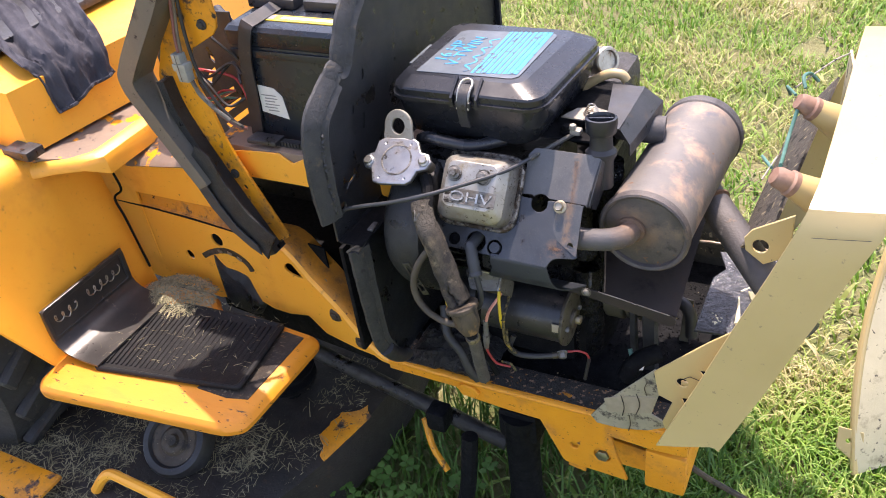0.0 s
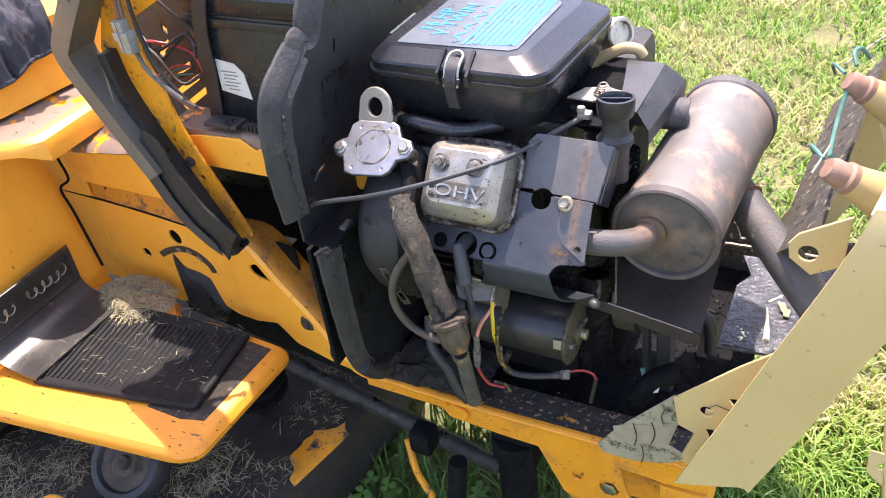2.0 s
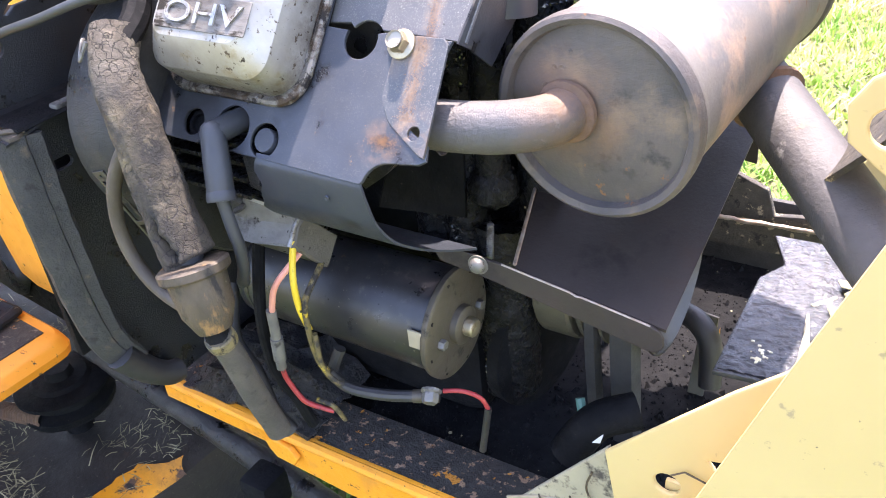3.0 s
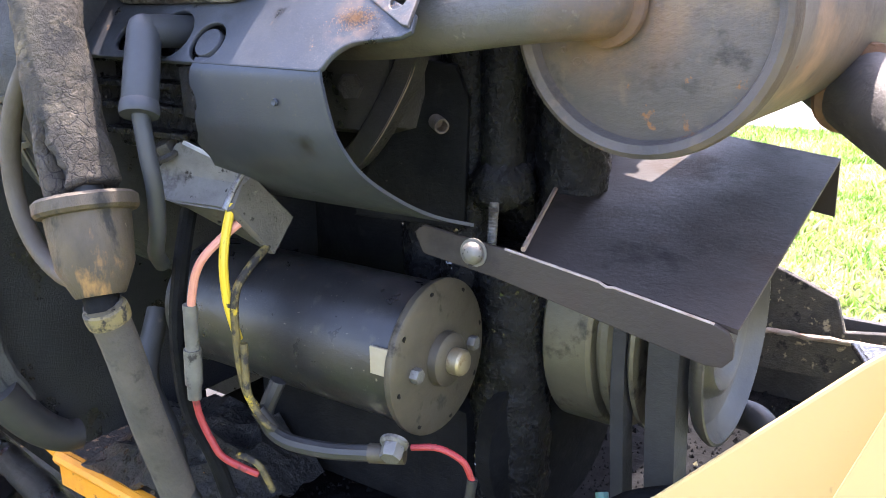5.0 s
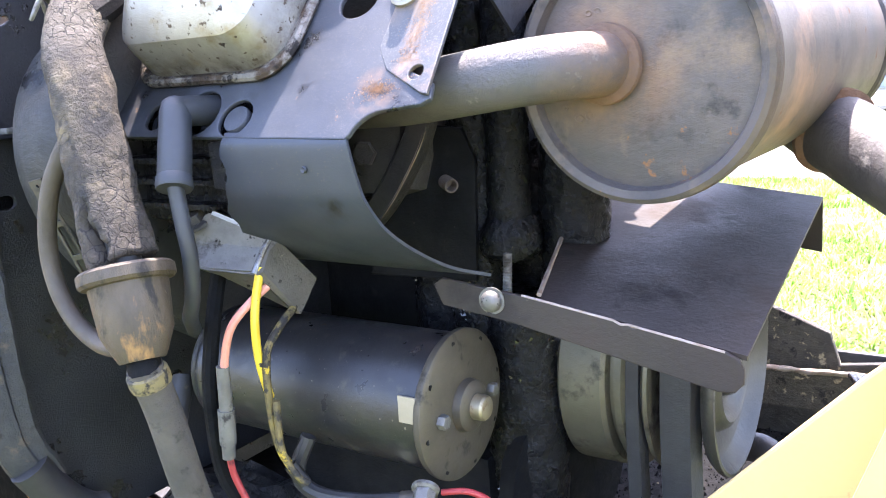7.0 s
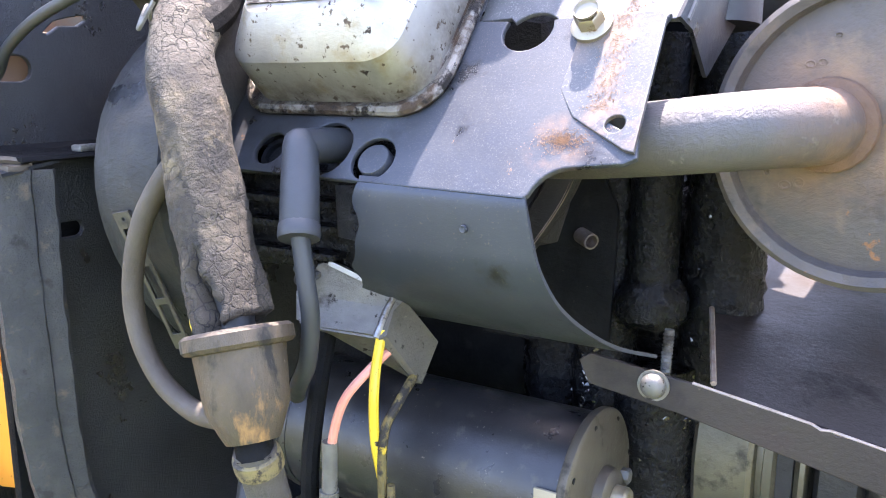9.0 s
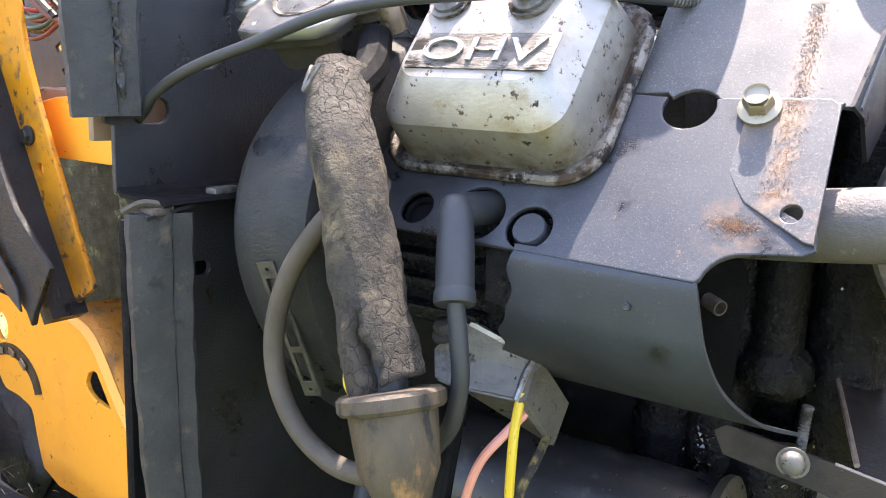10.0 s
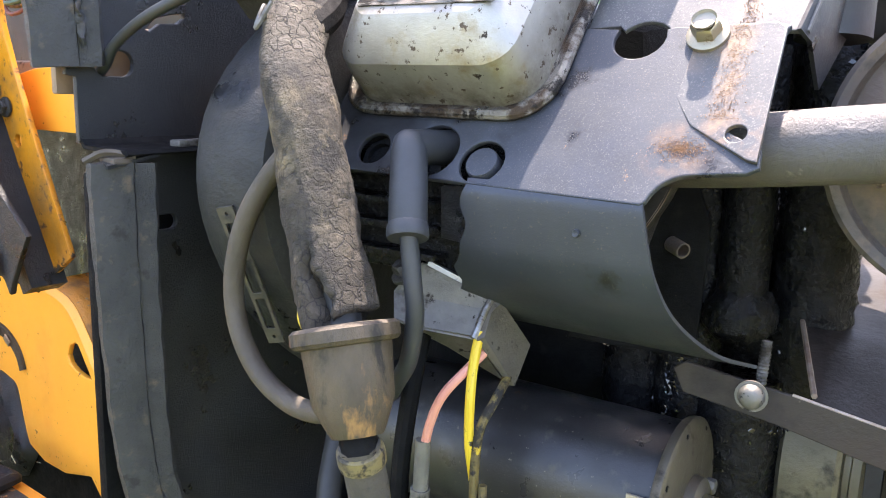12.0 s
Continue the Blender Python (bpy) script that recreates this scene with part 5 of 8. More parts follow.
# ---- mower deck ----
def build_deck():
    d = thing("mower_deck", (-0.65, -0.05, 0.09), "rusty worn mower deck with grass clippings on top", "mower deck")
    loop = dense([(-0.335, -0.02), (-0.345, -0.17), (-0.385, -0.30), (-0.46, -0.42), (-1.05, -0.50), (-1.05, 0.40), (-0.40, 0.36)], 5)
    part("shell", loft([[(x, y, z) for x, y in inset(loop, k)] for k, z in ((0.0, 0.085), (0.0, 0.16), (0.006, 0.182), (0.025, 0.194), (0.08, 0.198), (0.2, 0.200))]), M_DECK, d)
    WH = frame_n((-0.570, -0.300, 0.232), (0.12, -0.62, 0.80)) @ Matrix.Diagonal((1.14, 1.14, 1, 1))
    g = part("roller_wheel", lathe([(0.02, -0.022), (0.040, -0.022), (0.048, -0.014), (0.048, 0.008), (0.044, 0.015), (0.036, 0.016), (0.033, 0.010), (0.02, 0.008), (0.0, 0.008)], WH, 36, closed=False), M_RUBBER_BLACK, d, "rubber gauge roller with a rusty hub")
    part("hub", lathe([(0.033, 0.0105), (0.028, 0.0125), (0.020, 0.010), (0.016, 0.014), (0.009, 0.0145), (0.007, 0.020), (0, 0.020)], WH, 28, closed=False), M_RIM, g, "rusty hub")
    part("handle_rod", tube([(-0.655, -0.402, 0.200), (-0.636, -0.394, 0.226), (-0.622, -0.388, 0.234), (-0.595, -0.387, 0.231), (-0.50, -0.385, 0.215), (-0.42, -0.38, 0.198)], 0.008, 10), M_ORANGE, d)
    part("wheel_bracket", rbox((-0.565, -0.285, 0.212), (0.03, 0.03, 0.03), 0.005), M_DECK, d)
    ip = part("idler_pulley", lathe([(0.012, -0.02), (0.044, -0.02), (0.046, -0.016), (0.046, -0.011), (0.036, -0.006), (0.036, 0.0), (0.046, 0.005), (0.046, 0.009), (0.040, 0.012), (0.030, 0.0125), (0.026, 0.016), (0.014, 0.017), (0.012, 0.026), (0, 0.026)], Matrix.Translation((-0.483, -0.129, 0.252)), 36), M_OIL, d, "greasy black idler pulley")
    part("post", lathe([(0.014, 0), (0.014, 0.05), (0, 0.05)], Matrix.Translation((-0.483, -0.129, 0.19)), 14), M_OIL, ip)
    coil = [Vector((-0.62, -0.175, 0.214)).lerp(Vector((-0.47, -0.165, 0.244)), k / 288) + Vector((0.0, 0.008 * math.cos(k * 0.785), 0.008 * math.sin(k * 0.785))) for k in range(289)]
    part("spring", sweep(coil, circle(0.0016, 6)), M_WELD, d, "rusty coil spring")
    patch = []
    for k in range(15):
        q = k / 14
        e = Vector((-0.341, -0.118)).lerp(Vector((-0.364, -0.222)), q)
        wd = 0.002 + 0.026 * math.sin(q * 3.14) + 0.014 * noise.noise((q * 7, 0.3, 0.7))
        patch.append([(e.x - 0.002, e.y, 0.1845), (e.x - 0.005, e.y, 0.1885), (e.x - 0.010, e.y + 0.003, 0.1915), (e.x - 0.010 - wd * 0.5, e.y + 0.006, 0.1955), (e.x - 0.010 - wd, e.y + 0.010, 0.1975)])
    part("painted_edge", sheet(patch, 0.0015), M_ORANGE_WORN, d, "remaining orange paint on the deck edge")
    part("side_plate", rbox((-0.80, -0.445, 0.225), (0.2, 0.06, 0.006), 0.002), M_ORANGE_WORN, d)


build_deck()


def build_clippings(name, label, n, x0, x1, y0, y1, zf, keep, size=(0.012, 0.032), curl=0.002, thin=1.0):
    rnd = random.Random(n)
    verts, faces = [], []
    for _ in range(n):
        x, y = rnd.uniform(x0, x1), rnd.uniform(y0, y1)
        if not keep(x, y):
            continue
        z = zf(x, y) + rnd.uniform(0, 0.004)
        a, ln, w = rnd.uniform(0, 6.28), rnd.uniform(*size), rnd.uniform(0.0003, 0.0007) * thin
        t, b = Vector((math.cos(a), math.sin(a), rnd.uniform(-0.15, 0.25))), Vector((-math.sin(a), math.cos(a), rnd.uniform(-0.3, 0.3)))
        c = Vector((x, y, z))
        i = len(verts)
        verts += [c - t * ln / 2 - b * w, c - t * ln / 2 + b * w, c + b * w + Vector((0, 0, curl)), c - b * w + Vector((0, 0, curl)), c + t * ln / 2 + b * w * 0.5, c + t * ln / 2 - b * w * 0.5]
        faces += [(i, i + 1, i + 2, i + 3), (i + 3, i + 2, i + 4, i + 5)]
    me = bpy.data.meshes.new(name)
    me.from_pydata([tuple(v) for v in verts], [], faces)
    tagged(part(name, me, M_STRAW, None), label, "clippings", kind="stuff")


build_clippings("deck_clippings", "dry grass clippings heaped on the mower deck", 6500, -1.0, -0.36, -0.48, -0.10, lambda x, y: 0.196 + 0.012 * max(0, noise.noise((x * 9, y * 9, 0))), lambda x, y: noise.noise((x * 6, y * 6, 1.0)) + (-0.60 - x) * 3.0 > -0.1 or noise.cell((x * 900, y * 900, 0)) > 0.92)
build_clippings("fine_clippings", "fine dry clippings strewn over the mower deck", 3000, -0.72, -0.35, -0.40, -0.02, lambda x, y: 0.1995 + 0.001 * noise.noise((x * 30, y * 30, 0)), lambda x, y: noise.noise((x * 14, y * 14, 5.0)) > 0.0 and x < -0.36 - 0.12 * max(0.0, -0.15 - y), (0.004, 0.015), 0.0006, 0.7)
build_clippings("footrest_clippings", "small pile of dry clippings on the footrest", 2200, -0.70, -0.56, -0.215, -0.118, lambda x, y: 0.387 + 0.016 * max(0, 1 - ((x + 0.63) / 0.06) ** 2 - ((y + 0.155) / 0.045) ** 2), lambda x, y: ((x + 0.63) / 0.065) ** 2 + ((y + 0.16) / 0.05) ** 2 < 1, (0.008, 0.022))
build_clippings("mat_clippings", "stray dry clippings on the rubber mat", 190, -0.66, -0.42, -0.31, -0.15, lambda x, y: 0.396, lambda x, y: y > -0.28 - (-0.42 - x) * 0.14, (0.004, 0.015), 0.0003, 0.42)


# ---- things on the seat deck ----
def build_rag():
    g = thing("rag", (-0.92, 0.03, 0.735), "crumpled dark grey rag draped over the seat base", "rag")
    far = spline([(-1.25, 0.30, 0.752), (-1.10, 0.20, 0.752), (-0.97, 0.11, 0.754), (-0.80, 0.00, 0.750), (-0.742, -0.035, 0.738), (-0.733, -0.045, 0.700)], 16)
    near = spline([(-1.34, 0.02, 0.752), (-1.20, -0.02, 0.752), (-1.04, -0.03, 0.752), (-0.81, -0.14, 0.748), (-0.764, -0.142, 0.732), (-0.752, -0.142, 0.676)], 16)
    rows = []
    for i, (a, b) in enumerate(zip(far, near)):
        u = i / (len(far) - 1)
        row = []
        for j in range(61):
            v = j / 60
            w = v + 0.05 * math.sin(u * 5.0) * math.sin(v * 3.14)
            f = 0.006 * math.sin(w * 19 + 1.3 * math.sin(u * 4)) + 0.006 * noise.noise((u * 5, v * 9, 3.0)) + 0.003 * math.sin(w * 41 + u * 3) + 0.005 * (0.5 - abs(noise.noise((u * 7 + v * 5, v * 16 - u * 3, 7.0)) * 2.2)) + 0.0025 * noise.noise((u * 26, v * 40, 1.0))
            p = a.lerp(b, v)
            hang = max(0.0, (u - 0.78) / 0.22)
            row.append((p.x + f * hang * 0.8 + 0.006 * hang, p.y, p.z + 0.010 + f * (1 - 0.6 * hang) - 0.006 * hang * math.sin(v * 5 + 1) ** 2))
        rows.append(row)
    part("cloth", sheet(rows, 0.0025), M_CLOTH, g, angle=80)
    part("hem", sweep([Vector(q) + Vector((0.001, 0, 0)) for q in rows[-1]], circle(0.0026, 6)), M_CLOTH, g, "frayed stitched hem")


build_rag()


def build_seat():
    s = thing("seat", (-1.12, 0.08, 0.745), "dusty black tractor seat pan edge", "seat")
    part("cushion", rbox((-1.20, 0.10, 0.80), (0.30, 0.40, 0.07), 0.02), M_RUBBER_BLACK, s)
    part("pan", rbox((-1.08, 0.04, 0.752), (0.40, 0.36, 0.016), 0.006), M_BLACK, s)


build_seat()


def build_lever():
    lv = thing("choke_lever", (-0.64, 0.0, 0.80), "bent pale grey metal lever above the dash", "lever")
    part("rod", tube([(-0.60, -0.03, 0.80), (-0.63, -0.02, 0.835), (-0.67, 0.0, 0.86), (-0.72, 0.03, 0.88)], 0.007, 10), M_STEEL, lv)


build_lever()


# ---- battery ----
def build_battery():
    b = thing("battery", (-0.353, -0.025, 0.657), "dusty black tractor battery with faded labels", "battery")
    part("case", rbox((-0.353, -0.025, 0.725), (0.194, 0.128, 0.134), 0.006), M_BATTERY, b)
    part("lid", loft([[(x, y, z) for x, y in rrect(-0.353 - 0.1 + k, -0.025 - 0.066 + k, -0.353 + 0.1 - k, -0.025 + 0.066 - k, 0.006, 3)] for k, z in ((0.002, 0.786), (0.0, 0.789), (0.0, 0.806), (0.004, 0.811), (0.010, 0.812))]), M_BATTERY, b, "dusty black lid with a rounded rim")
    part("ledge", rbox((-0.353, -0.0905, 0.778), (0.194, 0.004, 0.010), 0.0015), M_BATTERY, b)
    for x in (-0.418, -0.333):
        c = part("vent_cap", rbox((x, 0.0, 0.8185), (0.072, 0.066, 0.013), 0.003), M_BLACK, b)
        for k in range(4):
            part("print", rbox((x - 0.004 * (k % 2), -0.018 + 0.012 * k, 0.8254), (0.050 - 0.008 * (k % 3), 0.006, 0.0006), 0), M_LABEL_WHITE if k % 2 else M_INK, c, "faded grey print")
    lb = part("warning_label", rbox((-0.348, -0.060, 0.8126), (0.124, 0.017, 0.001), 0), M_LABEL_YELLOW, b, "yellow and white warning sticker")
    part("print", rbox((-0.340, -0.060, 0.8134), (0.085, 0.006, 0.0006), 0), M_LABEL_WHITE, lb)
    part("print", rbox((-0.400, -0.060, 0.8134), (0.016, 0.012, 0.0006), 0), M_INK, lb)
    lab = part("side_label", plate([(-0.424, 0.698), (-0.384, 0.691), (-0.387, 0.722), (-0.398, 0.732), (-0.422, 0.735)], [], 0.001, axes((0, -0.0895, 0), (1, 0, 0), (0, 0, 1)), 0.0002), M_LABEL_WHITE, b, "torn white sticker")
    for k in range(6):
        part("print", rbox((-0.408 + 0.003 * (k % 2), -0.0903, 0.722 - 0.0042 * k), (0.022 - 0.003 * (k % 3), 0.0006, 0.0012), 0), M_INK, lab)
    part("strap", sweep(spline([(-0.440, -0.0925, 0.660), (-0.431, -0.094, 0.721), (-0.425, -0.0955, 0.768), (-0.416, -0.0965, 0.800), (-0.411, -0.093, 0.8155), (-0.410, -0.075, 0.8170), (-0.410, 0.05, 0.8165)], 5), [(-0.009, -0.0012), (0.009, -0.0012), (0.009, 0.0012), (-0.009, 0.0012)], up=(0, -1, 0)), M_RUBBER_BLACK, b, "black rubber hold-down strap")


build_battery()


# ---- firewall between battery and engine: the upper sheet stands back behind a ledge ----
FX, FU = -0.222, -0.240


def build_firewall():
    f = thing("firewall", (FX, 0.0, 0.40), "oily black sheet metal firewall with grey rubber edge seals", "panel")
    upper = [(-0.2235, 0.6235), (-0.09, 0.6235), (0.25, 0.6235), (0.25, 0.76), (0.232, 0.82), (0.19, 0.86), (0.13, 0.885), (0.06, 0.897), (-0.03, 0.894), (-0.085, 0.876), (-0.128, 0.850), (-0.145, 0.824), (-0.156, 0.806), (-0.176, 0.800), (-0.194, 0.788), (-0.216, 0.772), (-0.225, 0.752), (-0.229, 0.70), (-0.228, 0.652), (-0.2235, 0.651)]
    slot = rrect(-0.216, 0.6505, -0.1955, 0.6625, 0.0058)
    tear = [(-0.190, 0.672), (-0.184, 0.6775), (-0.177, 0.6795), (-0.168, 0.681), (-0.167, 0.678), (-0.172, 0.675), (-0.181, 0.6745), (-0.187, 0.6705)]
    part("upper_panel", plate(upper, [slot, tear], 0.003, axes((FU - 0.002, 0, 0), (0, 1, 0), (0, 0, 1))), M_FIREWALL, f)
    # Added sheet that hides the orange behind the upper slot.
    part("slot_backing", rbox((FU - 0.016, -0.200, 0.658), (0.004, 0.050, 0.030), 0.001), M_PRIMER, f)
    for k, (y, z, sz) in enumerate(((-0.135, 0.722, 0.012), (-0.150, 0.748, 0.006), (-0.120, 0.775, 0.008), (-0.165, 0.700, 0.005))):
        part("scratch", sweep([(FU, y, z), (FU + 0.0004, y + 0.3 * sz, z + 0.6 * sz), (FU, y + 0.5 * sz, z + 1.4 * sz)], circle(0.0008, 5)), M_OIL, f)
    ledge = [[(FU, y, 0.6245) for y in (-0.2235, -0.16, -0.09)], [(FU + 0.002, y, 0.6222) for y in (-0.2235, -0.16, -0.09)], [(FX - 0.003, y, 0.6216) for y in (-0.2225, -0.16, -0.09)], [(FX + 0.009, -0.221, 0.6212), (FX + 0.009, -0.16, 0.6216), (FX + 0.009, -0.09, 0.6216)], [(FX + 0.010, -0.221, 0.6195), (FX + 0.010, -0.16, 0.620), (FX + 0.010, -0.09, 0.620)]]
    part("ledge", sheet(ledge, 0.0018), M_OIL, f, "dusty black ledge between the two sheets")
    part("rivet", rbox((FX + 0.005, -0.186, 0.6230), (0.007, 0.016, 0.003), 0.001), M_REG, f)
    lower = [(-0.160, 0.400), (0.2, 0.40), (0.2, 0.6195), (-0.222, 0.6195), (-0.222, 0.54), (-0.218, 0.475), (-0.200, 0.435), (-0.176, 0.412)]
    part("lower_panel", plate(lower, [rrect(-0.207, 0.5835, -0.1885, 0.5915, 0.0038)], 0.003, axes((FX - 0.003, 0, 0), (0, 1, 0), (0, 0, 1))), M_FIREWALL, f)
    # Added near-black sheet, standing in for shade behind the lower slot.
    part("backing", rbox((FX - 0.022, -0.10, 0.53), (0.006, 0.24, 0.16), 0.002), M_OIL, f)
    part("latch_tongue", sheet([[(FX - 0.002, -0.226, 0.6175), (FX - 0.002, -0.205, 0.6190)], [(FX + 0.009, -0.230, 0.6155), (FX + 0.009, -0.205, 0.6195)]], 0.0015), M_FIREWALL, f)
    part("clip", join(rbox((FX + 0.004, -0.222, 0.6165), (0.010, 0.010, 0.004), 0.0015), tube([(FX - 0.004, -0.232, 0.6165), (FX + 0.002, -0.226, 0.6205), (FX + 0.008, -0.216, 0.6185)], 0.0016, 6)), M_VENT, f, "bent metal seal clip")

    def strip(path, x0, grow, label):
        """A flat foam-and-rubber strip with a rolled outer edge and a creased inner lip, set diagonally on the sheet's edge."""
        prof = [(-0.0090, -0.0100), (-0.0070, -0.0128), (-0.0035, -0.0130), (0.0005, -0.0085), (0.0040, -0.0020), (0.0052, 0.0015), (0.0042, 0.0026), (0.0066, 0.0066), (0.0082, 0.0098), (0.0072, 0.0118), (0.0015, 0.0105), (-0.0060, 0.0045), (-0.0105, -0.0040)]
        pts = spline([Vector((x0, y, z)) for y, z in path], 8)
        rings = []
        for i, q in enumerate(pts):
            d = (pts[min(i + 1, len(pts) - 1)] - pts[max(i - 1, 0)]).normalized()
            side = d.cross(Vector((1, 0, 0)))
            k = grow(i / (len(pts) - 1))
            rings.append([tuple(q + Vector((a * k, 0, 0)) + side * b * k + Vector((1, 1, 1)) * 0.0006 * noise.noise((a * 300 + i * 0.35, b * 300, q.z * 60))) for a, b in prof])
        return part("seal", loft(rings), M_RUBBER, f, label)

    strip([(-0.2275, 0.6545), (-0.229, 0.70), (-0.226, 0.745), (-0.2165, 0.772), (-0.194, 0.788), (-0.176, 0.799)], FU, lambda t: 1.0 + 0.14 * math.sin(3 * t), "weathered grey rubber bulb seal")
    strip([(-0.182, 0.797), (-0.170, 0.8065), (-0.157, 0.805), (-0.150, 0.818), (-0.140, 0.833), (-0.126, 0.852), (-0.085, 0.880), (-0.03, 0.898), (0.06, 0.900), (0.13, 0.889), (0.19, 0.864), (0.232, 0.824), (0.25, 0.76), (0.252, 0.66)], FU, lambda t: 0.75 + 0.25 * min(1, t * 4), "weathered grey rubber bulb seal")
    strip([(-0.200, 0.440), (-0.2115, 0.466), (-0.2165, 0.500), (-0.2185, 0.540), (-0.2195, 0.580), (-0.2195, 0.6160)], FX + 0.0045, lambda t: 0.80 + 0.18 * t, "weathered grey rubber edge strip")
    part("seam_dirt", crusted(tube([(FU + 0.0058, -0.2240, 0.662), (FU + 0.0060, -0.2262, 0.690), (FU + 0.0062, -0.2262, 0.715), (FU + 0.0062, -0.2245, 0.740), (FU + 0.0060, -0.2190, 0.760)], 0.0015, 10, 20), 0.0022, 300), M_RUBBER, f, "crumbly dirt in the seal's seam")
    part("seal_end", tube([(FX + 0.004, -0.208, 0.452), (FX + 0.005, -0.199, 0.436), (FX + 0.007, -0.190, 0.424), (FX + 0.009, -0.180, 0.416), (FX + 0.010, -0.172, 0.414)], 0.0105, 12, 5, size=lambda t: 1.0 - 0.2 * t), M_RUBBER_BLACK, f)


build_firewall()


# ---- engine ----
engine = thing("engine", (-0.08, 0.03, 0.40), "grimy V-twin petrol engine with dark tin shrouds", "engine")
SO = Vector((0.0, -0.15, 0.668))
SV = Vector((0, 0.62, 0.785)).normalized()
SN = Vector((0, -0.785, 0.62)).normalized()
SH = axes(SO, (1, 0, 0), SV)


def on_shroud(u, v, n=0.0):
    return SO + Vector((u, 0, 0)) + SV * v + SN * n


def arc_pts(cx, cy, r, a0, a1, n=8):
    return [(cx + r * math.cos(radians(a0 + (a1 - a0) * k / n)), cy + r * math.sin(radians(a0 + (a1 - a0) * k / n))) for k in range(n + 1)]


# sloping shroud plate over the cylinder, with boot hole and knockout ring
part("shroud", plate([(-0.150, -0.062), (-0.004, -0.065), *arc_pts(0.010, -0.066, 0.013, 170, 95, 6), (0.024, -0.051), (0.027, -0.049), (0.026, -0.043), (0.012, -0.036), (0.024, 0.004), (-0.012, 0.004), *arc_pts(-0.0235, 0.0, 0.0098, 20, -200, 12), (-0.046, 0.004), (-0.046, 0.03), (-0.150, 0.03)],
                     [disc(-0.0868, -0.0520, 0.0118), disc(-0.1130, -0.0530, 0.0075), disc(-0.0642, -0.0550, 0.0092, 28)], 0.0022, SH, 0.0006), M_SHROUD, engine, "dark blue-grey tin with oil stains")
part("upper_tin", plate([(-0.046, 0.008), (-0.034, 0.009), *arc_pts(-0.0235, 0.0, 0.0110, 140, 40, 8), (0.029, 0.006), (0.033, 0.054), (0.026, 0.058), (-0.040, 0.058), (-0.046, 0.05)],
                        [], 0.002, SH @ Matrix.Translation((0, 0, -0.0035)), 0.0005), M_TIN, engine, "bare dusty galvanised tin")
part("tin_tab", plate([(-0.011, 0.0045), (0.021, 0.0045), (0.024, 0.002), (0.0265, -0.048), (0.024, -0.0475), (0.004, -0.0355), (0.000, -0.030), (-0.012, -0.012)], [disc(0.0185, -0.0385, 0.0036)], 0.0016, SH @ Matrix.Translation((0, 0, 0.0005)) @ Matrix.Rotation(radians(-3.2), 4, "Y"), 0.0004), M_TAB, engine, "tin tab with rust runs")
part("tin_return", sheet([[tuple(on_shroud(0.0275, 0.004, 0)), tuple(on_shroud(0.033, 0.054, -0.002))], [tuple(on_shroud(0.030, 0.004, -0.006)), tuple(on_shroud(0.035, 0.054, -0.008))], [tuple(on_shroud(0.030, 0.004, -0.03)), tuple(on_shroud(0.035, 0.05, -0.04))]], 0.0015), M_BLACK, engine)
rnd = random.Random(11)
fv, ff = [], []
for k in range(3600):
    if k < 2400:
        v = rnd.uniform(-0.040, 0.050)
        u = 0.0105 - 0.05 * v + rnd.gauss(0, 0.0017 + 0.0009 * (v < 0))
    else:
        a, q = rnd.uniform(0, 6.28), abs(rnd.gauss(0, 0.5))
        u, v = 0.003 + 0.011 * q * math.cos(a), -0.0445 + 0.0055 * q * math.sin(a)
    up_tin = v > 0.0045
    c = on_shroud(u, v, -0.0024 if up_tin else (0.0015 + 0.056 * u if v > -0.034 else 0.0013))
    g = rnd.uniform(0.00010, 0.00034)
    i0 = len(fv)
    t1, t2 = Vector((rnd.gauss(0, 1), rnd.gauss(0, 1), rnd.gauss(0, 1))).normalized(), Vector((rnd.gauss(0, 1), rnd.gauss(0, 1), rnd.gauss(0, 1))).normalized()
    t1, t2 = (t1 - SN * t1.dot(SN)).normalized(), (t2 - SN * t2.dot(SN)).normalized()
    fv += [tuple(c + t1 * g), tuple(c + t2 * g), tuple(c + SN * g * 0.7), tuple(c - t1 * g)]
    ff += [(i0, i0 + 1, i0 + 2), (i0 + 1, i0 + 3, i0 + 2), (i0, i0 + 2, i0 + 3)]
me = bpy.data.meshes.new("rust_dust")
me.from_pydata(fv, [], ff)
tagged(part("rust_dust", me, M_RUSTY, None), "loose orange rust flakes on the engine tin", "rust", kind="stuff")
fb = part("flange_bolt", hex_bolt(axes(on_shroud(0.0, 0.0, 0.0016), (1, 0.1, 0.1), SV), 0.0050, 0.0062, 0.0070), M_YZINC, engine, "yellow zinc flange bolt")
part("dish", lathe([(0.0041, 0.0080), (0.0036, 0.0069), (0, 0.0067)], axes(on_shroud(0.0, 0.0, 0.0016), (1, 0.1, 0.1), SV), 16, closed=False), M_TAG, fb)
part("knockout_ring", lathe([(0.0096, -0.0005), (0.0096, -0.008), (0.0, -0.008)], SH @ Matrix.Translation((-0.0642, -0.0550, 0.0)), 28, closed=False), M_WET, engine, "oily knockout recess")
part("knockout_plug", lathe([(0.0062, -0.0078), (0.0062, 0.0), (0.0058, 0.0006), (0.002, 0.0008), (0, 0.0007)], SH @ Matrix.Translation((-0.0646, -0.0548, 0.0)), 24, closed=False), M_SHROUD, engine)

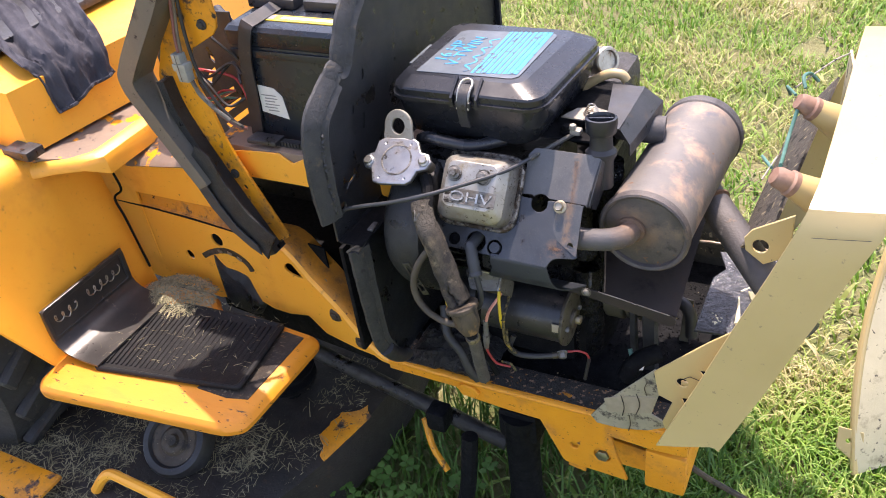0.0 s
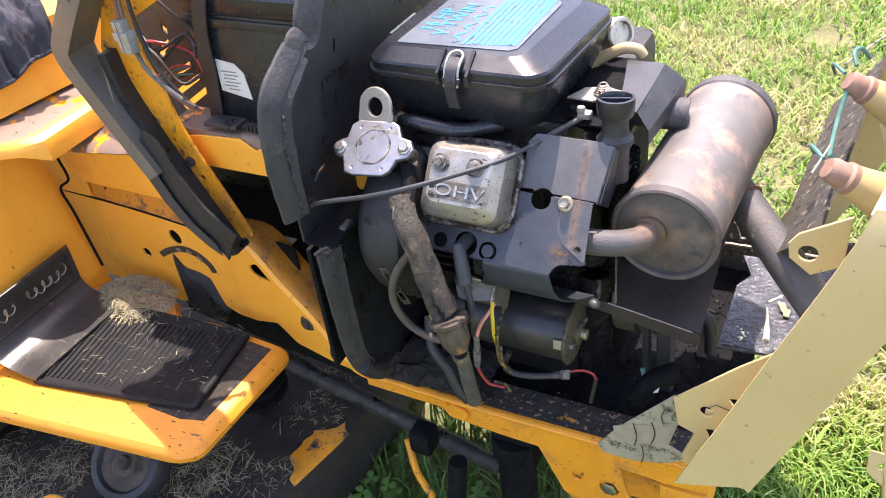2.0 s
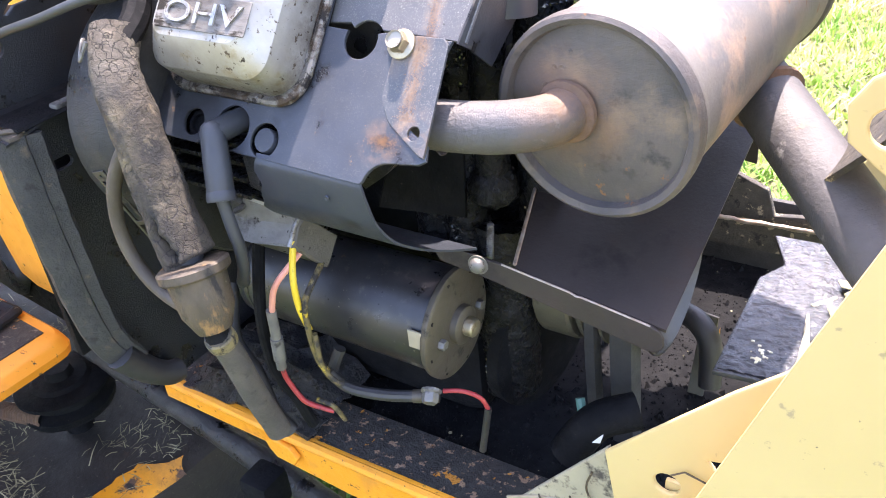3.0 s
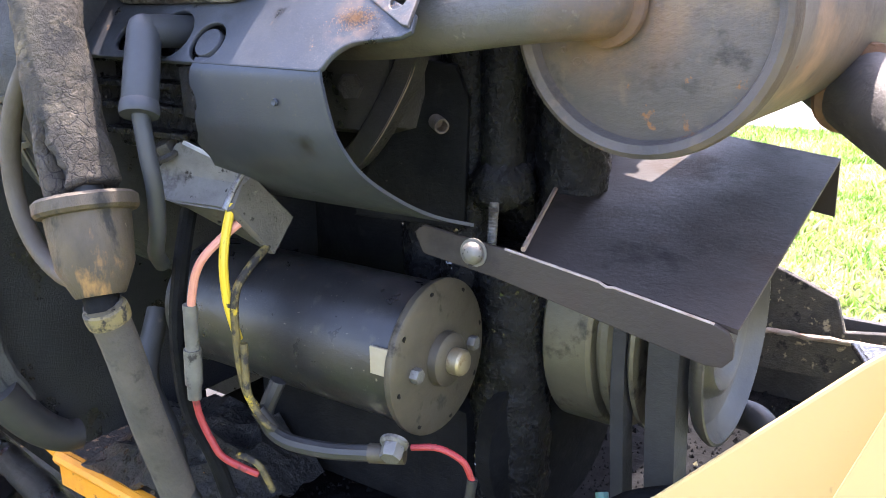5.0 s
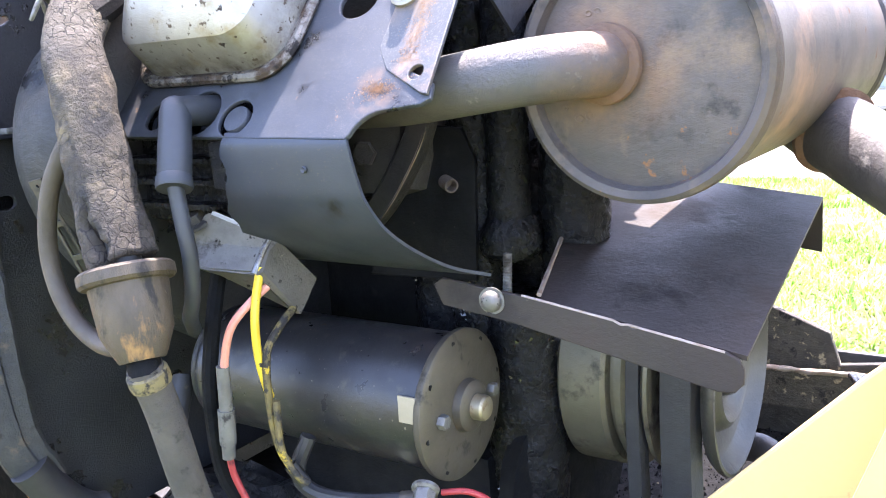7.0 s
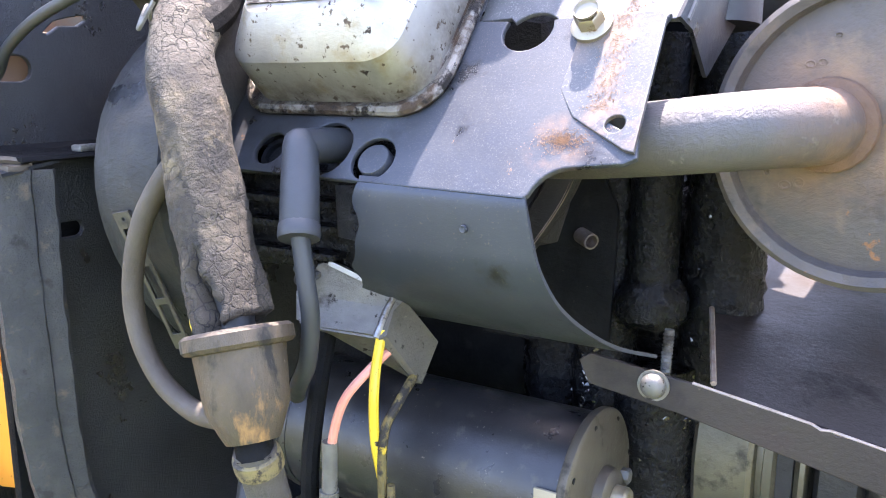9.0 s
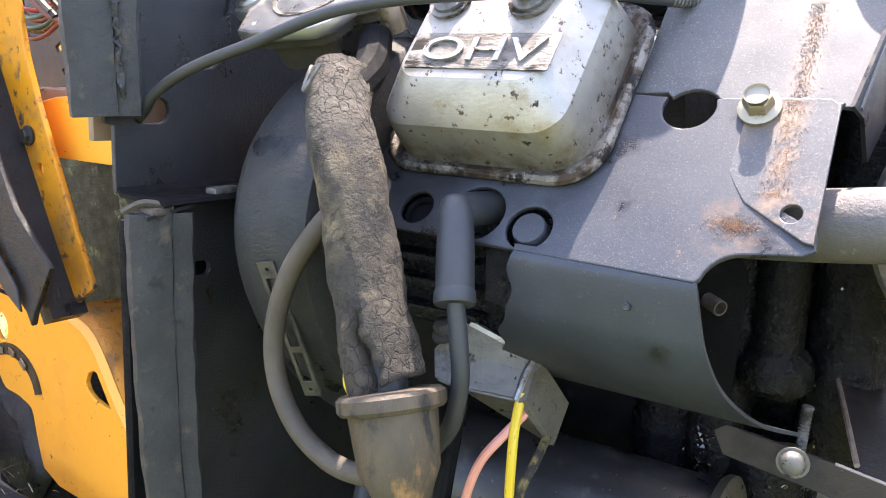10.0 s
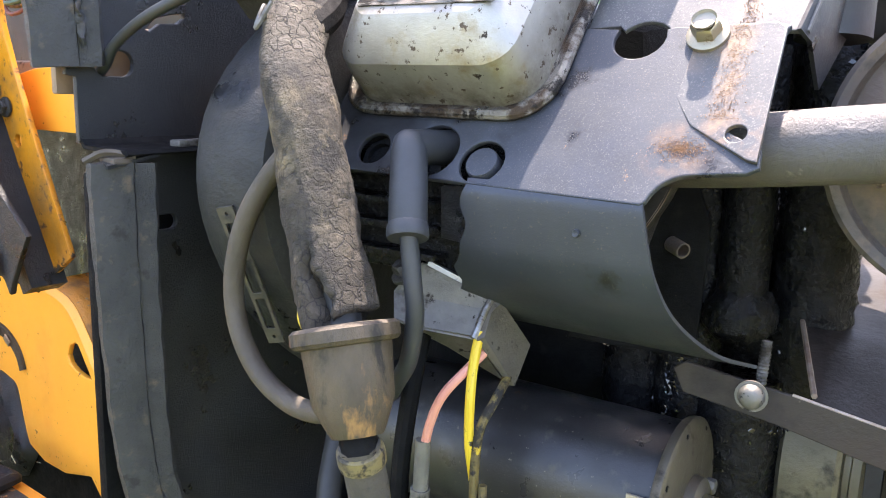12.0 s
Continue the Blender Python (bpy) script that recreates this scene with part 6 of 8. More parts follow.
# lower skirt of the shroud, bent under; its darker tone paints in shade
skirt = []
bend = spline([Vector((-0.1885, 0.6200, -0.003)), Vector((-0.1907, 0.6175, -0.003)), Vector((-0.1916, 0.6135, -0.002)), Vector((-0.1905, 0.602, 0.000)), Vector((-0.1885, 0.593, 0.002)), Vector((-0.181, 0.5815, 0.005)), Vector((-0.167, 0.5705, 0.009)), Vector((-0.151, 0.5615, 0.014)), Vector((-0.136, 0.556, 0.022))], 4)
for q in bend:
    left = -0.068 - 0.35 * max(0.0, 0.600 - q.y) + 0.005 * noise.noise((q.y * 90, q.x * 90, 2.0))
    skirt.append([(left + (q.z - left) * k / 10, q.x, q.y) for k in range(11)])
part("shroud_skirt", sheet(skirt, 0.0013), M_SKIRT, engine, "rounded shroud edge with shade in its darker colour", angle=60)
part("cylinder_side", crusted(rbox((-0.112, -0.158, 0.602), (0.084, 0.030, 0.046), 0.004), 0.003, 120), M_WET, engine, "oily black cooling fins")
for k in range(4):
    part("fin", crusted(rbox((-0.116, -0.178, 0.588 + 0.010 * k), (0.064, 0.012, 0.0026), 0.0006), 0.0012, 160), M_WET, engine)
part("bent_tab", crusted(rbox((-0.0745, -0.186, 0.6065), (0.010, 0.002, 0.020), 0.0005, None), 0.0025, 130), M_CRUST, engine)
part("skirt_dimple", lathe([(0.0014, 0), (0.0011, 0.0007), (0.0006, 0.0005), (0, 0.0005)], frame_n((-0.024, -0.1915, 0.606), (0, -1, 0)), 12), M_SHROUD, engine)

# rocker cover
VU0, VU1 = -0.1395, -0.0440


def vc_ring(u0, v0, u1, v1, r, n):
    return [tuple(on_shroud(u, v, n)) for u, v in rrect(u0, v0, u1, v1, r, 6)]


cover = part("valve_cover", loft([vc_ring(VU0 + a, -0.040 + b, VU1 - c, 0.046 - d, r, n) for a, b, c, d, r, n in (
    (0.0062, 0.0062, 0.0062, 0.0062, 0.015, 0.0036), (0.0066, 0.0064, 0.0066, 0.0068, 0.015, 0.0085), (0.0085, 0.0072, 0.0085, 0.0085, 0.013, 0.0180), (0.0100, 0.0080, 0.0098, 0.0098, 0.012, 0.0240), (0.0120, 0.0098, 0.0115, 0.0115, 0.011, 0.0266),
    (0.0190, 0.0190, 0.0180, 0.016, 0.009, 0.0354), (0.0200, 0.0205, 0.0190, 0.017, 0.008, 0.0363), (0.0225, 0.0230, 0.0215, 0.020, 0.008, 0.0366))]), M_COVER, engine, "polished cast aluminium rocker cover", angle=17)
part("flange", loft([vc_ring(VU0 + a, -0.0385 + a, VU1 - a, 0.046 - a, 0.018, n) for a, n in ((0.0015, 0.001), (0.0004, 0.0018), (0.0, 0.0030), (0.0006, 0.0044), (0.0022, 0.0052), (0.0040, 0.0046), (0.0052, 0.0036), (0.0075, 0.0036))]), M_ALU_OILY, cover, "oily rusted cover flange")
part("recess", plate(rrect(-0.1165, -0.0158, -0.0580, 0.0002, 0.001), [], 0.0005, SH @ Matrix.Translation((-0.001, 0, 0.0369)), 0.0002), M_ALU_LETTER, cover, "grimy lettering panel")
part("lettering", letters("OHV", 0.0185, 0.0007, SH @ Matrix.Translation((-0.0878, -0.0082, 0.0374)) @ Matrix.Diagonal((1.25, 0.80, 1, 1))), M_LETTER, cover, "raised letters OHV")
for u in (-0.1105, -0.0765):
    bt = part("cover_bolt", hex_bolt(SH @ Matrix.Translation((u, 0.0155, 0.0382)), 0.0044, 0.0052, 0.0066), M_REG, cover, "oily zinc cap nut")
    part("washer", lathe([(0, 0), (0.0086, 0), (0.0086, 0.0015), (0, 0.0015)], SH @ Matrix.Translation((u, 0.0155, 0.0366)), 18, closed=False), M_ALU_LETTER, bt)

# blower housing and crankcase: rounded lumps behind the shroud
hp = [(-0.15, 0.690), (-0.180, 0.672), (-0.203, 0.648), (-0.2125, 0.620), (-0.210, 0.592), (-0.196, 0.562), (-0.172, 0.534), (-0.14, 0.510), (-0.10, 0.490), (0.0, 0.478), (0.13, 0.49), (0.2, 0.56), (0.2, 0.65), (0.12, 0.70), (0.0, 0.705)]
hc = Vector((0.0, 0.59))


def housing_ring(x, k):
    return [(x, hc.x + (y - hc.x) * k, hc.y + (z - hc.y) * k) for y, z in ((p.x, p.y) for p in spline([Vector((a, b, 0)) for a, b in hp] + [Vector((*hp[0], 0))], 3)[:-1])]


part("blower_housing", loft([housing_ring(x, k) for x, k in ((-0.200, 0.90), (-0.193, 0.95), (-0.183, 0.985), (-0.170, 1.0), (-0.155, 1.0), (-0.146, 0.985), (-0.142, 0.95), (-0.140, 0.85))]), M_HOUSING, engine, "dusty black blower housing")
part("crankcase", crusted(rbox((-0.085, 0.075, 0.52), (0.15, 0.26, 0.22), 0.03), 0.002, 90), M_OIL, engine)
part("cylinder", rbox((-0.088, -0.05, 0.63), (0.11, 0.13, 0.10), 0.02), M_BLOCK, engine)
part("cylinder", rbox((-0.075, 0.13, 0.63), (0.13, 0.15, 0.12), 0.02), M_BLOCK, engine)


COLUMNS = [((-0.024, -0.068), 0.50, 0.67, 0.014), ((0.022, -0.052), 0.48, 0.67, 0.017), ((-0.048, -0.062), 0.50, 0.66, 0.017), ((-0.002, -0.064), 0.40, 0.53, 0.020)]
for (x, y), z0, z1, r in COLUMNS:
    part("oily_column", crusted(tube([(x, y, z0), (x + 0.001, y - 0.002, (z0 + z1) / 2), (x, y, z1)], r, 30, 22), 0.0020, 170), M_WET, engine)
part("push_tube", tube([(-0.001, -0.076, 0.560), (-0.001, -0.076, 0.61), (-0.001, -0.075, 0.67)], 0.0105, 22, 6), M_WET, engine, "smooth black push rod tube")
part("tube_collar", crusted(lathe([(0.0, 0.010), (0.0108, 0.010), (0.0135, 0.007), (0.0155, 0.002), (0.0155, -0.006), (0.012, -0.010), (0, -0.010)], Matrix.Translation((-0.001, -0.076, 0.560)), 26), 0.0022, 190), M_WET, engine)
rnd = random.Random(17)
fv, ff = [], []
for k in range(6000):
    (x, y), z0, z1, r = COLUMNS[rnd.choice((0, 0, 0, 1, 2, 2, 3))]
    a, z = rnd.uniform(3.3, 6.2), rnd.uniform(z0, z1)
    if noise.noise((x * 40 + a, z * 26, 0.4)) < 0.0:
        continue
    c, g = Vector((x + r * math.cos(a), y + r * math.sin(a), z)), rnd.uniform(0.0006, 0.0017)
    n = Vector((math.cos(a), math.sin(a), rnd.uniform(0.0, 0.9))).normalized()
    t1 = n.orthogonal().normalized()
    t2 = n.cross(t1)
    i0 = len(fv)
    for q in range(6):
        b = q * 1.0472 + a
        fv.append(tuple(c + (t1 * math.cos(b) + t2 * math.sin(b)) * g * rnd.uniform(0.7, 1.3)))
    fv.append(tuple(c + n * g * rnd.uniform(0.5, 1.0)))
    ff += [(i0 + q, i0 + (q + 1) % 6, i0 + 6) for q in range(6)]
me = bpy.data.meshes.new("oil_clot")
me.from_pydata(fv, [], ff)
tagged(part("oil_clot", me, M_GLINT, engine, "wet clots of oil and dirt"), kind="stuff")
rim = spline([(-0.024, -0.106, 0.640), (-0.027, -0.108, 0.616), (-0.040, -0.108, 0.594), (-0.055, -0.106, 0.577), (-0.074, -0.102, 0.562)], 6)
part("fan_rim", sweep(rim, [(-0.0055, -0.004), (0.0055, -0.004), (0.0055, 0.004), (0.0042, 0.0055), (-0.0055, 0.005)], up=(0, -1, 0)), M_BLOCK, engine, "dark curved fan housing rim")
part("rim_edge", sweep([q + Vector((0.004, -0.0045, -0.003)) for q in rim], circle(0.0007, 6)), M_EDGE, engine, "scraped bright rim edge")
part("case_bolt", hex_bolt(frame_n((-0.056, -0.112, 0.604), (0.3, -1, 0)), 0.0062, 0.006, 0.0075), M_BLOCK, engine)
part("end_cover", crusted(lathe([(0.0, 0.010), (0.015, 0.011), (0.03, 0.012), (0.04, 0.009), (0.052, 0.006), (0.056, 0.0), (0.056, -0.03), (0, -0.03)], frame_n((0.006, 0.0, 0.555), (1, 0, 0)), 40), 0.003, 130), M_WET, engine)
for k in range(6):
    a = k * math.pi / 3 + 0.3
    part("case_bolt", hex_bolt(frame_n((0.012, 0.0 + 0.050 * math.cos(a), 0.555 + 0.050 * math.sin(a)), (1, 0, 0)), 0.0065, 0.006, 0.008), M_OIL, engine)
part("bracket_fin", plate([(-0.040, -0.050), (0.014, -0.052), (0.016, 0.006), (0.010, 0.020), (-0.006, 0.022), (-0.016, 0.010), (-0.028, -0.014)], [], 0.004, axes((-0.030, -0.088, 0.592), (1, 0.25, 0), (0, 0, 1)), 0.001), M_OIL, engine, "dark flat bracket plate")
part("stub_pipe", lathe([(0.0034, 0), (0.0034, 0.009), (0.0027, 0.009), (0.0027, 0.002), (0, 0.002)], frame_n((-0.028, -0.090, 0.588), (0.75, -0.55, -0.15)), 14, closed=False), M_MUFFLER_END, engine, "short bright tube end")
part("sump", rbox((-0.085, 0.03, 0.415), (0.15, 0.24, 0.07), 0.015), M_OIL, engine)
crust = [[(-0.225 + 0.011 * i, -0.166 + 0.008 * j, 0.388 + 0.026 * math.sin(3.14 * i / 11) ** 0.6 * min(1.0, (j + 1) / 5) + 0.010 * noise.noise((i * 0.7, j * 0.9, 1.0)) + 0.006 * noise.noise((i * 1.9, j * 2.1, 4.0))) for i in range(12)] for j in range(10)]
part("oil_ledge", sheet(crust, 0.004), M_CRUST, engine, "crusted oily dirt heaped on the frame", smooth=False)
# identification strip, with unreadable print as bars
part("tag", plate([(-0.0046, -0.037), (0.0046, -0.037), (0.0046, 0.037), (-0.0046, 0.037)], [disc(0, -0.0335, 0.0012, 10), disc(0, 0.0335, 0.0012, 10), rrect(-0.0030, -0.029, 0.0030, -0.012, 0.001), rrect(-0.0030, -0.009, 0.0030, 0.009, 0.001), rrect(-0.0030, 0.012, 0.0030, 0.029, 0.001)], 0.0012, axes((-0.1582, -0.2045, 0.5740), (0.97, 0.15, 0.20), (-0.009, -0.018, 0.056)) @ Matrix.Diagonal((0.85, 0.82, 1, 1)), 0.0003), M_STRIP, engine, "dull metal strip with worn windows")

# spark plug boot and its lead
BM = frame_n((-0.0793, -0.2064, 0.6011), (-0.010, 0.0135, 0.031)) @ Matrix.Diagonal((1.06, 1.06, 1.16, 1)) @ Matrix.Translation((0, 0, -0.5985))
boot = part("plug_boot", lathe([(0.0, 0.5985), (0.0058, 0.5985), (0.0064, 0.600), (0.0064, 0.612), (0.0061, 0.622), (0.0060, 0.626), (0.0052, 0.6292), (0.0034, 0.6308), (0, 0.6312)], BM, 24), M_BOOT, engine, "grey rubber spark plug boot")
part("elbow", tube([(-0.0885, -0.1935, 0.6290), (-0.0878, -0.185, 0.6290), (-0.0868, -0.165, 0.6280)], 0.0064, 18, 5), M_BOOT, boot)
part("boot_cuff", lathe([(0.0066, 0), (0.0070, 0.001), (0.0068, 0.004), (0.0062, 0.005)], BM @ Matrix.Translation((0, 0, 0.5970)), 18), M_BOOT, boot)
part("lead", tube([(-0.0792, -0.2064, 0.603), (-0.0765, -0.2068, 0.585), (-0.0762, -0.2055, 0.572), (-0.0805, -0.2030, 0.555), (-0.0885, -0.1990, 0.544), (-0.098, -0.19, 0.535)], 0.0033, 14), M_BOOT, boot)
part("head_bolt", lathe([(0.0070, -0.006), (0.0070, -0.003), (0.005, -0.003), (0.005, -0.005), (0, -0.005)], SH @ Matrix.Translation((-0.113, -0.053, 0.0)), 18, closed=False), M_OIL, engine)


# ---- fuel pump with breather hose and sediment cap ----
def build_pump():
    p = thing("fuel_pump", (-0.18, -0.167, 0.68), "white-metal pulse fuel pump with stained cover", "fuel pump")
    F = axes((-0.181, -0.167, 0.706), (1, 0.05, 0.03), (0, 0.8, 0.6))
    outline = [(-0.022, -0.026), (-0.014, -0.028), (0.016, -0.026), (0.022, -0.022), (0.026, -0.010), (0.036, -0.007), (0.040, 0.001), (0.036, 0.008), (0.026, 0.010), (0.020, 0.022), (0.014, 0.025), (-0.020, 0.024), (-0.026, 0.020), (-0.028, 0.006), (-0.036, 0.003), (-0.040, -0.004), (-0.036, -0.010), (-0.027, -0.012)]
    part("cover", plate(outline, [disc(x, y, 0.0018, 10) for x, y in ((-0.017, 0.0185), (0.0135, 0.0195), (0.015, -0.021), (-0.016, -0.022))], 0.006, F, 0.0014), M_PUMP, p, "stained cast cover plate")
    part("seal_ring", lathe([(0.0182, 0.0028), (0.0182, 0.0036), (0.0165, 0.0036), (0.0165, 0.0028)], F, 32), M_ALU_LETTER, p)
    part("body", loft([[tuple(F @ Vector((x * k, y * k, z))) for x, y in outline] for k, z in ((0.90, -0.003), (0.90, -0.008), (0.74, -0.010), (0.70, -0.022))]), M_BLOCK, p)
    for x, y in ((-0.033, -0.004), (0.033, 0.001)):
        part("pump_bolt", join(hex_bolt(F @ Matrix.Translation((x, y, 0.003)), 0.0048, 0.005, 0.0062), lathe([(0.0065, -0.016), (0.0065, -0.003), (0.004, 0.0)], F @ Matrix.Translation((x, y, 0)), 14)), M_STEEL, p)
    part("nipple", tube([(-0.150, -0.165, 0.690), (-0.140, -0.180, 0.678), (-0.136, -0.195, 0.670)], 0.007, 10), M_OIL, p)
    part("wire_clip", tube([(-0.145, -0.208, 0.672), (-0.139, -0.214, 0.677), (-0.137, -0.220, 0.669), (-0.132, -0.217, 0.678)], 0.0009, 6), M_REG, p)


build_pump()


def build_hose():
    h = thing("wrapped_hose", (-0.113, -0.213, 0.57), "cracked foam-wrapped breather hose above a stained cap", "hose")
    path = spline([(-0.1440, -0.192, 0.6740), (-0.1345, -0.205, 0.6580), (-0.1210, -0.2130, 0.6370), (-0.1120, -0.2170, 0.6130), (-0.1045, -0.2200, 0.5930), (-0.0960, -0.2225, 0.5735)], 14)
    rings, n = [], len(path)
    for i in range(n + 4):
        k = min(i, n - 1)
        t = k / (n - 1)
        d = (path[min(k + 1, n - 1)] - path[max(k - 1, 0)]).normalized()
        front = (Vector((0, -1, 0)) - d * d.dot(Vector((0, -1, 0)))).normalized()
        side = front.cross(d)
        if side.x < 0:
            side = -side
        tail = max(0, i - n + 1)
        ring = []
        for q in range(72):
            a = 2 * math.pi * q / 72 - math.pi
            c = path[k] + Vector((0, 0, 0))
            r = 0.0140 * (0.84 + 0.13 * t + 0.03 * math.sin(t * 23) * (1 - t)) * (1 + 0.05 * math.sin(3 * a + 1))
            # the split runs up from the torn lower end
            off = a - 0.32 + 0.10 * math.sin(t * 31) + 0.05 * math.sin(t * 83)
            up = max(0.0, (t - 0.76) / 0.24)
            r -= 0.0075 * min(1.0, 1.6 * up) * math.exp(-(off / (0.05 + 0.13 * up)) ** 2)
            r *= (1.0, 0.97, 0.86, 0.70, 0.45)[tail]
            low = (0.0030 if off < 0 else 0.0) + 0.0018 * noise.noise((math.cos(a) * 2.2, math.sin(a) * 2.2, 0.3))
            p = c + front * (r * math.cos(a)) + side * (r * math.sin(a)) + d * (low * max(0.0, t - 0.8) * 5 + (0.0, 0.0014, 0.0020, 0.0018, 0.0008)[tail])
            p += Vector((1, 1, 1)) * (0.0007 * noise.noise(p * 90) + 0.00035 * noise.noise(p * 330) + 0.0002 * noise.noise(p * 800))
            ring.append(tuple(p))
        rings.append(ring)
    part("wrap", loft(rings), M_WRAP, h, "split and cracked foam wrap", angle=60)
    part("neck", tube([(-0.098, -0.221, 0.585), (-0.092, -0.2245, 0.566)], 0.007, 12, 2), M_RUBBER_BLACK, h)
    C = frame_n((-0.0872, -0.2270, 0.5570), (-0.29, 0.14, 0.95), (0, -1, 0)) @ Matrix.Diagonal((0.93, 0.93, 0.86, 1))
    part("cap", lathe([(0.0, -0.026), (0.0095, -0.026), (0.0105, -0.024), (0.0150, -0.013), (0.0160, 0.0), (0.0166, 0.009), (0.0190, 0.0095), (0.0202, 0.011), (0.0202, 0.0155), (0.0186, 0.017), (0.010, 0.0175), (0, 0.0175)], C, 36, closed=False), M_CAP, h, "paint-stained brown sediment cap")
    part("spigot", tube([tuple(C @ Vector((0, 0, -0.025))), tuple(C @ Vector((0, 0, -0.033)))], 0.0065, 12, 2), M_OIL, h)
    lo = spline([tuple(C @ Vector((0, 0, -0.029))), (-0.0805, -0.2240, 0.512), (-0.0832, -0.2150, 0.478), (-0.0858, -0.2060, 0.450), (-0.0865, -0.2020, 0.436)], 12)
    part("lower_hose", sweep(lo, circle(0.0072, 16), size=lambda t: 1.0 + 0.04 * t - (0.14 if t > 0.985 else 0.0)), M_HOSE, h, "dusty cloth-covered drain hose")
    part("rear_hose", tube([(-0.160, -0.150, 0.490), (-0.150, -0.168, 0.462), (-0.132, -0.172, 0.440), (-0.120, -0.176, 0.415), (-0.112, -0.172, 0.398)], 0.0058, 14, 6), M_RUBBER_BLACK, h, "oily black hose behind the drain hose")
    part("clamp", lathe([(0.0070, 0), (0.0082, 0.0006), (0.0084, 0.003), (0.0082, 0.0062), (0.0070, 0.007)], frame_n(lo[5], lo[4] - lo[6], (0, -1, 0)), 22), M_CLAMP, h, "grimy yellow clamp")
    part("orange_lead", tube([(-0.1070, -0.2290, 0.576), (-0.1060, -0.2300, 0.571), (-0.102, -0.230, 0.566)], 0.0015, 8), M_WIRE_YELLOW, h)


build_hose()


def build_vent_hose():
    h = thing("vent_hose", (-0.15, -0.205, 0.54), "curved thin black vent hose", "hose")
    part("hose", tube([(-0.124, -0.205, 0.632), (-0.1350, -0.2112, 0.6215), (-0.1475, -0.2158, 0.6010), (-0.1540, -0.2172, 0.5780), (-0.1515, -0.2180, 0.5580), (-0.1400, -0.2190, 0.5425), (-0.1230, -0.2200, 0.5345), (-0.1060, -0.2220, 0.5350), (-0.092, -0.224, 0.541)], 0.0040, 14, 8), M_VENT, h)
    part("cuff", lathe([(0.0040, 0), (0.0048, 0.0006), (0.0048, 0.006), (0.0040, 0.0066)], frame_n((-0.126, -0.2058, 0.6302), (-0.72, -0.15, -0.67)), 16), M_RUBBER_BLACK, h)


build_vent_hose()


def build_regulator():
    r = thing("voltage_regulator", (-0.072, -0.165, 0.555), "small cast aluminium regulator block with wires below", "regulator")
    A, B, C = Vector((-0.0890, -0.1800, 0.5850)), Vector((-0.0672, -0.1690, 0.5736)), Vector((-0.0680, -0.1796, 0.5600))
    D, E, F = Vector((-0.0880, -0.1880, 0.5620)), Vector((-0.0640, -0.1500, 0.5520)), Vector((-0.0630, -0.1630, 0.5390))
    T1, T2 = Vector((-0.0930, -0.1820, 0.5715)), Vector((-0.0690, -0.1735, 0.5690))
    back = Vector((-0.006, 0.030, -0.016))
    left = Vector((-0.010, -0.002, 0.002))
    bm = loft([[A + left * 0.4, T1 + left, D + left, D + back, A + back], [A, T1, D, D + back, A + back], [B, T2, C, F, E]])
    bmesh.ops.bevel(bm, geom=bm.edges[:], offset=0.0009, segments=2, affect="EDGES")
    part("block", bm, M_REG, r, "dirty cast aluminium block", angle=25)
    off = Vector((0.0012, -0.0004, -0.0004))
    # This side carries a darker colour than the rest of the block.
    part("dark_side", loft([[q + off for q in (B, E, F, C, T2)], [q + off + Vector((0.0022, 0.0008, 0)) for q in (B + Vector((0, 0.001, -0.001)), E, F, C + Vector((0, 0.001, 0.001)), T2 + Vector((0, 0.001, 0)))]]), M_REG_SIDE, r, "darker speckled side")
    up = Vector((0, 0, 0.0006))
    part("lip", sweep(spline([A + up, A.lerp(B, 0.5) + up, B + up], 3), [(-0.0016, -0.0008), (0.0016, -0.0008), (0.0014, 0.0010), (-0.0014, 0.0010)]), M_PUMP, r, "worn bright edge")
    part("lip", sweep([B, B.lerp(C, 0.35) + Vector((0, -0.0012, 0)), C + Vector((0, -0.0004, 0))], circle(0.0013, 8)), M_PUMP, r, "worn bright edge")
    part("regulator_bolt", hex_bolt(frame_n((-0.0985, -0.1800, 0.5795), (-0.2, -0.5, 1)), 0.0048, 0.006, 0.0065), M_BLOCK, r)


build_regulator()


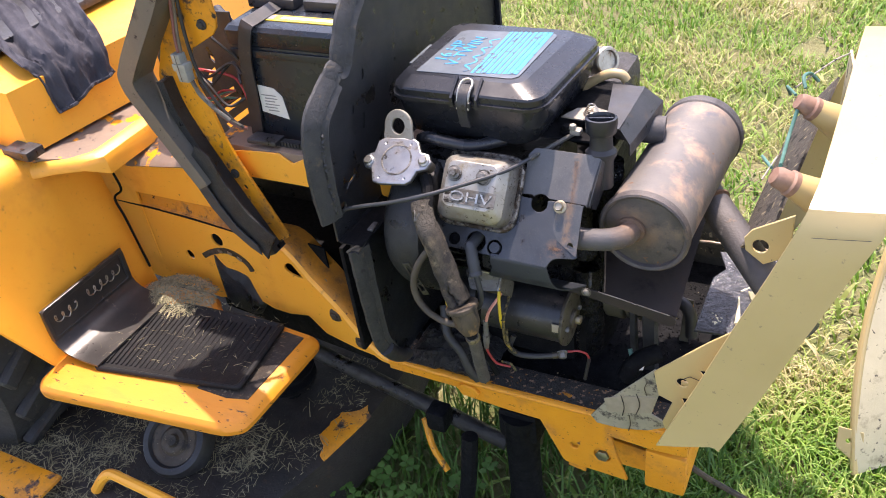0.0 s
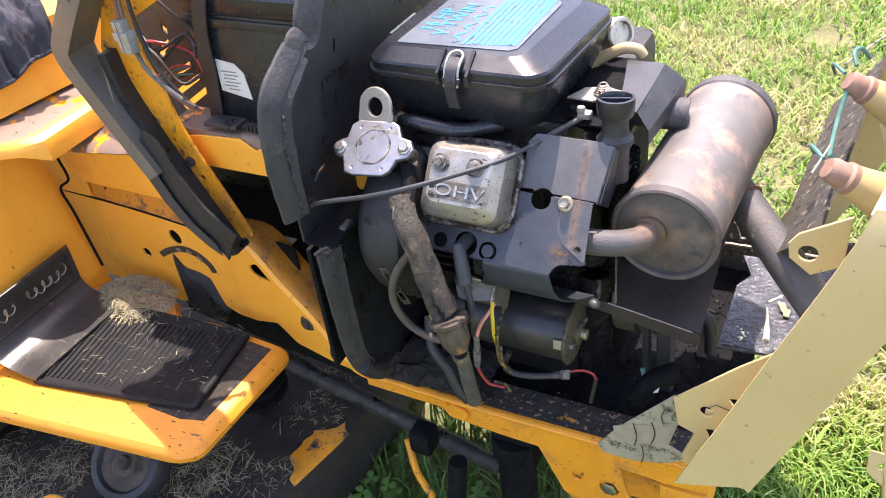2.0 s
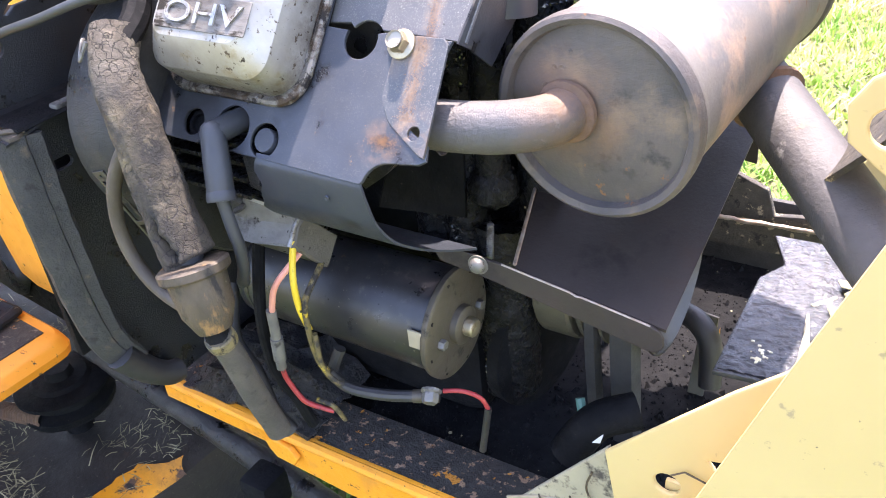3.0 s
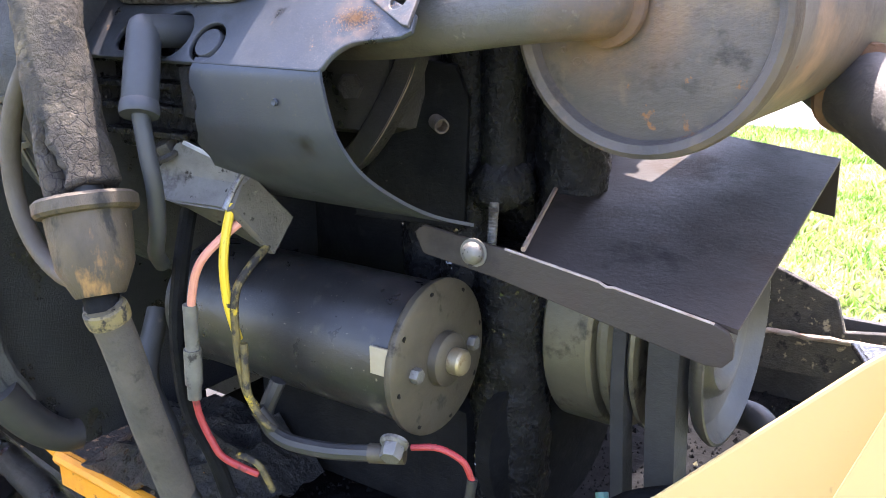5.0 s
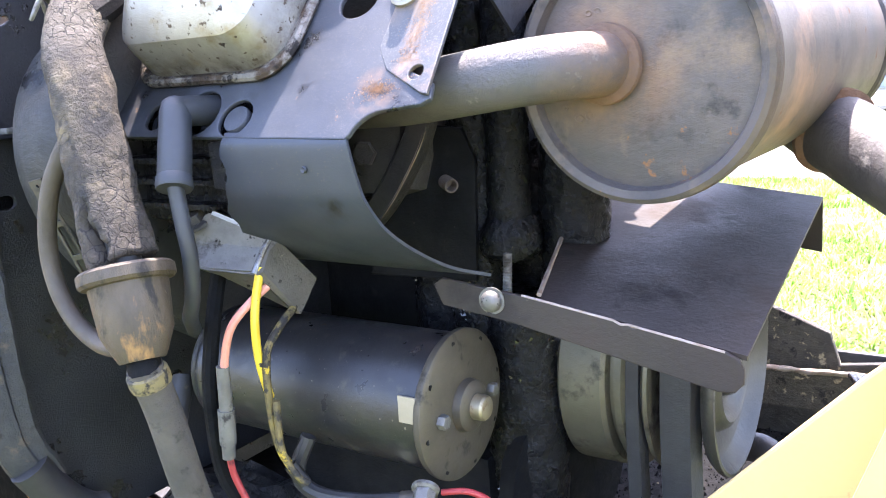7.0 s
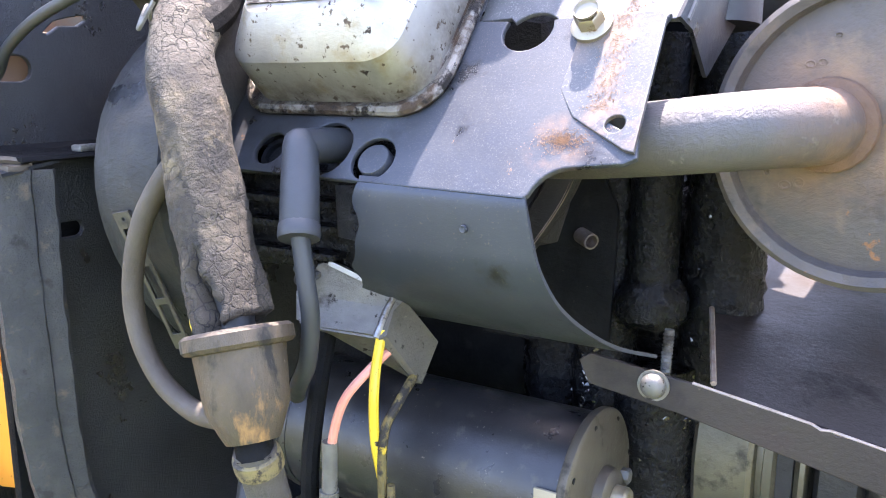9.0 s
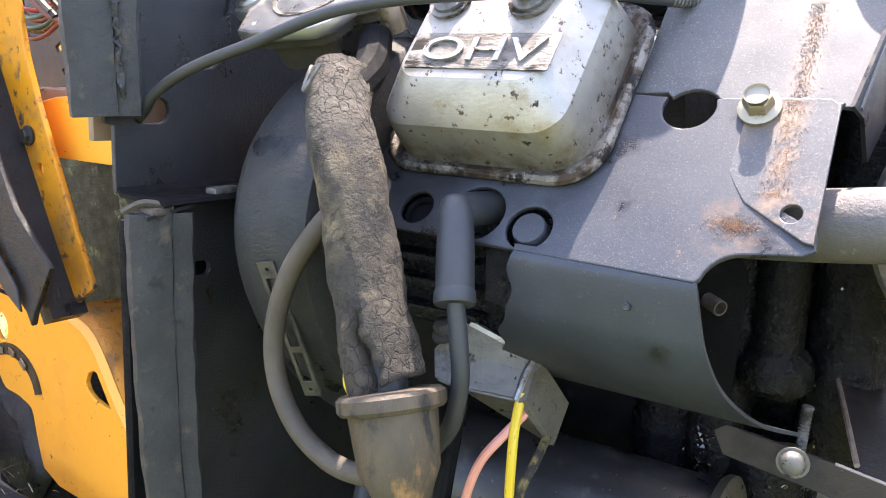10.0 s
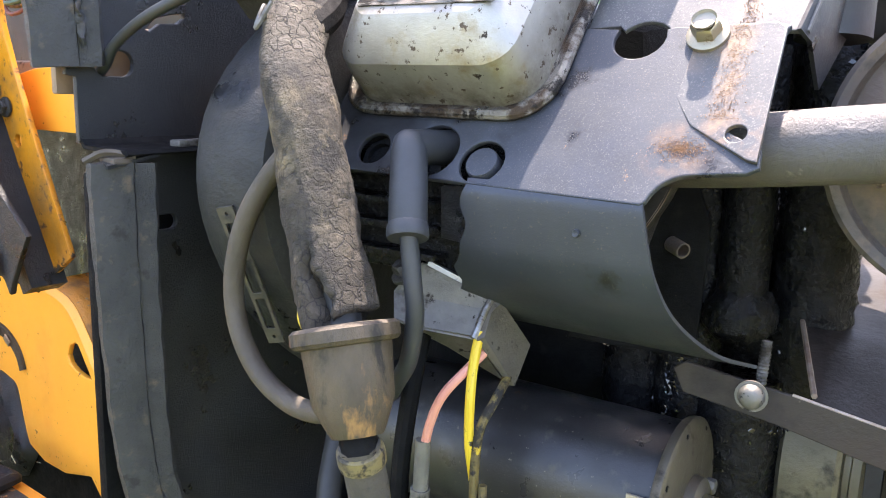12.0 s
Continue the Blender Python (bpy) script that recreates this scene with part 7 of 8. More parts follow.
def build_wires():
    def wire(name, label, pts, r, material, parts=()):
        w = thing(name, pts[-1], label, "wire", "starter wires")
        part("strand", tube(pts, r, 10, 6), material, w)
        for n, p0, p1, rr, mm, lb in parts:
            part(n, tube([p0, tuple((Vector(p0) + Vector(p1)) / 2), p1], rr, 12, 2), mm, w, lb)

    wire("yellow_wire", "bright yellow wire from the regulator", [(-0.0675, -0.1765, 0.562), (-0.0668, -0.1815, 0.550), (-0.0655, -0.185, 0.538), (-0.066, -0.184, 0.522), (-0.066, -0.18, 0.505)], 0.0019, M_WIRE_YELLOW)
    wire("dirty_yellow_wire", "oil-stained yellow wire beside the starter", [(-0.0620, -0.1640, 0.5420), (-0.0605, -0.176, 0.536), (-0.0625, -0.183, 0.525), (-0.0645, -0.182, 0.500), (-0.0635, -0.180, 0.482), (-0.060, -0.177, 0.472)], 0.0018, M_WIRE_YELLOW_DIRTY, [("connector", (-0.0605, -0.1775, 0.4735), (-0.0560, -0.1740, 0.4640), 0.0032, M_WIRE_BLACK, "black push-on connector")])
    wire("looped_wire", "thin dirty wire curving under the starter", [(-0.0605, -0.182, 0.505), (-0.060, -0.182, 0.482), (-0.055, -0.179, 0.470), (-0.052, -0.176, 0.466)], 0.0016, M_WIRE_YELLOW_DIRTY)
    wire("pink_wire", "pink and red wire with a grey crimped splice", [(-0.0655, -0.170, 0.556), (-0.0695, -0.182, 0.548), (-0.0755, -0.189, 0.538), (-0.0805, -0.190, 0.524), (-0.0825, -0.190, 0.510)], 0.0018, M_WIRE_PINK,
         [("sleeve", (-0.0825, -0.190, 0.520), (-0.0835, -0.190, 0.498), 0.0030, M_CRIMP, "dirty sleeve"), ("splice", (-0.0835, -0.190, 0.500), (-0.0845, -0.190, 0.484), 0.0038, M_CRIMP, "grey crimp"), ("sleeve", (-0.0845, -0.190, 0.486), (-0.085, -0.190, 0.477), 0.0030, M_CRIMP, "")])
    wire("red_wire", "red wire running to the frame", [(-0.085, -0.190, 0.479), (-0.084, -0.189, 0.468), (-0.079, -0.187, 0.455), (-0.0755, -0.185, 0.449), (-0.068, -0.181, 0.4445), (-0.062, -0.178, 0.442)], 0.0016, M_WIRE_RED)
    wire("short_yellow_wire", "short dirty yellow wire end near the frame", [(-0.072, -0.180, 0.4490), (-0.066, -0.180, 0.4495), (-0.060, -0.179, 0.447), (-0.057, -0.175, 0.434)], 0.0015, M_WIRE_YELLOW_DIRTY)
    wire("black_cable", "oily black starter cable", [(-0.092, -0.165, 0.585), (-0.093, -0.178, 0.555), (-0.0935, -0.188, 0.515), (-0.095, -0.188, 0.485), (-0.094, -0.186, 0.465), (-0.086, -0.183, 0.448), (-0.080, -0.180, 0.425)], 0.0036, M_OIL)
    wire("starter_cable", "oily black starter cable with crimped lug", [(-0.060, -0.165, 0.482), (-0.064, -0.170, 0.466), (-0.054, -0.170, 0.458), (-0.034, -0.166, 0.457), (-0.014, -0.160, 0.459), (-0.004, -0.156, 0.460)], 0.0036, M_RUBBER_BLACK,
         [("lug", (-0.014, -0.160, 0.459), (0.0, -0.154, 0.460), 0.0042, M_STARTER_END, "crimped steel lug")])
    wire("loop_wire", "red and grey wire looping from the starter", [(0.002, -0.152, 0.463), (0.013, -0.148, 0.464), (0.022, -0.144, 0.459), (0.0255, -0.142, 0.450)], 0.0014, M_WIRE_RED,
         [("sleeve", (0.0255, -0.142, 0.451), (0.020, -0.143, 0.415), 0.0022, M_WIRE_BLACK, "black sleeve")])


build_wires()


# ---- starter motor ----
def build_starter():
    s = thing("starter_motor", (-0.07, -0.118, 0.45), "black cylindrical starter motor with a dull steel end plate", "starter motor")
    m = frame_n((-0.003, -0.125, 0.4925), (1, 0, 0.0)) @ Matrix.Diagonal((0.94, 0.94, 1, 1))
    part("can", lathe([(0.0, -0.146), (0.031, -0.146), (0.0335, -0.143), (0.0335, -0.004), (0.0325, -0.002), (0, -0.002)], m, 48, closed=False), M_STARTER, s)
    end = part("end_plate", lathe([(0.0, -0.003), (0.0360, -0.003), (0.0366, -0.002), (0.0366, 0.0005), (0.0355, 0.0012), (0.0335, 0.0014), (0.030, 0.0024), (0.013, 0.0028), (0.0125, 0.0065), (0.0105, 0.0078), (0.0, 0.0078)], m, 56, closed=False), M_STARTER_END, s, "brown stained end plate")
    part("end_bolt", lathe([(0.0062, 0), (0.0062, 0.005), (0.0054, 0.006), (0.003, 0.0064), (0, 0.0064)], m @ Matrix.Translation((0, 0, 0.0075)), 18), M_YZINC, end)
    for a in (180, 0):
        part("through_bolt", hex_bolt(m @ Matrix.Translation((0.0225 * math.cos(radians(a)), 0.0225 * math.sin(radians(a)), 0.0022)), 0.0036, 0.0040), M_REG, end)
    # Black dots on the rim stand in for the shade inside small holes.
    for k in range(8):
        a = radians(45 * k + 12)
        part("rim_hole_dot", lathe([(0.0013, 0), (0.0013, 0.0004), (0, 0.0004)], m @ Matrix.Translation((0.0325 * math.cos(a), 0.0325 * math.sin(a), 0.0014)), 10), M_OIL, end)
    part("can_seam", lathe([(0.0338, -0.140), (0.0344, -0.139), (0.0344, -0.136), (0.0338, -0.135)], m, 48), M_STARTER, s)
    part("sticker", rbox((-0.0100, -0.1565, 0.5000), (0.009, 0.0012, 0.012), 0.0003), M_STICKER, s, "small pale sticker")
    part("terminal", hex_bolt(frame_n((-0.002, -0.158, 0.467), (0.3, -0.8, -0.5)), 0.0048, 0.008, 0.006), M_REG, s)


build_starter()


# ---- air cleaner ----
def build_air_cleaner():
    a = thing("air_cleaner", (-0.115, -0.045, 0.72), "black plastic air cleaner box with a faded blue label", "air cleaner")

    def ring(x0, y0, x1, y1, r, z, taper=0.012):
        """A rounded ring whose right side leans in towards the front."""
        out = []
        for x, y in rrect(x0, y0, x1, y1, r, 7):
            f = (y - y0) / (y1 - y0)
            out.append((x - taper * (1 - f) * (x - x0) / (x1 - x0), y, z))
        return out

    part("base", loft([ring(*q) for q in ((-0.190, -0.098, -0.045, 0.030, 0.018, 0.704), (-0.198, -0.110, -0.032, 0.040, 0.020, 0.714), (-0.203, -0.117, -0.022, 0.046, 0.022, 0.738), (-0.206, -0.121, -0.018, 0.048, 0.022, 0.758))]), M_PLASTIC, a)
    part("seam_lip", loft([ring(*q) for q in ((-0.206, -0.122, -0.018, 0.049, 0.022, 0.7575), (-0.209, -0.1255, -0.0145, 0.052, 0.024, 0.759), (-0.209, -0.1255, -0.0145, 0.052, 0.024, 0.7625), (-0.206, -0.122, -0.018, 0.049, 0.022, 0.764))]), M_PLASTIC, a)
    part("cover", loft([ring(*q) for q in ((-0.207, -0.123, -0.0165, 0.050, 0.022, 0.7635), (-0.207, -0.123, -0.0165, 0.050, 0.022, 0.7700), (-0.2055, -0.1215, -0.018, 0.0488, 0.021, 0.7722), (-0.198, -0.1085, -0.040, 0.040, 0.016, 0.7800), (-0.1955, -0.1065, -0.0425, 0.038, 0.015, 0.7812))]), M_PLASTIC, a, "glossy black cover with bevelled edges", angle=22)
    lab = part("label", plate([(-0.181, -0.100), (-0.070, -0.096), (-0.064, -0.090), (-0.061, 0.018), (-0.066, 0.024), (-0.172, 0.016), (-0.178, 0.010), (-0.181, -0.090)], [], 0.0008, Matrix.Translation((0, 0, 0.7817)), 0.0002), M_LABEL_GREY, a, "scuffed grey label with blue print")
    for k in range(9):
        x = -0.1165 + 0.0058 * k
        part("print_line", rbox((x, -0.037 + 0.0008 * k, 0.7824), (0.0040 if k < 7 else 0.0052, 0.112, 0.0004), 0), M_LABEL_BLUE, lab, "bright blue printed bar")
    T = axes((0, 0, 0.7825), (0.06, 1, 0), (-1, 0.06, 0))
    part("print", letters("16 HP", 0.022, 0.0003, axes((-0.165, -0.044, 0.7824), (0.06, 1, 0), (-1, 0.06, 0))), M_LABEL_BLUE, lab, "blue print 16 HP")
    part("print", letters("V-TWIN", 0.022, 0.0003, axes((-0.147, -0.040, 0.7824), (0.06, 1, 0), (-1, 0.06, 0))), M_LABEL_BLUE, lab, "blue print V-TWIN")
    sc = [(-0.1275 + 0.005 * math.sin(k * 2.2), -0.092 + 0.0075 * k, 0.7824) for k in range(13)]
    part("print_stroke", sweep(spline(sc, 4), [(-0.0011, -0.0002), (0.0011, -0.0002), (0.0011, 0.0002), (-0.0011, 0.0002)]), M_LABEL_BLUE, lab, "blue printed flourish")
    part("side_sticker", rbox((-0.2015, -0.045, 0.7755), (0.010, 0.052, 0.001), 0, None), M_LABEL_GREY, a, "dull grey sticker")
    la = part("latch", sweep(spline([(-0.113, -0.1270, 0.736), (-0.113, -0.1310, 0.750), (-0.113, -0.1315, 0.762), (-0.113, -0.1270, 0.772), (-0.113, -0.115, 0.7795)], 5), [(-0.0055, -0.001), (0.0055, -0.001), (0.0055, 0.001), (-0.0055, 0.001)], up=(0, -1, 0)), M_BLACK, a, "black metal snap latch")
    part("bail", sweep(spline([(-0.1195, -0.1305, 0.758), (-0.1195, -0.1255, 0.774), (-0.1195, -0.1135, 0.7815), (-0.113, -0.1095, 0.7835), (-0.1065, -0.1135, 0.7815), (-0.1065, -0.1255, 0.774), (-0.1065, -0.1305, 0.758)], 4), circle(0.0013, 6)), M_STEEL, la, "worn wire bail")
    part("catch", rbox((-0.113, -0.1275, 0.762), (0.018, 0.007, 0.009), 0.0015), M_PLASTIC, la)
    for x in (-0.1275, -0.0985):
        part("latch_guide", loft([[(x - 0.0022, -0.128, 0.758), (x + 0.0022, -0.128, 0.758), (x + 0.0022, -0.106, 0.778), (x - 0.0022, -0.106, 0.778)], [(x - 0.0014, -0.1285, 0.769), (x + 0.0014, -0.1285, 0.769), (x + 0.0014, -0.107, 0.7845), (x - 0.0014, -0.107, 0.7845)]]), M_PLASTIC, a)
    part("rear_hinge", rbox((-0.155, 0.046, 0.765), (0.07, 0.012, 0.018), 0.003), M_PLASTIC, a)


build_air_cleaner()


def build_top_details():
    lug = thing("lifting_lug", (-0.189, -0.14, 0.70), "grimy steel lifting lug with a round hole", "lug")
    L = axes((-0.189, -0.141, 0.733), (0.97, -0.10, 0.05), (0.0, 0.35, 0.94))
    part("plate", plate([(-0.017, -0.030), (0.018, -0.030), (0.019, -0.006), *arc_pts(0, 0.001, 0.0175, -10, 190, 12), (-0.018, -0.010)], [disc(0, 0.001, 0.0098)], 0.004, L, 0.001), M_TAG, lug)
    hose = thing("breather_hose", (-0.14, -0.13, 0.715), "short black rubber hose below the air cleaner", "hose")
    part("hose", tube([(-0.172, -0.125, 0.712), (-0.160, -0.130, 0.718), (-0.140, -0.132, 0.717), (-0.110, -0.125, 0.712), (-0.08, -0.10, 0.71)], 0.0068, 14), M_PLASTIC, hose)
    cable = thing("throttle_cable", (-0.1, -0.2, 0.70), "grey coiled throttle cable from firewall to carburettor", "cable")
    run = [(-0.252, -0.208, 0.650), (-0.2375, -0.2120, 0.656), (-0.226, -0.2145, 0.6645), (-0.2, -0.217, 0.675), (-0.166, -0.216, 0.685), (-0.129, -0.2112, 0.6968), (-0.098, -0.1933, 0.7024), (-0.06, -0.1595, 0.7063), (-0.042, -0.127, 0.7065), (-0.026, -0.095, 0.708), (-0.010, -0.074, 0.713)]
    part("sheath", tube(run, 0.0023, 12, 10), M_BOOT, cable)
    bm = bmesh.new()
    me = bpy.data.meshes.new("coil")
    pts = spline(run[8:], 20)
    for q, q2 in zip(pts[::1], pts[1::1]):
        b2 = lathe([(0.0022, 0), (0.0027, 0.0004), (0.0027, 0.0009), (0.0022, 0.0013)], frame_n(q, q2 - q), 10)
        b2.to_mesh(me)
        b2.free()
        bm.from_mesh(me)
    bpy.data.meshes.remove(me)
    part("coil", bm, M_CRIMP, cable, "grimy coiled steel sheath")
    part("clamp", join(rbox((-0.008, -0.074, 0.716), (0.012, 0.010, 0.006), 0.0015), hex_bolt(frame_n((-0.011, -0.076, 0.7195), (0, 0, 1)), 0.004, 0.005)), M_TAG, cable, "small cable clamp with screw")
    carb = thing("governor_linkage", (0.0, -0.05, 0.70), "oily carburettor linkage with a return spring", "linkage")
    part("bracket", plate([(-0.05, -0.03), (0.03, -0.03), (0.035, 0.02), (-0.03, 0.03)], [disc(0.0, 0.0, 0.005)], 0.003, Matrix.Translation((-0.005, -0.05, 0.708))), M_OIL, carb)
    part("lever", plate([(-0.03, -0.012), (0.02, -0.016), (0.028, 0.006), (0.0, 0.016), (-0.02, 0.01)], [], 0.002, Matrix.Translation((0.0, -0.045, 0.722)), 0.0005), M_TAG, carb, "pale lever plate")
    sp = [(0.0 + 0.009 * math.cos(k * 0.9) * (1 - k / 60), -0.045 + 0.009 * math.sin(k * 0.9) * (1 - k / 60), 0.724 + 0.00025 * k) for k in range(40)]
    part("spring", sweep([Vector(v) for v in sp], circle(0.0011, 6)), M_STEEL, carb)
    part("carburettor", rbox((-0.01, 0.02, 0.69), (0.06, 0.08, 0.05), 0.01), M_OIL, carb)
    part("pivot_bolt", hex_bolt(frame_n((-0.02, -0.068, 0.712), (0, 0, 1)), 0.006, 0.007, 0.008), M_OIL, carb)
    fil = thing("oil_filler", (0.026, -0.098, 0.69), "black plastic oil filler tube and cap", "oil filler")
    D = frame_n((0.0275, -0.098, 0.700), (-0.03, 0.12, 1))
    part("neck", lathe([(0.013, -0.03), (0.013, 0.0), (0.0165, 0.006), (0.0165, 0.010), (0.0125, 0.014), (0.0115, 0.026), (0.014, 0.032), (0, 0.032)], D, 26), M_RUBBER_BLACK, fil)
    part("cap", lathe([(0.0145, 0.030), (0.0160, 0.032), (0.0168, 0.044), (0.0165, 0.047), (0.0142, 0.0475), (0.0130, 0.043), (0.0, 0.042)], D, 26), M_PLASTIC, fil)
    part("grip", rbox((0, 0, 0.0445), (0.026, 0.003, 0.005), 0.001, D), M_PLASTIC, fil)
    cv = thing("carburettor_cover", (0.06, -0.02, 0.70), "bent black sheet metal heat cover", "cover")
    part("sheet", sheet([[(0.024, -0.080, 0.726), (0.040, -0.076, 0.726)], [(0.014, -0.026, 0.728), (0.041, -0.026, 0.728)], [(0.004, 0.020, 0.729), (0.041, 0.020, 0.729)]], 0.002), M_BLACK, cv)
    part("flap", sheet([[(0.041, -0.076, 0.7255), (0.041, 0.020, 0.7285)], [(0.050, -0.070, 0.705), (0.062, 0.020, 0.714)], [(0.050, -0.068, 0.690), (0.062, 0.018, 0.696)]], 0.002), M_BLACK, cv)
    th = thing("fuel_hose", (0.01, 0.03, 0.74), "short tan rubber fuel hose", "hose")
    part("hose", tube([(-0.050, 0.026, 0.702), (-0.040, 0.028, 0.711), (-0.024, 0.030, 0.724), (-0.004, 0.031, 0.735), (0.010, 0.032, 0.735), (0.016, 0.033, 0.728)], 0.0056, 12), M_TAN, th)
    ca = thing("metal_canister", (-0.005, 0.06, 0.72), "grey metal solenoid can behind the air cleaner", "solenoid")
    K = frame_n((-0.024, 0.065, 0.734), (0.75, -0.45, 0.3))
    part("can", lathe([(0, -0.03), (0.016, -0.03), (0.017, -0.026), (0.017, 0.012), (0.0155, 0.014), (0.0125, 0.014), (0.0115, 0.011), (0, 0.011)], K, 30, closed=False), M_STEEL, ca)
    ip = thing("intake_pipe", (0.05, 0.0, 0.69), "dark exhaust manifold pipe", "pipe")
    part("pipe", tube([(0.0, 0.0, 0.690), (0.03, -0.005, 0.690), (0.07, 0.0, 0.688)], 0.016, 16), M_PIPE, ip)


build_top_details()


# ---- muffler ----
def build_muffler():
    m = thing("muffler", (0.09, -0.02, 0.585), "rust-stained cylindrical steel muffler", "muffler")
    A, B = Vector((0.0815, -0.127, 0.6350)), Vector((0.0945, 0.088, 0.642))
    L = (B - A).length
    F = frame_n(A, B - A)
    part("barrel", lathe([(0.0470, 0.004), (0.0478, 0.007), (0.0478, 0.012), (0.0468, 0.016), (0.0466, L * 0.3), (0.0468, L - 0.03), (0.0474, L - 0.016), (0.0474, L)], F, 64, closed=False), M_MUFFLER, m)
    part("end_cap", lathe([(0.0474, 0.010), (0.0490, 0.008), (0.0493, 0.003), (0.0487, -0.0005), (0.0468, -0.0018), (0.0440, -0.0004), (0.0428, 0.0035), (0.034, 0.002), (0.015, 0.0012), (0, 0.001)], F, 64, closed=False), M_MUFFLER_END, m, "brown dished end cap with rolled rim")
    part("rear_rim", lathe([(0.0474, L - 0.012), (0.0490, L - 0.010), (0.0494, L - 0.002), (0.0486, L + 0.002), (0.0455, L + 0.002), (0.043, L - 0.003), (0, L - 0.004)], F, 64, closed=False), M_PIPE, m)
    for k in range(17):
        rnd = random.Random(k)
        a, rr, s = rnd.uniform(-0.9, 1.3), rnd.uniform(0.006, 0.034), rnd.uniform(0.5, 1.25)
        place = F @ Matrix.Translation((rr * math.cos(a), rr * math.sin(a), 0.0019)) @ Matrix.Rotation(math.pi, 4, "X") @ Matrix.Diagonal((s, s * rnd.uniform(0.7, 1.0), 1, 1))
        part("blister", lathe([(0.0021, 0), (0.0017, 0.0005), (0.0012, 0.0004), (0.0008, 0.00005), (0, 0.0)], place, 10), M_MUFFLER_END, m)
    inlet = part("inlet_pipe", tube([(-0.050, -0.136, 0.6285), (-0.012, -0.147, 0.6300), (0.018, -0.152, 0.6330), (0.043, -0.152, 0.6360), (0.058, -0.147, 0.6375), (0.067, -0.138, 0.638), (0.0695, -0.124, 0.638)], 0.0119, 22, 7), M_PIPE, m, "curved inlet pipe with heat tint")
    part("weld", lathe([(0.0118, 0), (0.0150, 0.0005), (0.0146, 0.0025), (0.0118, 0.004)], frame_n((0.0694, -0.1270, 0.6380), (-0.08, -1, 0.0)), 26), M_WELD, inlet, "rusty weld bead")
    out = part("outlet_pipe", tube([(0.090, 0.040, 0.622), (0.120, 0.010, 0.606), (0.160, -0.034, 0.588), (0.200, -0.078, 0.570), (0.250, -0.130, 0.547)], 0.0180, 24, 6), M_PIPE, m, "thick grey outlet pipe")
    part("weld", lathe([(0.0175, 0), (0.0205, 0.0015), (0.0205, 0.004), (0.0178, 0.006)], frame_n((0.1270, 0.002, 0.603), (0.68, -0.68, -0.32)), 26), M_WELD, out)


build_muffler()


# ---- heat shield under the muffler ----
def build_shield():
    s = thing("heat_shield", (0.07, -0.05, 0.55), "dark brown bent sheet metal heat shield", "heat shield")
    a, b, c, d = Vector((0.041, -0.131, 0.5470)), Vector((0.1225, -0.131, 0.5340)), Vector((0.1165, 0.055, 0.5630)), Vector((-0.012, 0.055, 0.5790))
    part("plate", sheet([[tuple(a.lerp(b, k / 6)) for k in range(7)], [tuple(a.lerp(d, 0.5).lerp(b.lerp(c, 0.5), k / 6)) for k in range(7)], [tuple(d.lerp(c, k / 6)) for k in range(7)]], 0.002), M_SHIELD, s)
    part("front_lip", plate([(-0.004, 0.552), (-0.008, 0.549), (-0.004, 0.541), (0.03, 0.5365), (0.113, 0.5200), (0.1185, 0.5205), (0.1215, 0.524), (0.1215, 0.529), (0.1195, 0.5325), (0.115, 0.5345), (0.083, 0.5398), (0.081, 0.5393), (0.079, 0.5405), (0.076, 0.5402), (0.073, 0.5416), (0.034, 0.5475)], [], 0.002, axes((0, -0.132, 0), (1, 0, 0), (0, 0, 1)), 0.0005), M_SHIELD, s)
    part("lip_edge", sweep([(0.034, -0.1325, 0.5482), (0.073, -0.1325, 0.5420), (0.076, -0.1325, 0.5406), (0.079, -0.1325, 0.5409), (0.083, -0.1325, 0.5402), (0.115, -0.1325, 0.5348)], circle(0.0006, 6)), M_EDGE, s, "bare bright metal edge")
    part("side_edge", sweep([(0.0405, -0.130, 0.5485), (0.014, -0.04, 0.565), (-0.012, 0.055, 0.5805)], circle(0.0011, 6)), M_EDGE, s, "bare bright metal edge")
    part("rear_flange", sheet([[(-0.012, 0.055, 0.579), (0.1165, 0.055, 0.563)], [(-0.011, 0.058, 0.553), (0.1165, 0.058, 0.533)]], 0.002), M_SHIELD, s)
    bt = part("shield_bolt", lathe([(0, 0.0046), (0.0022, 0.0044), (0.0038, 0.0034), (0.0046, 0.0016), (0.0046, 0), (0, 0)], frame_n((0.0205, -0.1335, 0.5450), (0.1, -1, 0)), 20, closed=False), M_REG, s, "domed zinc screw")
    part("washer", lathe([(0, 0), (0.0058, 0), (0.0058, 0.0008), (0, 0.0008)], frame_n((0.0205, -0.1333, 0.5450), (0.1, -1, 0)), 20, closed=False), M_REG, bt)
    st = sweep([(0.020, -0.120, 0.541), (0.0208, -0.119, 0.562)], circle(0.0019, 10))
    for k in range(13):
        st = join(st, lathe([(0.0019, 0), (0.0022, 0.0003), (0.0019, 0.0007)], frame_n((0.0201 + 0.00005 * k, -0.120 + 0.00006 * k, 0.543 + 0.0014 * k), (0.04, 0.05, 1)), 10))
    part("stud", st, M_REG, s, "threaded steel stud")


build_shield()


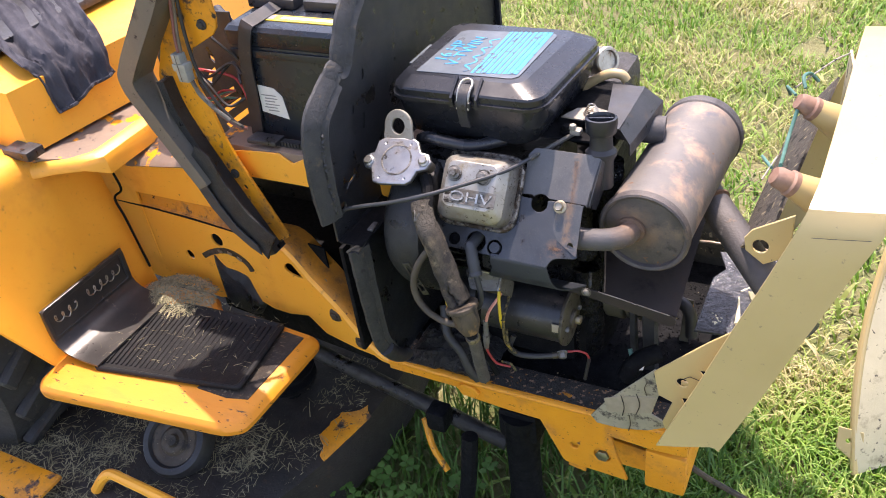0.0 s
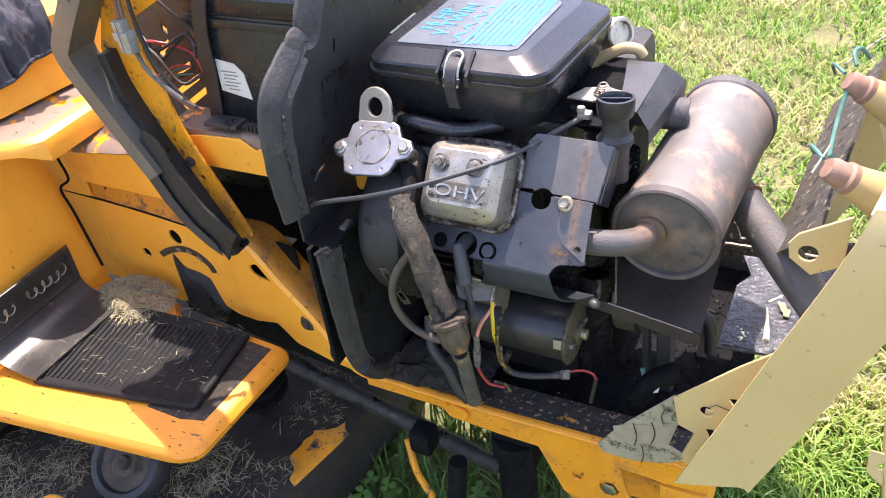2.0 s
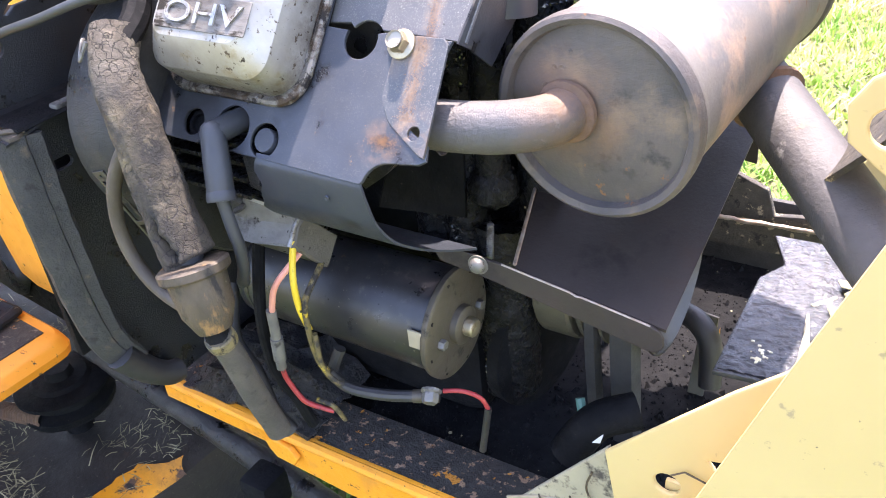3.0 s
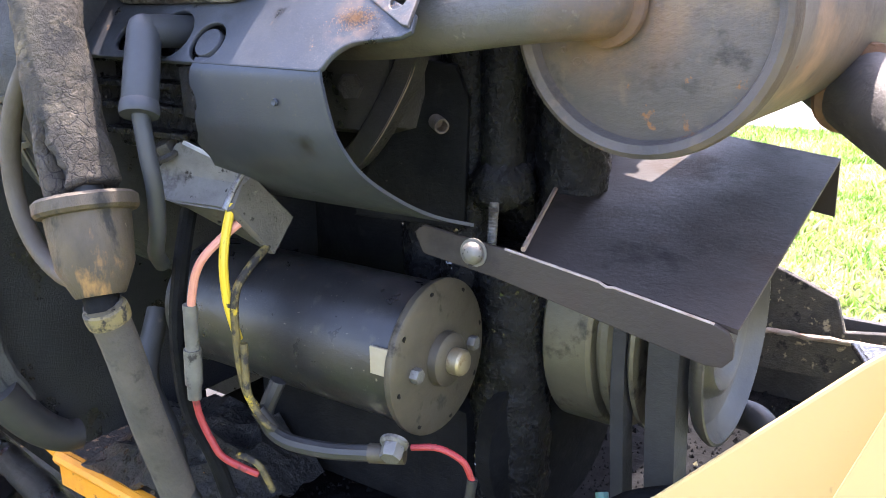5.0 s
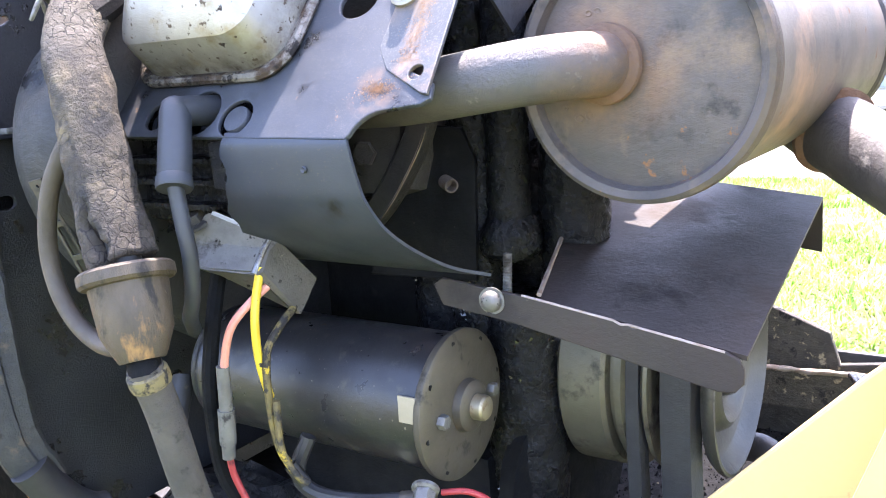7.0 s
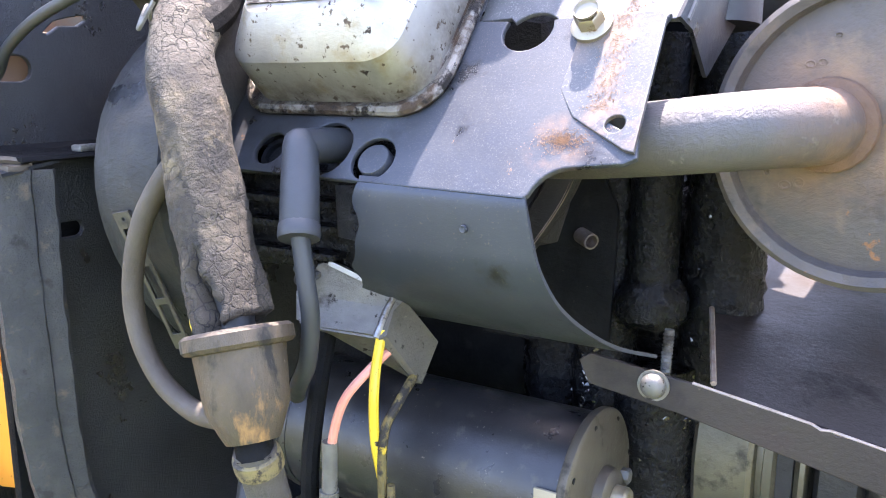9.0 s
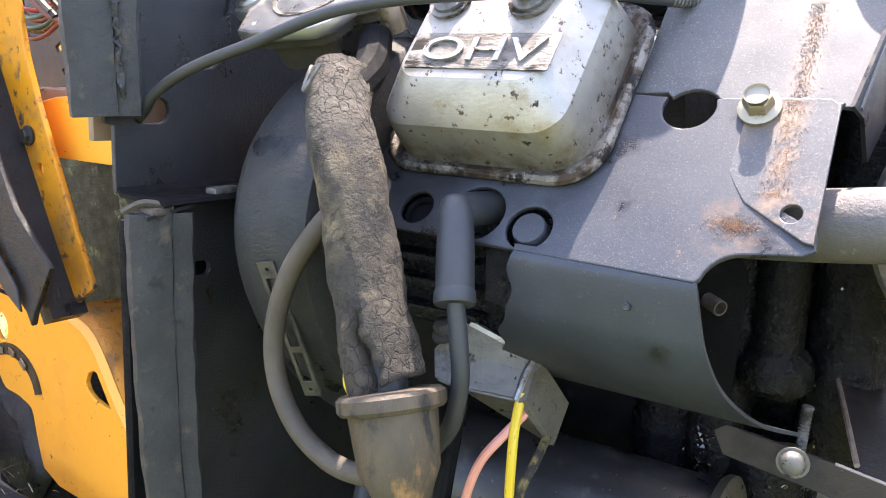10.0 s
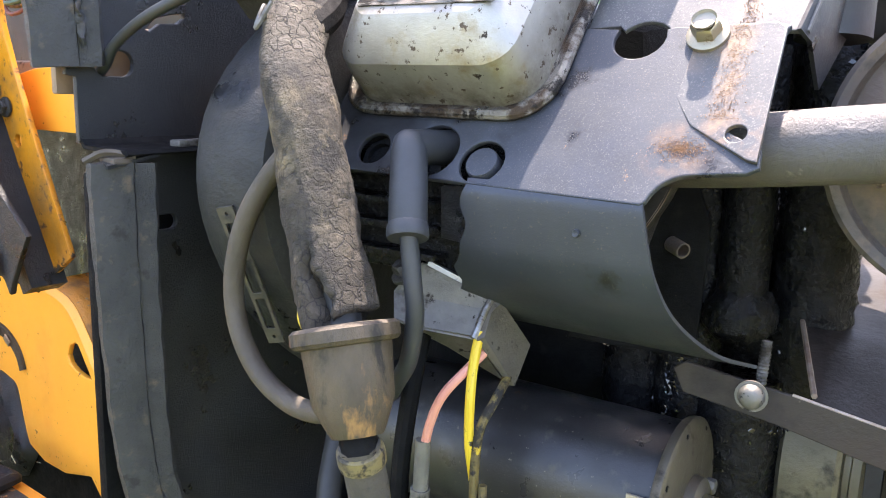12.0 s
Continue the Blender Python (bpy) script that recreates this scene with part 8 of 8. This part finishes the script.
# ---- drive pulleys and belts ----
def build_pulleys():
    p = thing("drive_pulley", (0.07, 0.0, 0.40), "dull steel drive pulley stack with belts", "pulley")
    m = frame_n((0.0, -0.018, 0.488), (1, 0, 0))
    part("drum", lathe([(0.02, 0.019), (0.054, 0.019), (0.0565, 0.021), (0.0565, 0.042), (0.055, 0.044), (0.050, 0.0445), (0.050, 0.047), (0.054, 0.048), (0.0545, 0.0515), (0.044, 0.056), (0.054, 0.062), (0.054, 0.064), (0.02, 0.064)], m, 64), M_PULLEY, p, "pale worn pulley drum")
    part("dish", lathe([(0.012, 0.083), (0.050, 0.0875), (0.0525, 0.0905), (0.0535, 0.0925), (0.0530, 0.0942), (0.0515, 0.0945), (0.0485, 0.0915), (0.043, 0.0855), (0.037, 0.0835), (0.033, 0.0850), (0.030, 0.0895), (0.027, 0.0910), (0.024, 0.0895), (0.021, 0.0855), (0.015, 0.0850), (0.0135, 0.0900), (0.0, 0.0905)], m, 64), M_DISH, p, "shiny dished pulley", angle=50)
    part("hub", lathe([(0.014, 0.012), (0.014, 0.086), (0.0, 0.086)], m, 24), M_OIL, p)
    for x, y, w in ((0.0560, -0.0655, 0.009), (0.0760, -0.064, 0.020)):
        part("belt", sweep(spline([(x, -0.03, 0.532), (x, y + 0.006, 0.512), (x, y, 0.488), (x, y + 0.003, 0.44), (x + 0.001, y + 0.012, 0.36), (x + 0.002, y + 0.02, 0.30)], 5), [(-w / 2, -0.004), (w / 2, -0.004), (w / 2 * 0.7, 0.004), (-w / 2 * 0.7, 0.004)], up=(0, -1, 0)), M_BELT, p, "grey fabric drive belt")
    part("clutch_plate", lathe([(0.03, 0), (0.05, 0.001), (0.05, 0.010), (0.0, 0.012)], frame_n((0.005, -0.045, 0.43), (1, -0.2, 0)), 30), M_OIL, p)


build_pulleys()


# ---- front tray and clutter behind the nose ----
def build_front_bay():
    t = thing("front_tray", (0.16, 0.05, 0.435), "wet black pebbled metal tray with leaf scraps", "tray")
    part("tray", plate([(0.128, -0.045), (0.225, -0.035), (0.225, 0.125), (0.125, 0.120), (0.140, 0.085), (0.128, 0.062)], [], 0.004, Matrix.Translation((0, 0, 0.442)), 0.001), M_TRAY, t)
    rnd = random.Random(8)
    poly = [(0.129, -0.0435), (0.2245, -0.0335), (0.2245, 0.1235), (0.1265, 0.1185), (0.141, 0.085), (0.1295, 0.062)]
    cells, verts, quads = {}, [], []
    step = 0.0011
    for i in range(90):
        for j in range(152):
            x, y = 0.126 + i * step, -0.044 + j * step
            if sum((p[1] > y) != (q[1] > y) and x < (q[0] - p[0]) * (y - p[1]) / (q[1] - p[1]) + p[0] for p, q in zip(poly, poly[1:] + poly[:1])) % 2:
                q = Vector((x * 200, y * 330, 0))
                cells[i, j] = len(verts)
                verts.append((x, y, 0.4446 + 0.0011 * noise.noise(q) + 0.0007 * noise.noise(q * 2.1)))
    for i, j in cells:
        if all(k in cells for k in ((i + 1, j), (i + 1, j + 1), (i, j + 1))):
            quads.append((cells[i, j], cells[i + 1, j], cells[i + 1, j + 1], cells[i, j + 1]))
    me = bpy.data.meshes.new("pebbled_coat")
    me.from_pydata(verts, [], quads)
    me.shade_smooth()
    part("pebbled_coat", me, M_TRAY, t, "wet crinkled black coating")
    for x, y, a, b2 in ((0.185, 0.071, 0.017, 0.011), (0.189, 0.063, 0.014, 0.009), (0.182, 0.033, 0.012, 0.008), (0.186, 0.026, 0.013, 0.007), (0.179, 0.040, 0.008, 0.006)):
        part("leaf_scrap", crusted(rbox((0, 0, 0), (a, b2, 0.0018), 0.0004, pose(x, y, 0.4475, rnd.uniform(-15, 15), rnd.uniform(-15, 15), rnd.uniform(0, 180)), 1), 0.001, 300), M_STRAW, t, "dry leaf scrap")
    part("paint_drip", crusted(tube([(0.1652, 0.0314, 0.4448), (0.1690, 0.010, 0.4448), (0.1709, -0.004, 0.4446), (0.1728, -0.022, 0.4444)], 0.0020, 10, 6, size=lambda q: 0.5 + 1.3 * q), 0.0008, 260), M_DRIP, t, "cream paint drip")
    part("paint_drip", crusted(tube([(0.1655, 0.043, 0.4446), (0.1700, 0.048, 0.4446), (0.1773, 0.0575, 0.4446)], 0.0013, 8, 6), 0.0008, 260), M_DRIP, t, "cream paint drip")
    for k in range(14):
        x, y = rnd.gauss(0.148, 0.004), rnd.uniform(-0.036, -0.008)
        part("paint_fleck", crusted(rbox((x, y, 0.4446), (rnd.uniform(0.001, 0.004), rnd.uniform(0.001, 0.003), 0.0012), 0.0003, None, 1), 0.0006, 300), M_DRIP, t)
    b = thing("cross_brace", (0.10, 0.17, 0.40), "oily black cross brace with a chipped bright edge", "brace")
    part("beam", plate([(0.02, 0.445), (0.06, 0.470), (0.105, 0.452), (0.112, 0.430), (0.24, 0.450), (0.24, 0.40), (0.02, 0.395)], [], 0.006, axes((0, 0.172, 0), (1, 0, 0), (0, 0, 1)), 0.001), M_BAFFLE, b)
    part("rod", crusted(tube([(0.066, 0.160, 0.426), (0.10, 0.160, 0.4275), (0.23, 0.16, 0.432)], 0.0019, 10, 14), 0.0010, 260), M_EDGE, b, "scraped bare rod")
    part("frame_plate", rbox((0.14, 0.19, 0.40), (0.24, 0.006, 0.07), 0.002), M_BLOCK, b)
    h = thing("hydraulic_fitting", (0.13, 0.02, 0.41), "oily black hydraulic fitting with a pale patch", "fitting")
    part("hose", tube([(0.085, 0.02, 0.43), (0.100, 0.012, 0.432), (0.112, 0.006, 0.42), (0.116, 0.0, 0.39)], 0.008, 12), M_RUBBER_BLACK, h)
    part("strip", plate([(0, 0), (0.010, 0.001), (0.012, 0.085), (0.002, 0.086)], [], 0.0025, axes((0.0985, 0.006, 0.345), (1, 0, 0), (0, 0.25, 1)), 0.0006), M_OLIVE, h, "dusty olive steel strip")
    part("hanger", plate([(0, 0), (0.008, 0.0), (0.004, 0.050)], [], 0.003, axes((0.101, 0.055, 0.335), (1, 0, 0), (0, 0.1, 1)), 0.0006), M_RAIL, h, "orange painted hanger tip")
    # Small pale plate laid on the elbow as a bright patch.
    part("smear", crusted(plate([(-0.004, -0.010), (0.004, -0.008), (0.007, 0.006), (0.003, 0.011), (-0.003, 0.004)], [], 0.0014, axes((0.0775, -0.1065, 0.428), (1, 0, 0.1), (0, 0.6, 0.8)), 0.0004), 0.001, 200), M_LABEL_WHITE, h, "small pale patch")
    part("elbow", tube([(0.06, -0.11, 0.40), (0.075, -0.10, 0.425), (0.095, -0.085, 0.43)], 0.012, 12), M_OIL, h)
    part("green_lead", tube([(0.060, -0.09, 0.43), (0.066, -0.098, 0.415), (0.062, -0.10, 0.40)], 0.003, 8), M_WIRE_GREEN, h)


build_front_bay()


# ---- cream nose shell with headlights ----
def build_nose():
    n = thing("nose_shell", (0.22, 0.02, 0.36), "cream painted sheet metal nose of the bonnet", "bonnet")
    # the section runs up the side, over a rounded shoulder, across the top and down the other side
    sec = [(0.0057, -0.205, 0.404), (0.040, -0.205, 0.499), (0.0702, -0.205, 0.589), (0.097, -0.205, 0.666), (0.113, -0.203, 0.714), (0.121, -0.192, 0.738), (0.125, -0.165, 0.749), (0.129, 0.0, 0.757), (0.131, 0.13, 0.755), (0.132, 0.185, 0.748), (0.131, 0.208, 0.732), (0.126, 0.218, 0.700), (0.10, 0.222, 0.62), (0.05, 0.222, 0.47), (0.0, 0.222, 0.366)]
    rows = []
    for k, (dx, dz) in enumerate(((0.0, 0.0), (0.002, 0.0006), (0.022, 0.007), (0.043, 0.015), (0.058, 0.021), (0.063, 0.021), (0.067, 0.017))):
        rows.append([(0.1175 + x + dx, y, z + dz * (1.0 if z < 0.68 else 1.0 - (z - 0.68) * 12)) for x, y, z in sec])
    part("shell", sheet(rows, 0.0025), M_CREAM, n)
    part("scratch", sweep([(0.245, -0.2063, 0.719), (0.262, -0.2063, 0.721), (0.290, -0.2063, 0.725)], circle(0.0003, 5)), M_BLOCK, n, "dark scratch line")
    part("hinge_ear", plate([(0.188, 0.655), (0.186, 0.668), (0.192, 0.678), (0.226, 0.700), (0.226, 0.655), (0.205, 0.642)], [disc(0.2005, 0.6615, 0.0085)], 0.003, axes((0, -0.150, 0), (1, 0, 0), (0, 0, 1)), 0.001), M_CREAM, n)
    SB = axes((0, -0.176, 0), (1, 0, 0), (0, 0, 1))
    lb = part("lower_bracket", plate([(0.112, 0.489), (0.166, 0.548), (0.196, 0.577), (0.206, 0.575), (0.165, 0.440), (0.140, 0.404), (0.127, 0.404), (0.124, 0.414), (0.134, 0.450), (0.118, 0.456)], [disc(0.142, 0.483, 0.0072), [(0.157, 0.507), (0.166, 0.509), (0.173, 0.504), (0.166, 0.495)][::-1], [(0.141, 0.460), (0.149, 0.462), (0.155, 0.458), (0.147, 0.446)][::-1]], 0.003, SB, 0.001), M_CREAM, n, "dirty cream hinge bracket with holes")
    part("fold_line", sweep([(0.144, -0.1795, 0.492), (0.150, -0.1795, 0.497), (0.172, -0.1795, 0.492)], circle(0.0005, 5)), M_RIM, lb)
    part("tab", rbox((0.1440, -0.1725, 0.4785), (0.008, 0.003, 0.006), 0.001), M_CREAM, lb)
    SP = axes((0, -0.172, 0), (1, 0, 0), (0, 0, 1))
    sb = part("side_bracket", plate([(0.038, 0.388), (0.056, 0.418), (0.075, 0.442), (0.111, 0.487), (0.116, 0.452), (0.108, 0.416), (0.124, 0.408), (0.123, 0.400), (0.105, 0.389), (0.075, 0.380), (0.045, 0.379)], [], 0.003, SP, 0.001), M_GRIMY, n, "grimy cracked cream bracket plate")
    part("dirt_band", crusted(plate([(0.054, 0.424), (0.072, 0.434), (0.113, 0.447), (0.108, 0.420), (0.082, 0.410), (0.058, 0.404)], [], 0.0012, SP @ Matrix.Translation((0, 0, 0.0018)), 0.0003), 0.0008, 120), M_STICKER, sb, "dried grey dirt band")
    for pts in (((0.074, 0.438), (0.078, 0.420), (0.076, 0.405)), ((0.092, 0.446), (0.096, 0.430), (0.092, 0.412)), ((0.104, 0.470), (0.101, 0.458), (0.104, 0.448)), ((0.084, 0.408), (0.086, 0.395), (0.084, 0.382))):
        part("crack", sweep(spline([(x, -0.1755, z) for x, z in pts], 4), circle(0.0006, 5)), M_RIM, sb)
    part("headlight_panel", sheet([[(0.240 + 0.02 * math.sin(k / 8 * 3.14), -0.16 + 0.36 * k / 8, z) for k in range(9)] for z in (0.600, 0.64, 0.68, 0.712)], 0.003), M_CREAM_DIRTY, n, "grimy cream inner panel")
    for y in (-0.118, 0.035):
        c0, c1 = Vector((0.260, y + 0.012, 0.688)), Vector((0.208, y - 0.006, 0.722))
        part("lamp_cone", lathe([(0.024, -0.01), (0.020, 0.012), (0.0135, 0.045), (0.0125, 0.052)], frame_n(c0, c1 - c0), 28), M_CREAM, n, "cream headlight back")
        sk = part("bulb_socket", lathe([(0.0115, 0.050), (0.0128, 0.051), (0.0128, 0.056), (0.0105, 0.058), (0.0102, 0.068), (0.008, 0.073), (0, 0.074)], frame_n(c0, c1 - c0), 24), M_SOCKET, n, "brown plastic bulb socket")
        part("lead", tube([tuple(c1 + Vector((-0.010, 0.004, 0.008))), tuple(c1 + Vector((-0.022, 0.03, 0.004))), tuple(c1 + Vector((-0.020, 0.06, -0.02)))], 0.0016, 8), M_WIRE_GREEN, sk)
    part("loom", tube([(0.206, 0.040, 0.735), (0.202, 0.052, 0.742), (0.207, 0.066, 0.740), (0.216, 0.070, 0.730)], 0.002, 8), M_WIRE_GREEN, n)
    part("loom", tube([(0.204, 0.030, 0.728), (0.200, 0.0, 0.702), (0.200, -0.05, 0.695), (0.203, -0.09, 0.716)], 0.002, 8), M_WIRE_GREEN, n)
    part("stay_wire", tube([(0.192, -0.13, 0.722), (0.20, -0.11, 0.735), (0.20, -0.10, 0.73)], 0.0010, 6), M_TAG, n)
    part("stay_wire", tube([(0.196, 0.04, 0.735), (0.225, 0.10, 0.74), (0.24, 0.13, 0.738)], 0.0010, 6), M_TAG, n)
    part("inner_baffle", sheet([[(0.170, -0.06, 0.585), (0.190, 0.19, 0.615)], [(0.205, -0.10, 0.64), (0.232, 0.20, 0.675)]], 0.003), M_BAFFLE, n, "flaking brown baffle plate")


build_nose()


def build_loose_hood():
    h = thing("loose_hood_panel", (0.42, 0.22, GROUND), "dirty cream hood panel standing upright on the grass", "hood")
    rows = []
    for i in range(12):
        u = i / 11
        row = []
        for j in range(12):
            v = j / 11
            row.append((0.349 - 0.030 * math.sin(v * 3.0) + 0.010 * v + 0.34 * u, 0.130 + 0.26 * v ** 1.3 + 0.03 * math.sin(u * 3.1) + 0.16 * u, GROUND + 0.004 + 0.40 * v + 0.05 * u))
        rows.append(row)
    part("panel", sheet(rows, 0.004), M_CREAM_DIRTY, h)
    part("rolled_edge", sweep(spline(rows[0][::3] + [rows[0][-1]], 4), circle(0.006, 10)), M_CREAM, h)
    part("mount_tab", plate([(-0.018, -0.006), (-0.016, 0.026), (0.018, 0.018), (0.020, -0.040), (0.006, -0.028)], [disc(-0.002, 0.004, 0.005)], 0.003, axes((0.334, 0.146, 0.110), (0.95, 0.25, 0), (0.0, 0.4, 1)), 0.001), M_CREAM, h, "cream tab with a bolt hole")


build_loose_hood()


# ---- wiring on the tower ----
def build_tower_loom():
    w = thing("tower_wiring", (-0.46, -0.15, 0.70), "loose wires with a white plug on the dash tower", "wiring")
    paths = [([(-0.452, -0.152, 0.905), (-0.460, -0.154, 0.860), (-0.466, -0.158, 0.815), (-0.464, -0.159, 0.787), (-0.457, -0.156, 0.755), (-0.440, -0.152, 0.727), (-0.420, -0.146, 0.706), (-0.413, -0.138, 0.700)], 0.0020, M_WIRE_ROSE),
             ([(-0.450, -0.150, 0.905), (-0.457, -0.152, 0.860), (-0.463, -0.156, 0.815), (-0.461, -0.158, 0.770), (-0.451, -0.154, 0.745), (-0.434, -0.150, 0.722), (-0.416, -0.144, 0.706)], 0.0020, M_WIRE_DULL),
             ([(-0.447, -0.148, 0.905), (-0.453, -0.150, 0.855), (-0.454, -0.152, 0.812), (-0.451, -0.152, 0.777), (-0.442, -0.150, 0.745), (-0.425, -0.146, 0.715), (-0.414, -0.142, 0.703)], 0.0022, M_WIRE_BLACK),
             ([(-0.462, -0.155, 0.768), (-0.455, -0.156, 0.750), (-0.441, -0.154, 0.733), (-0.425, -0.150, 0.716)], 0.0026, M_CRIMP)]
    for pts, r, mm in paths:
        part("wire", tube(pts, r, 8, 6), mm, w)
    part("plug", join(rbox((-0.4665, -0.160, 0.7985), (0.013, 0.012, 0.012), 0.0015), rbox((-0.4650, -0.160, 0.7880), (0.0195, 0.014, 0.0095), 0.0015), rbox((-0.4640, -0.160, 0.7765), (0.0155, 0.012, 0.014), 0.0015)), M_PLUGW, w, "yellowed white plastic plug")
    part("seam", rbox((-0.4650, -0.1675, 0.7880), (0.0005, 0.0006, 0.034), 0), M_WIRE_DULL, w)
    l2 = thing("bulkhead_wiring", (-0.40, -0.06, 0.70), "tangle of coloured wires behind the tower", "wiring")
    rnd = random.Random(4)
    for k in range(5):
        y, z = rnd.uniform(-0.10, -0.09), rnd.uniform(0.74, 0.82)
        part("wire", tube([(-0.52, y, z), (-0.49, y - 0.01, z + rnd.uniform(-0.03, 0.03)), (-0.46, y + rnd.uniform(-0.02, 0.02), z + rnd.uniform(-0.04, 0.02)), (-0.44, y, z + rnd.uniform(-0.05, 0.0))], 0.002, 7, 5), (M_WIRE_RED if k == 4 else M_WIRE_BLACK), l2)
    for k, mm in enumerate((M_WIRE_ROSE, M_WIRE_YELLOW_DIRTY, M_WIRE_GREEN, M_WIRE_ROSE, M_WIRE_GREEN, M_WIRE_RED)):
        z = 0.698 + 0.0035 * k
        part("wire", tube([(-0.545, -0.088, z + 0.012), (-0.522, -0.097 - 0.002 * (k % 3), z - 0.004 + 0.003 * (k % 2)), (-0.498, -0.099, z - 0.003), (-0.478, -0.096, z + 0.008), (-0.462, -0.088, z + 0.014 - 0.004 * (k % 3))], 0.0016, 8, 6), mm, l2)
    part("loom", tube([(-0.50, -0.03, 0.86), (-0.47, -0.04, 0.845), (-0.44, -0.03, 0.85), (-0.41, -0.03, 0.865)], 0.004, 8), M_WIRE_BLACK, l2)
    part("loom", tube([(-0.52, -0.02, 0.80), (-0.48, -0.045, 0.79), (-0.45, -0.05, 0.75), (-0.44, -0.06, 0.70)], 0.007, 10), M_WIRE_BLACK, l2)


build_tower_loom()
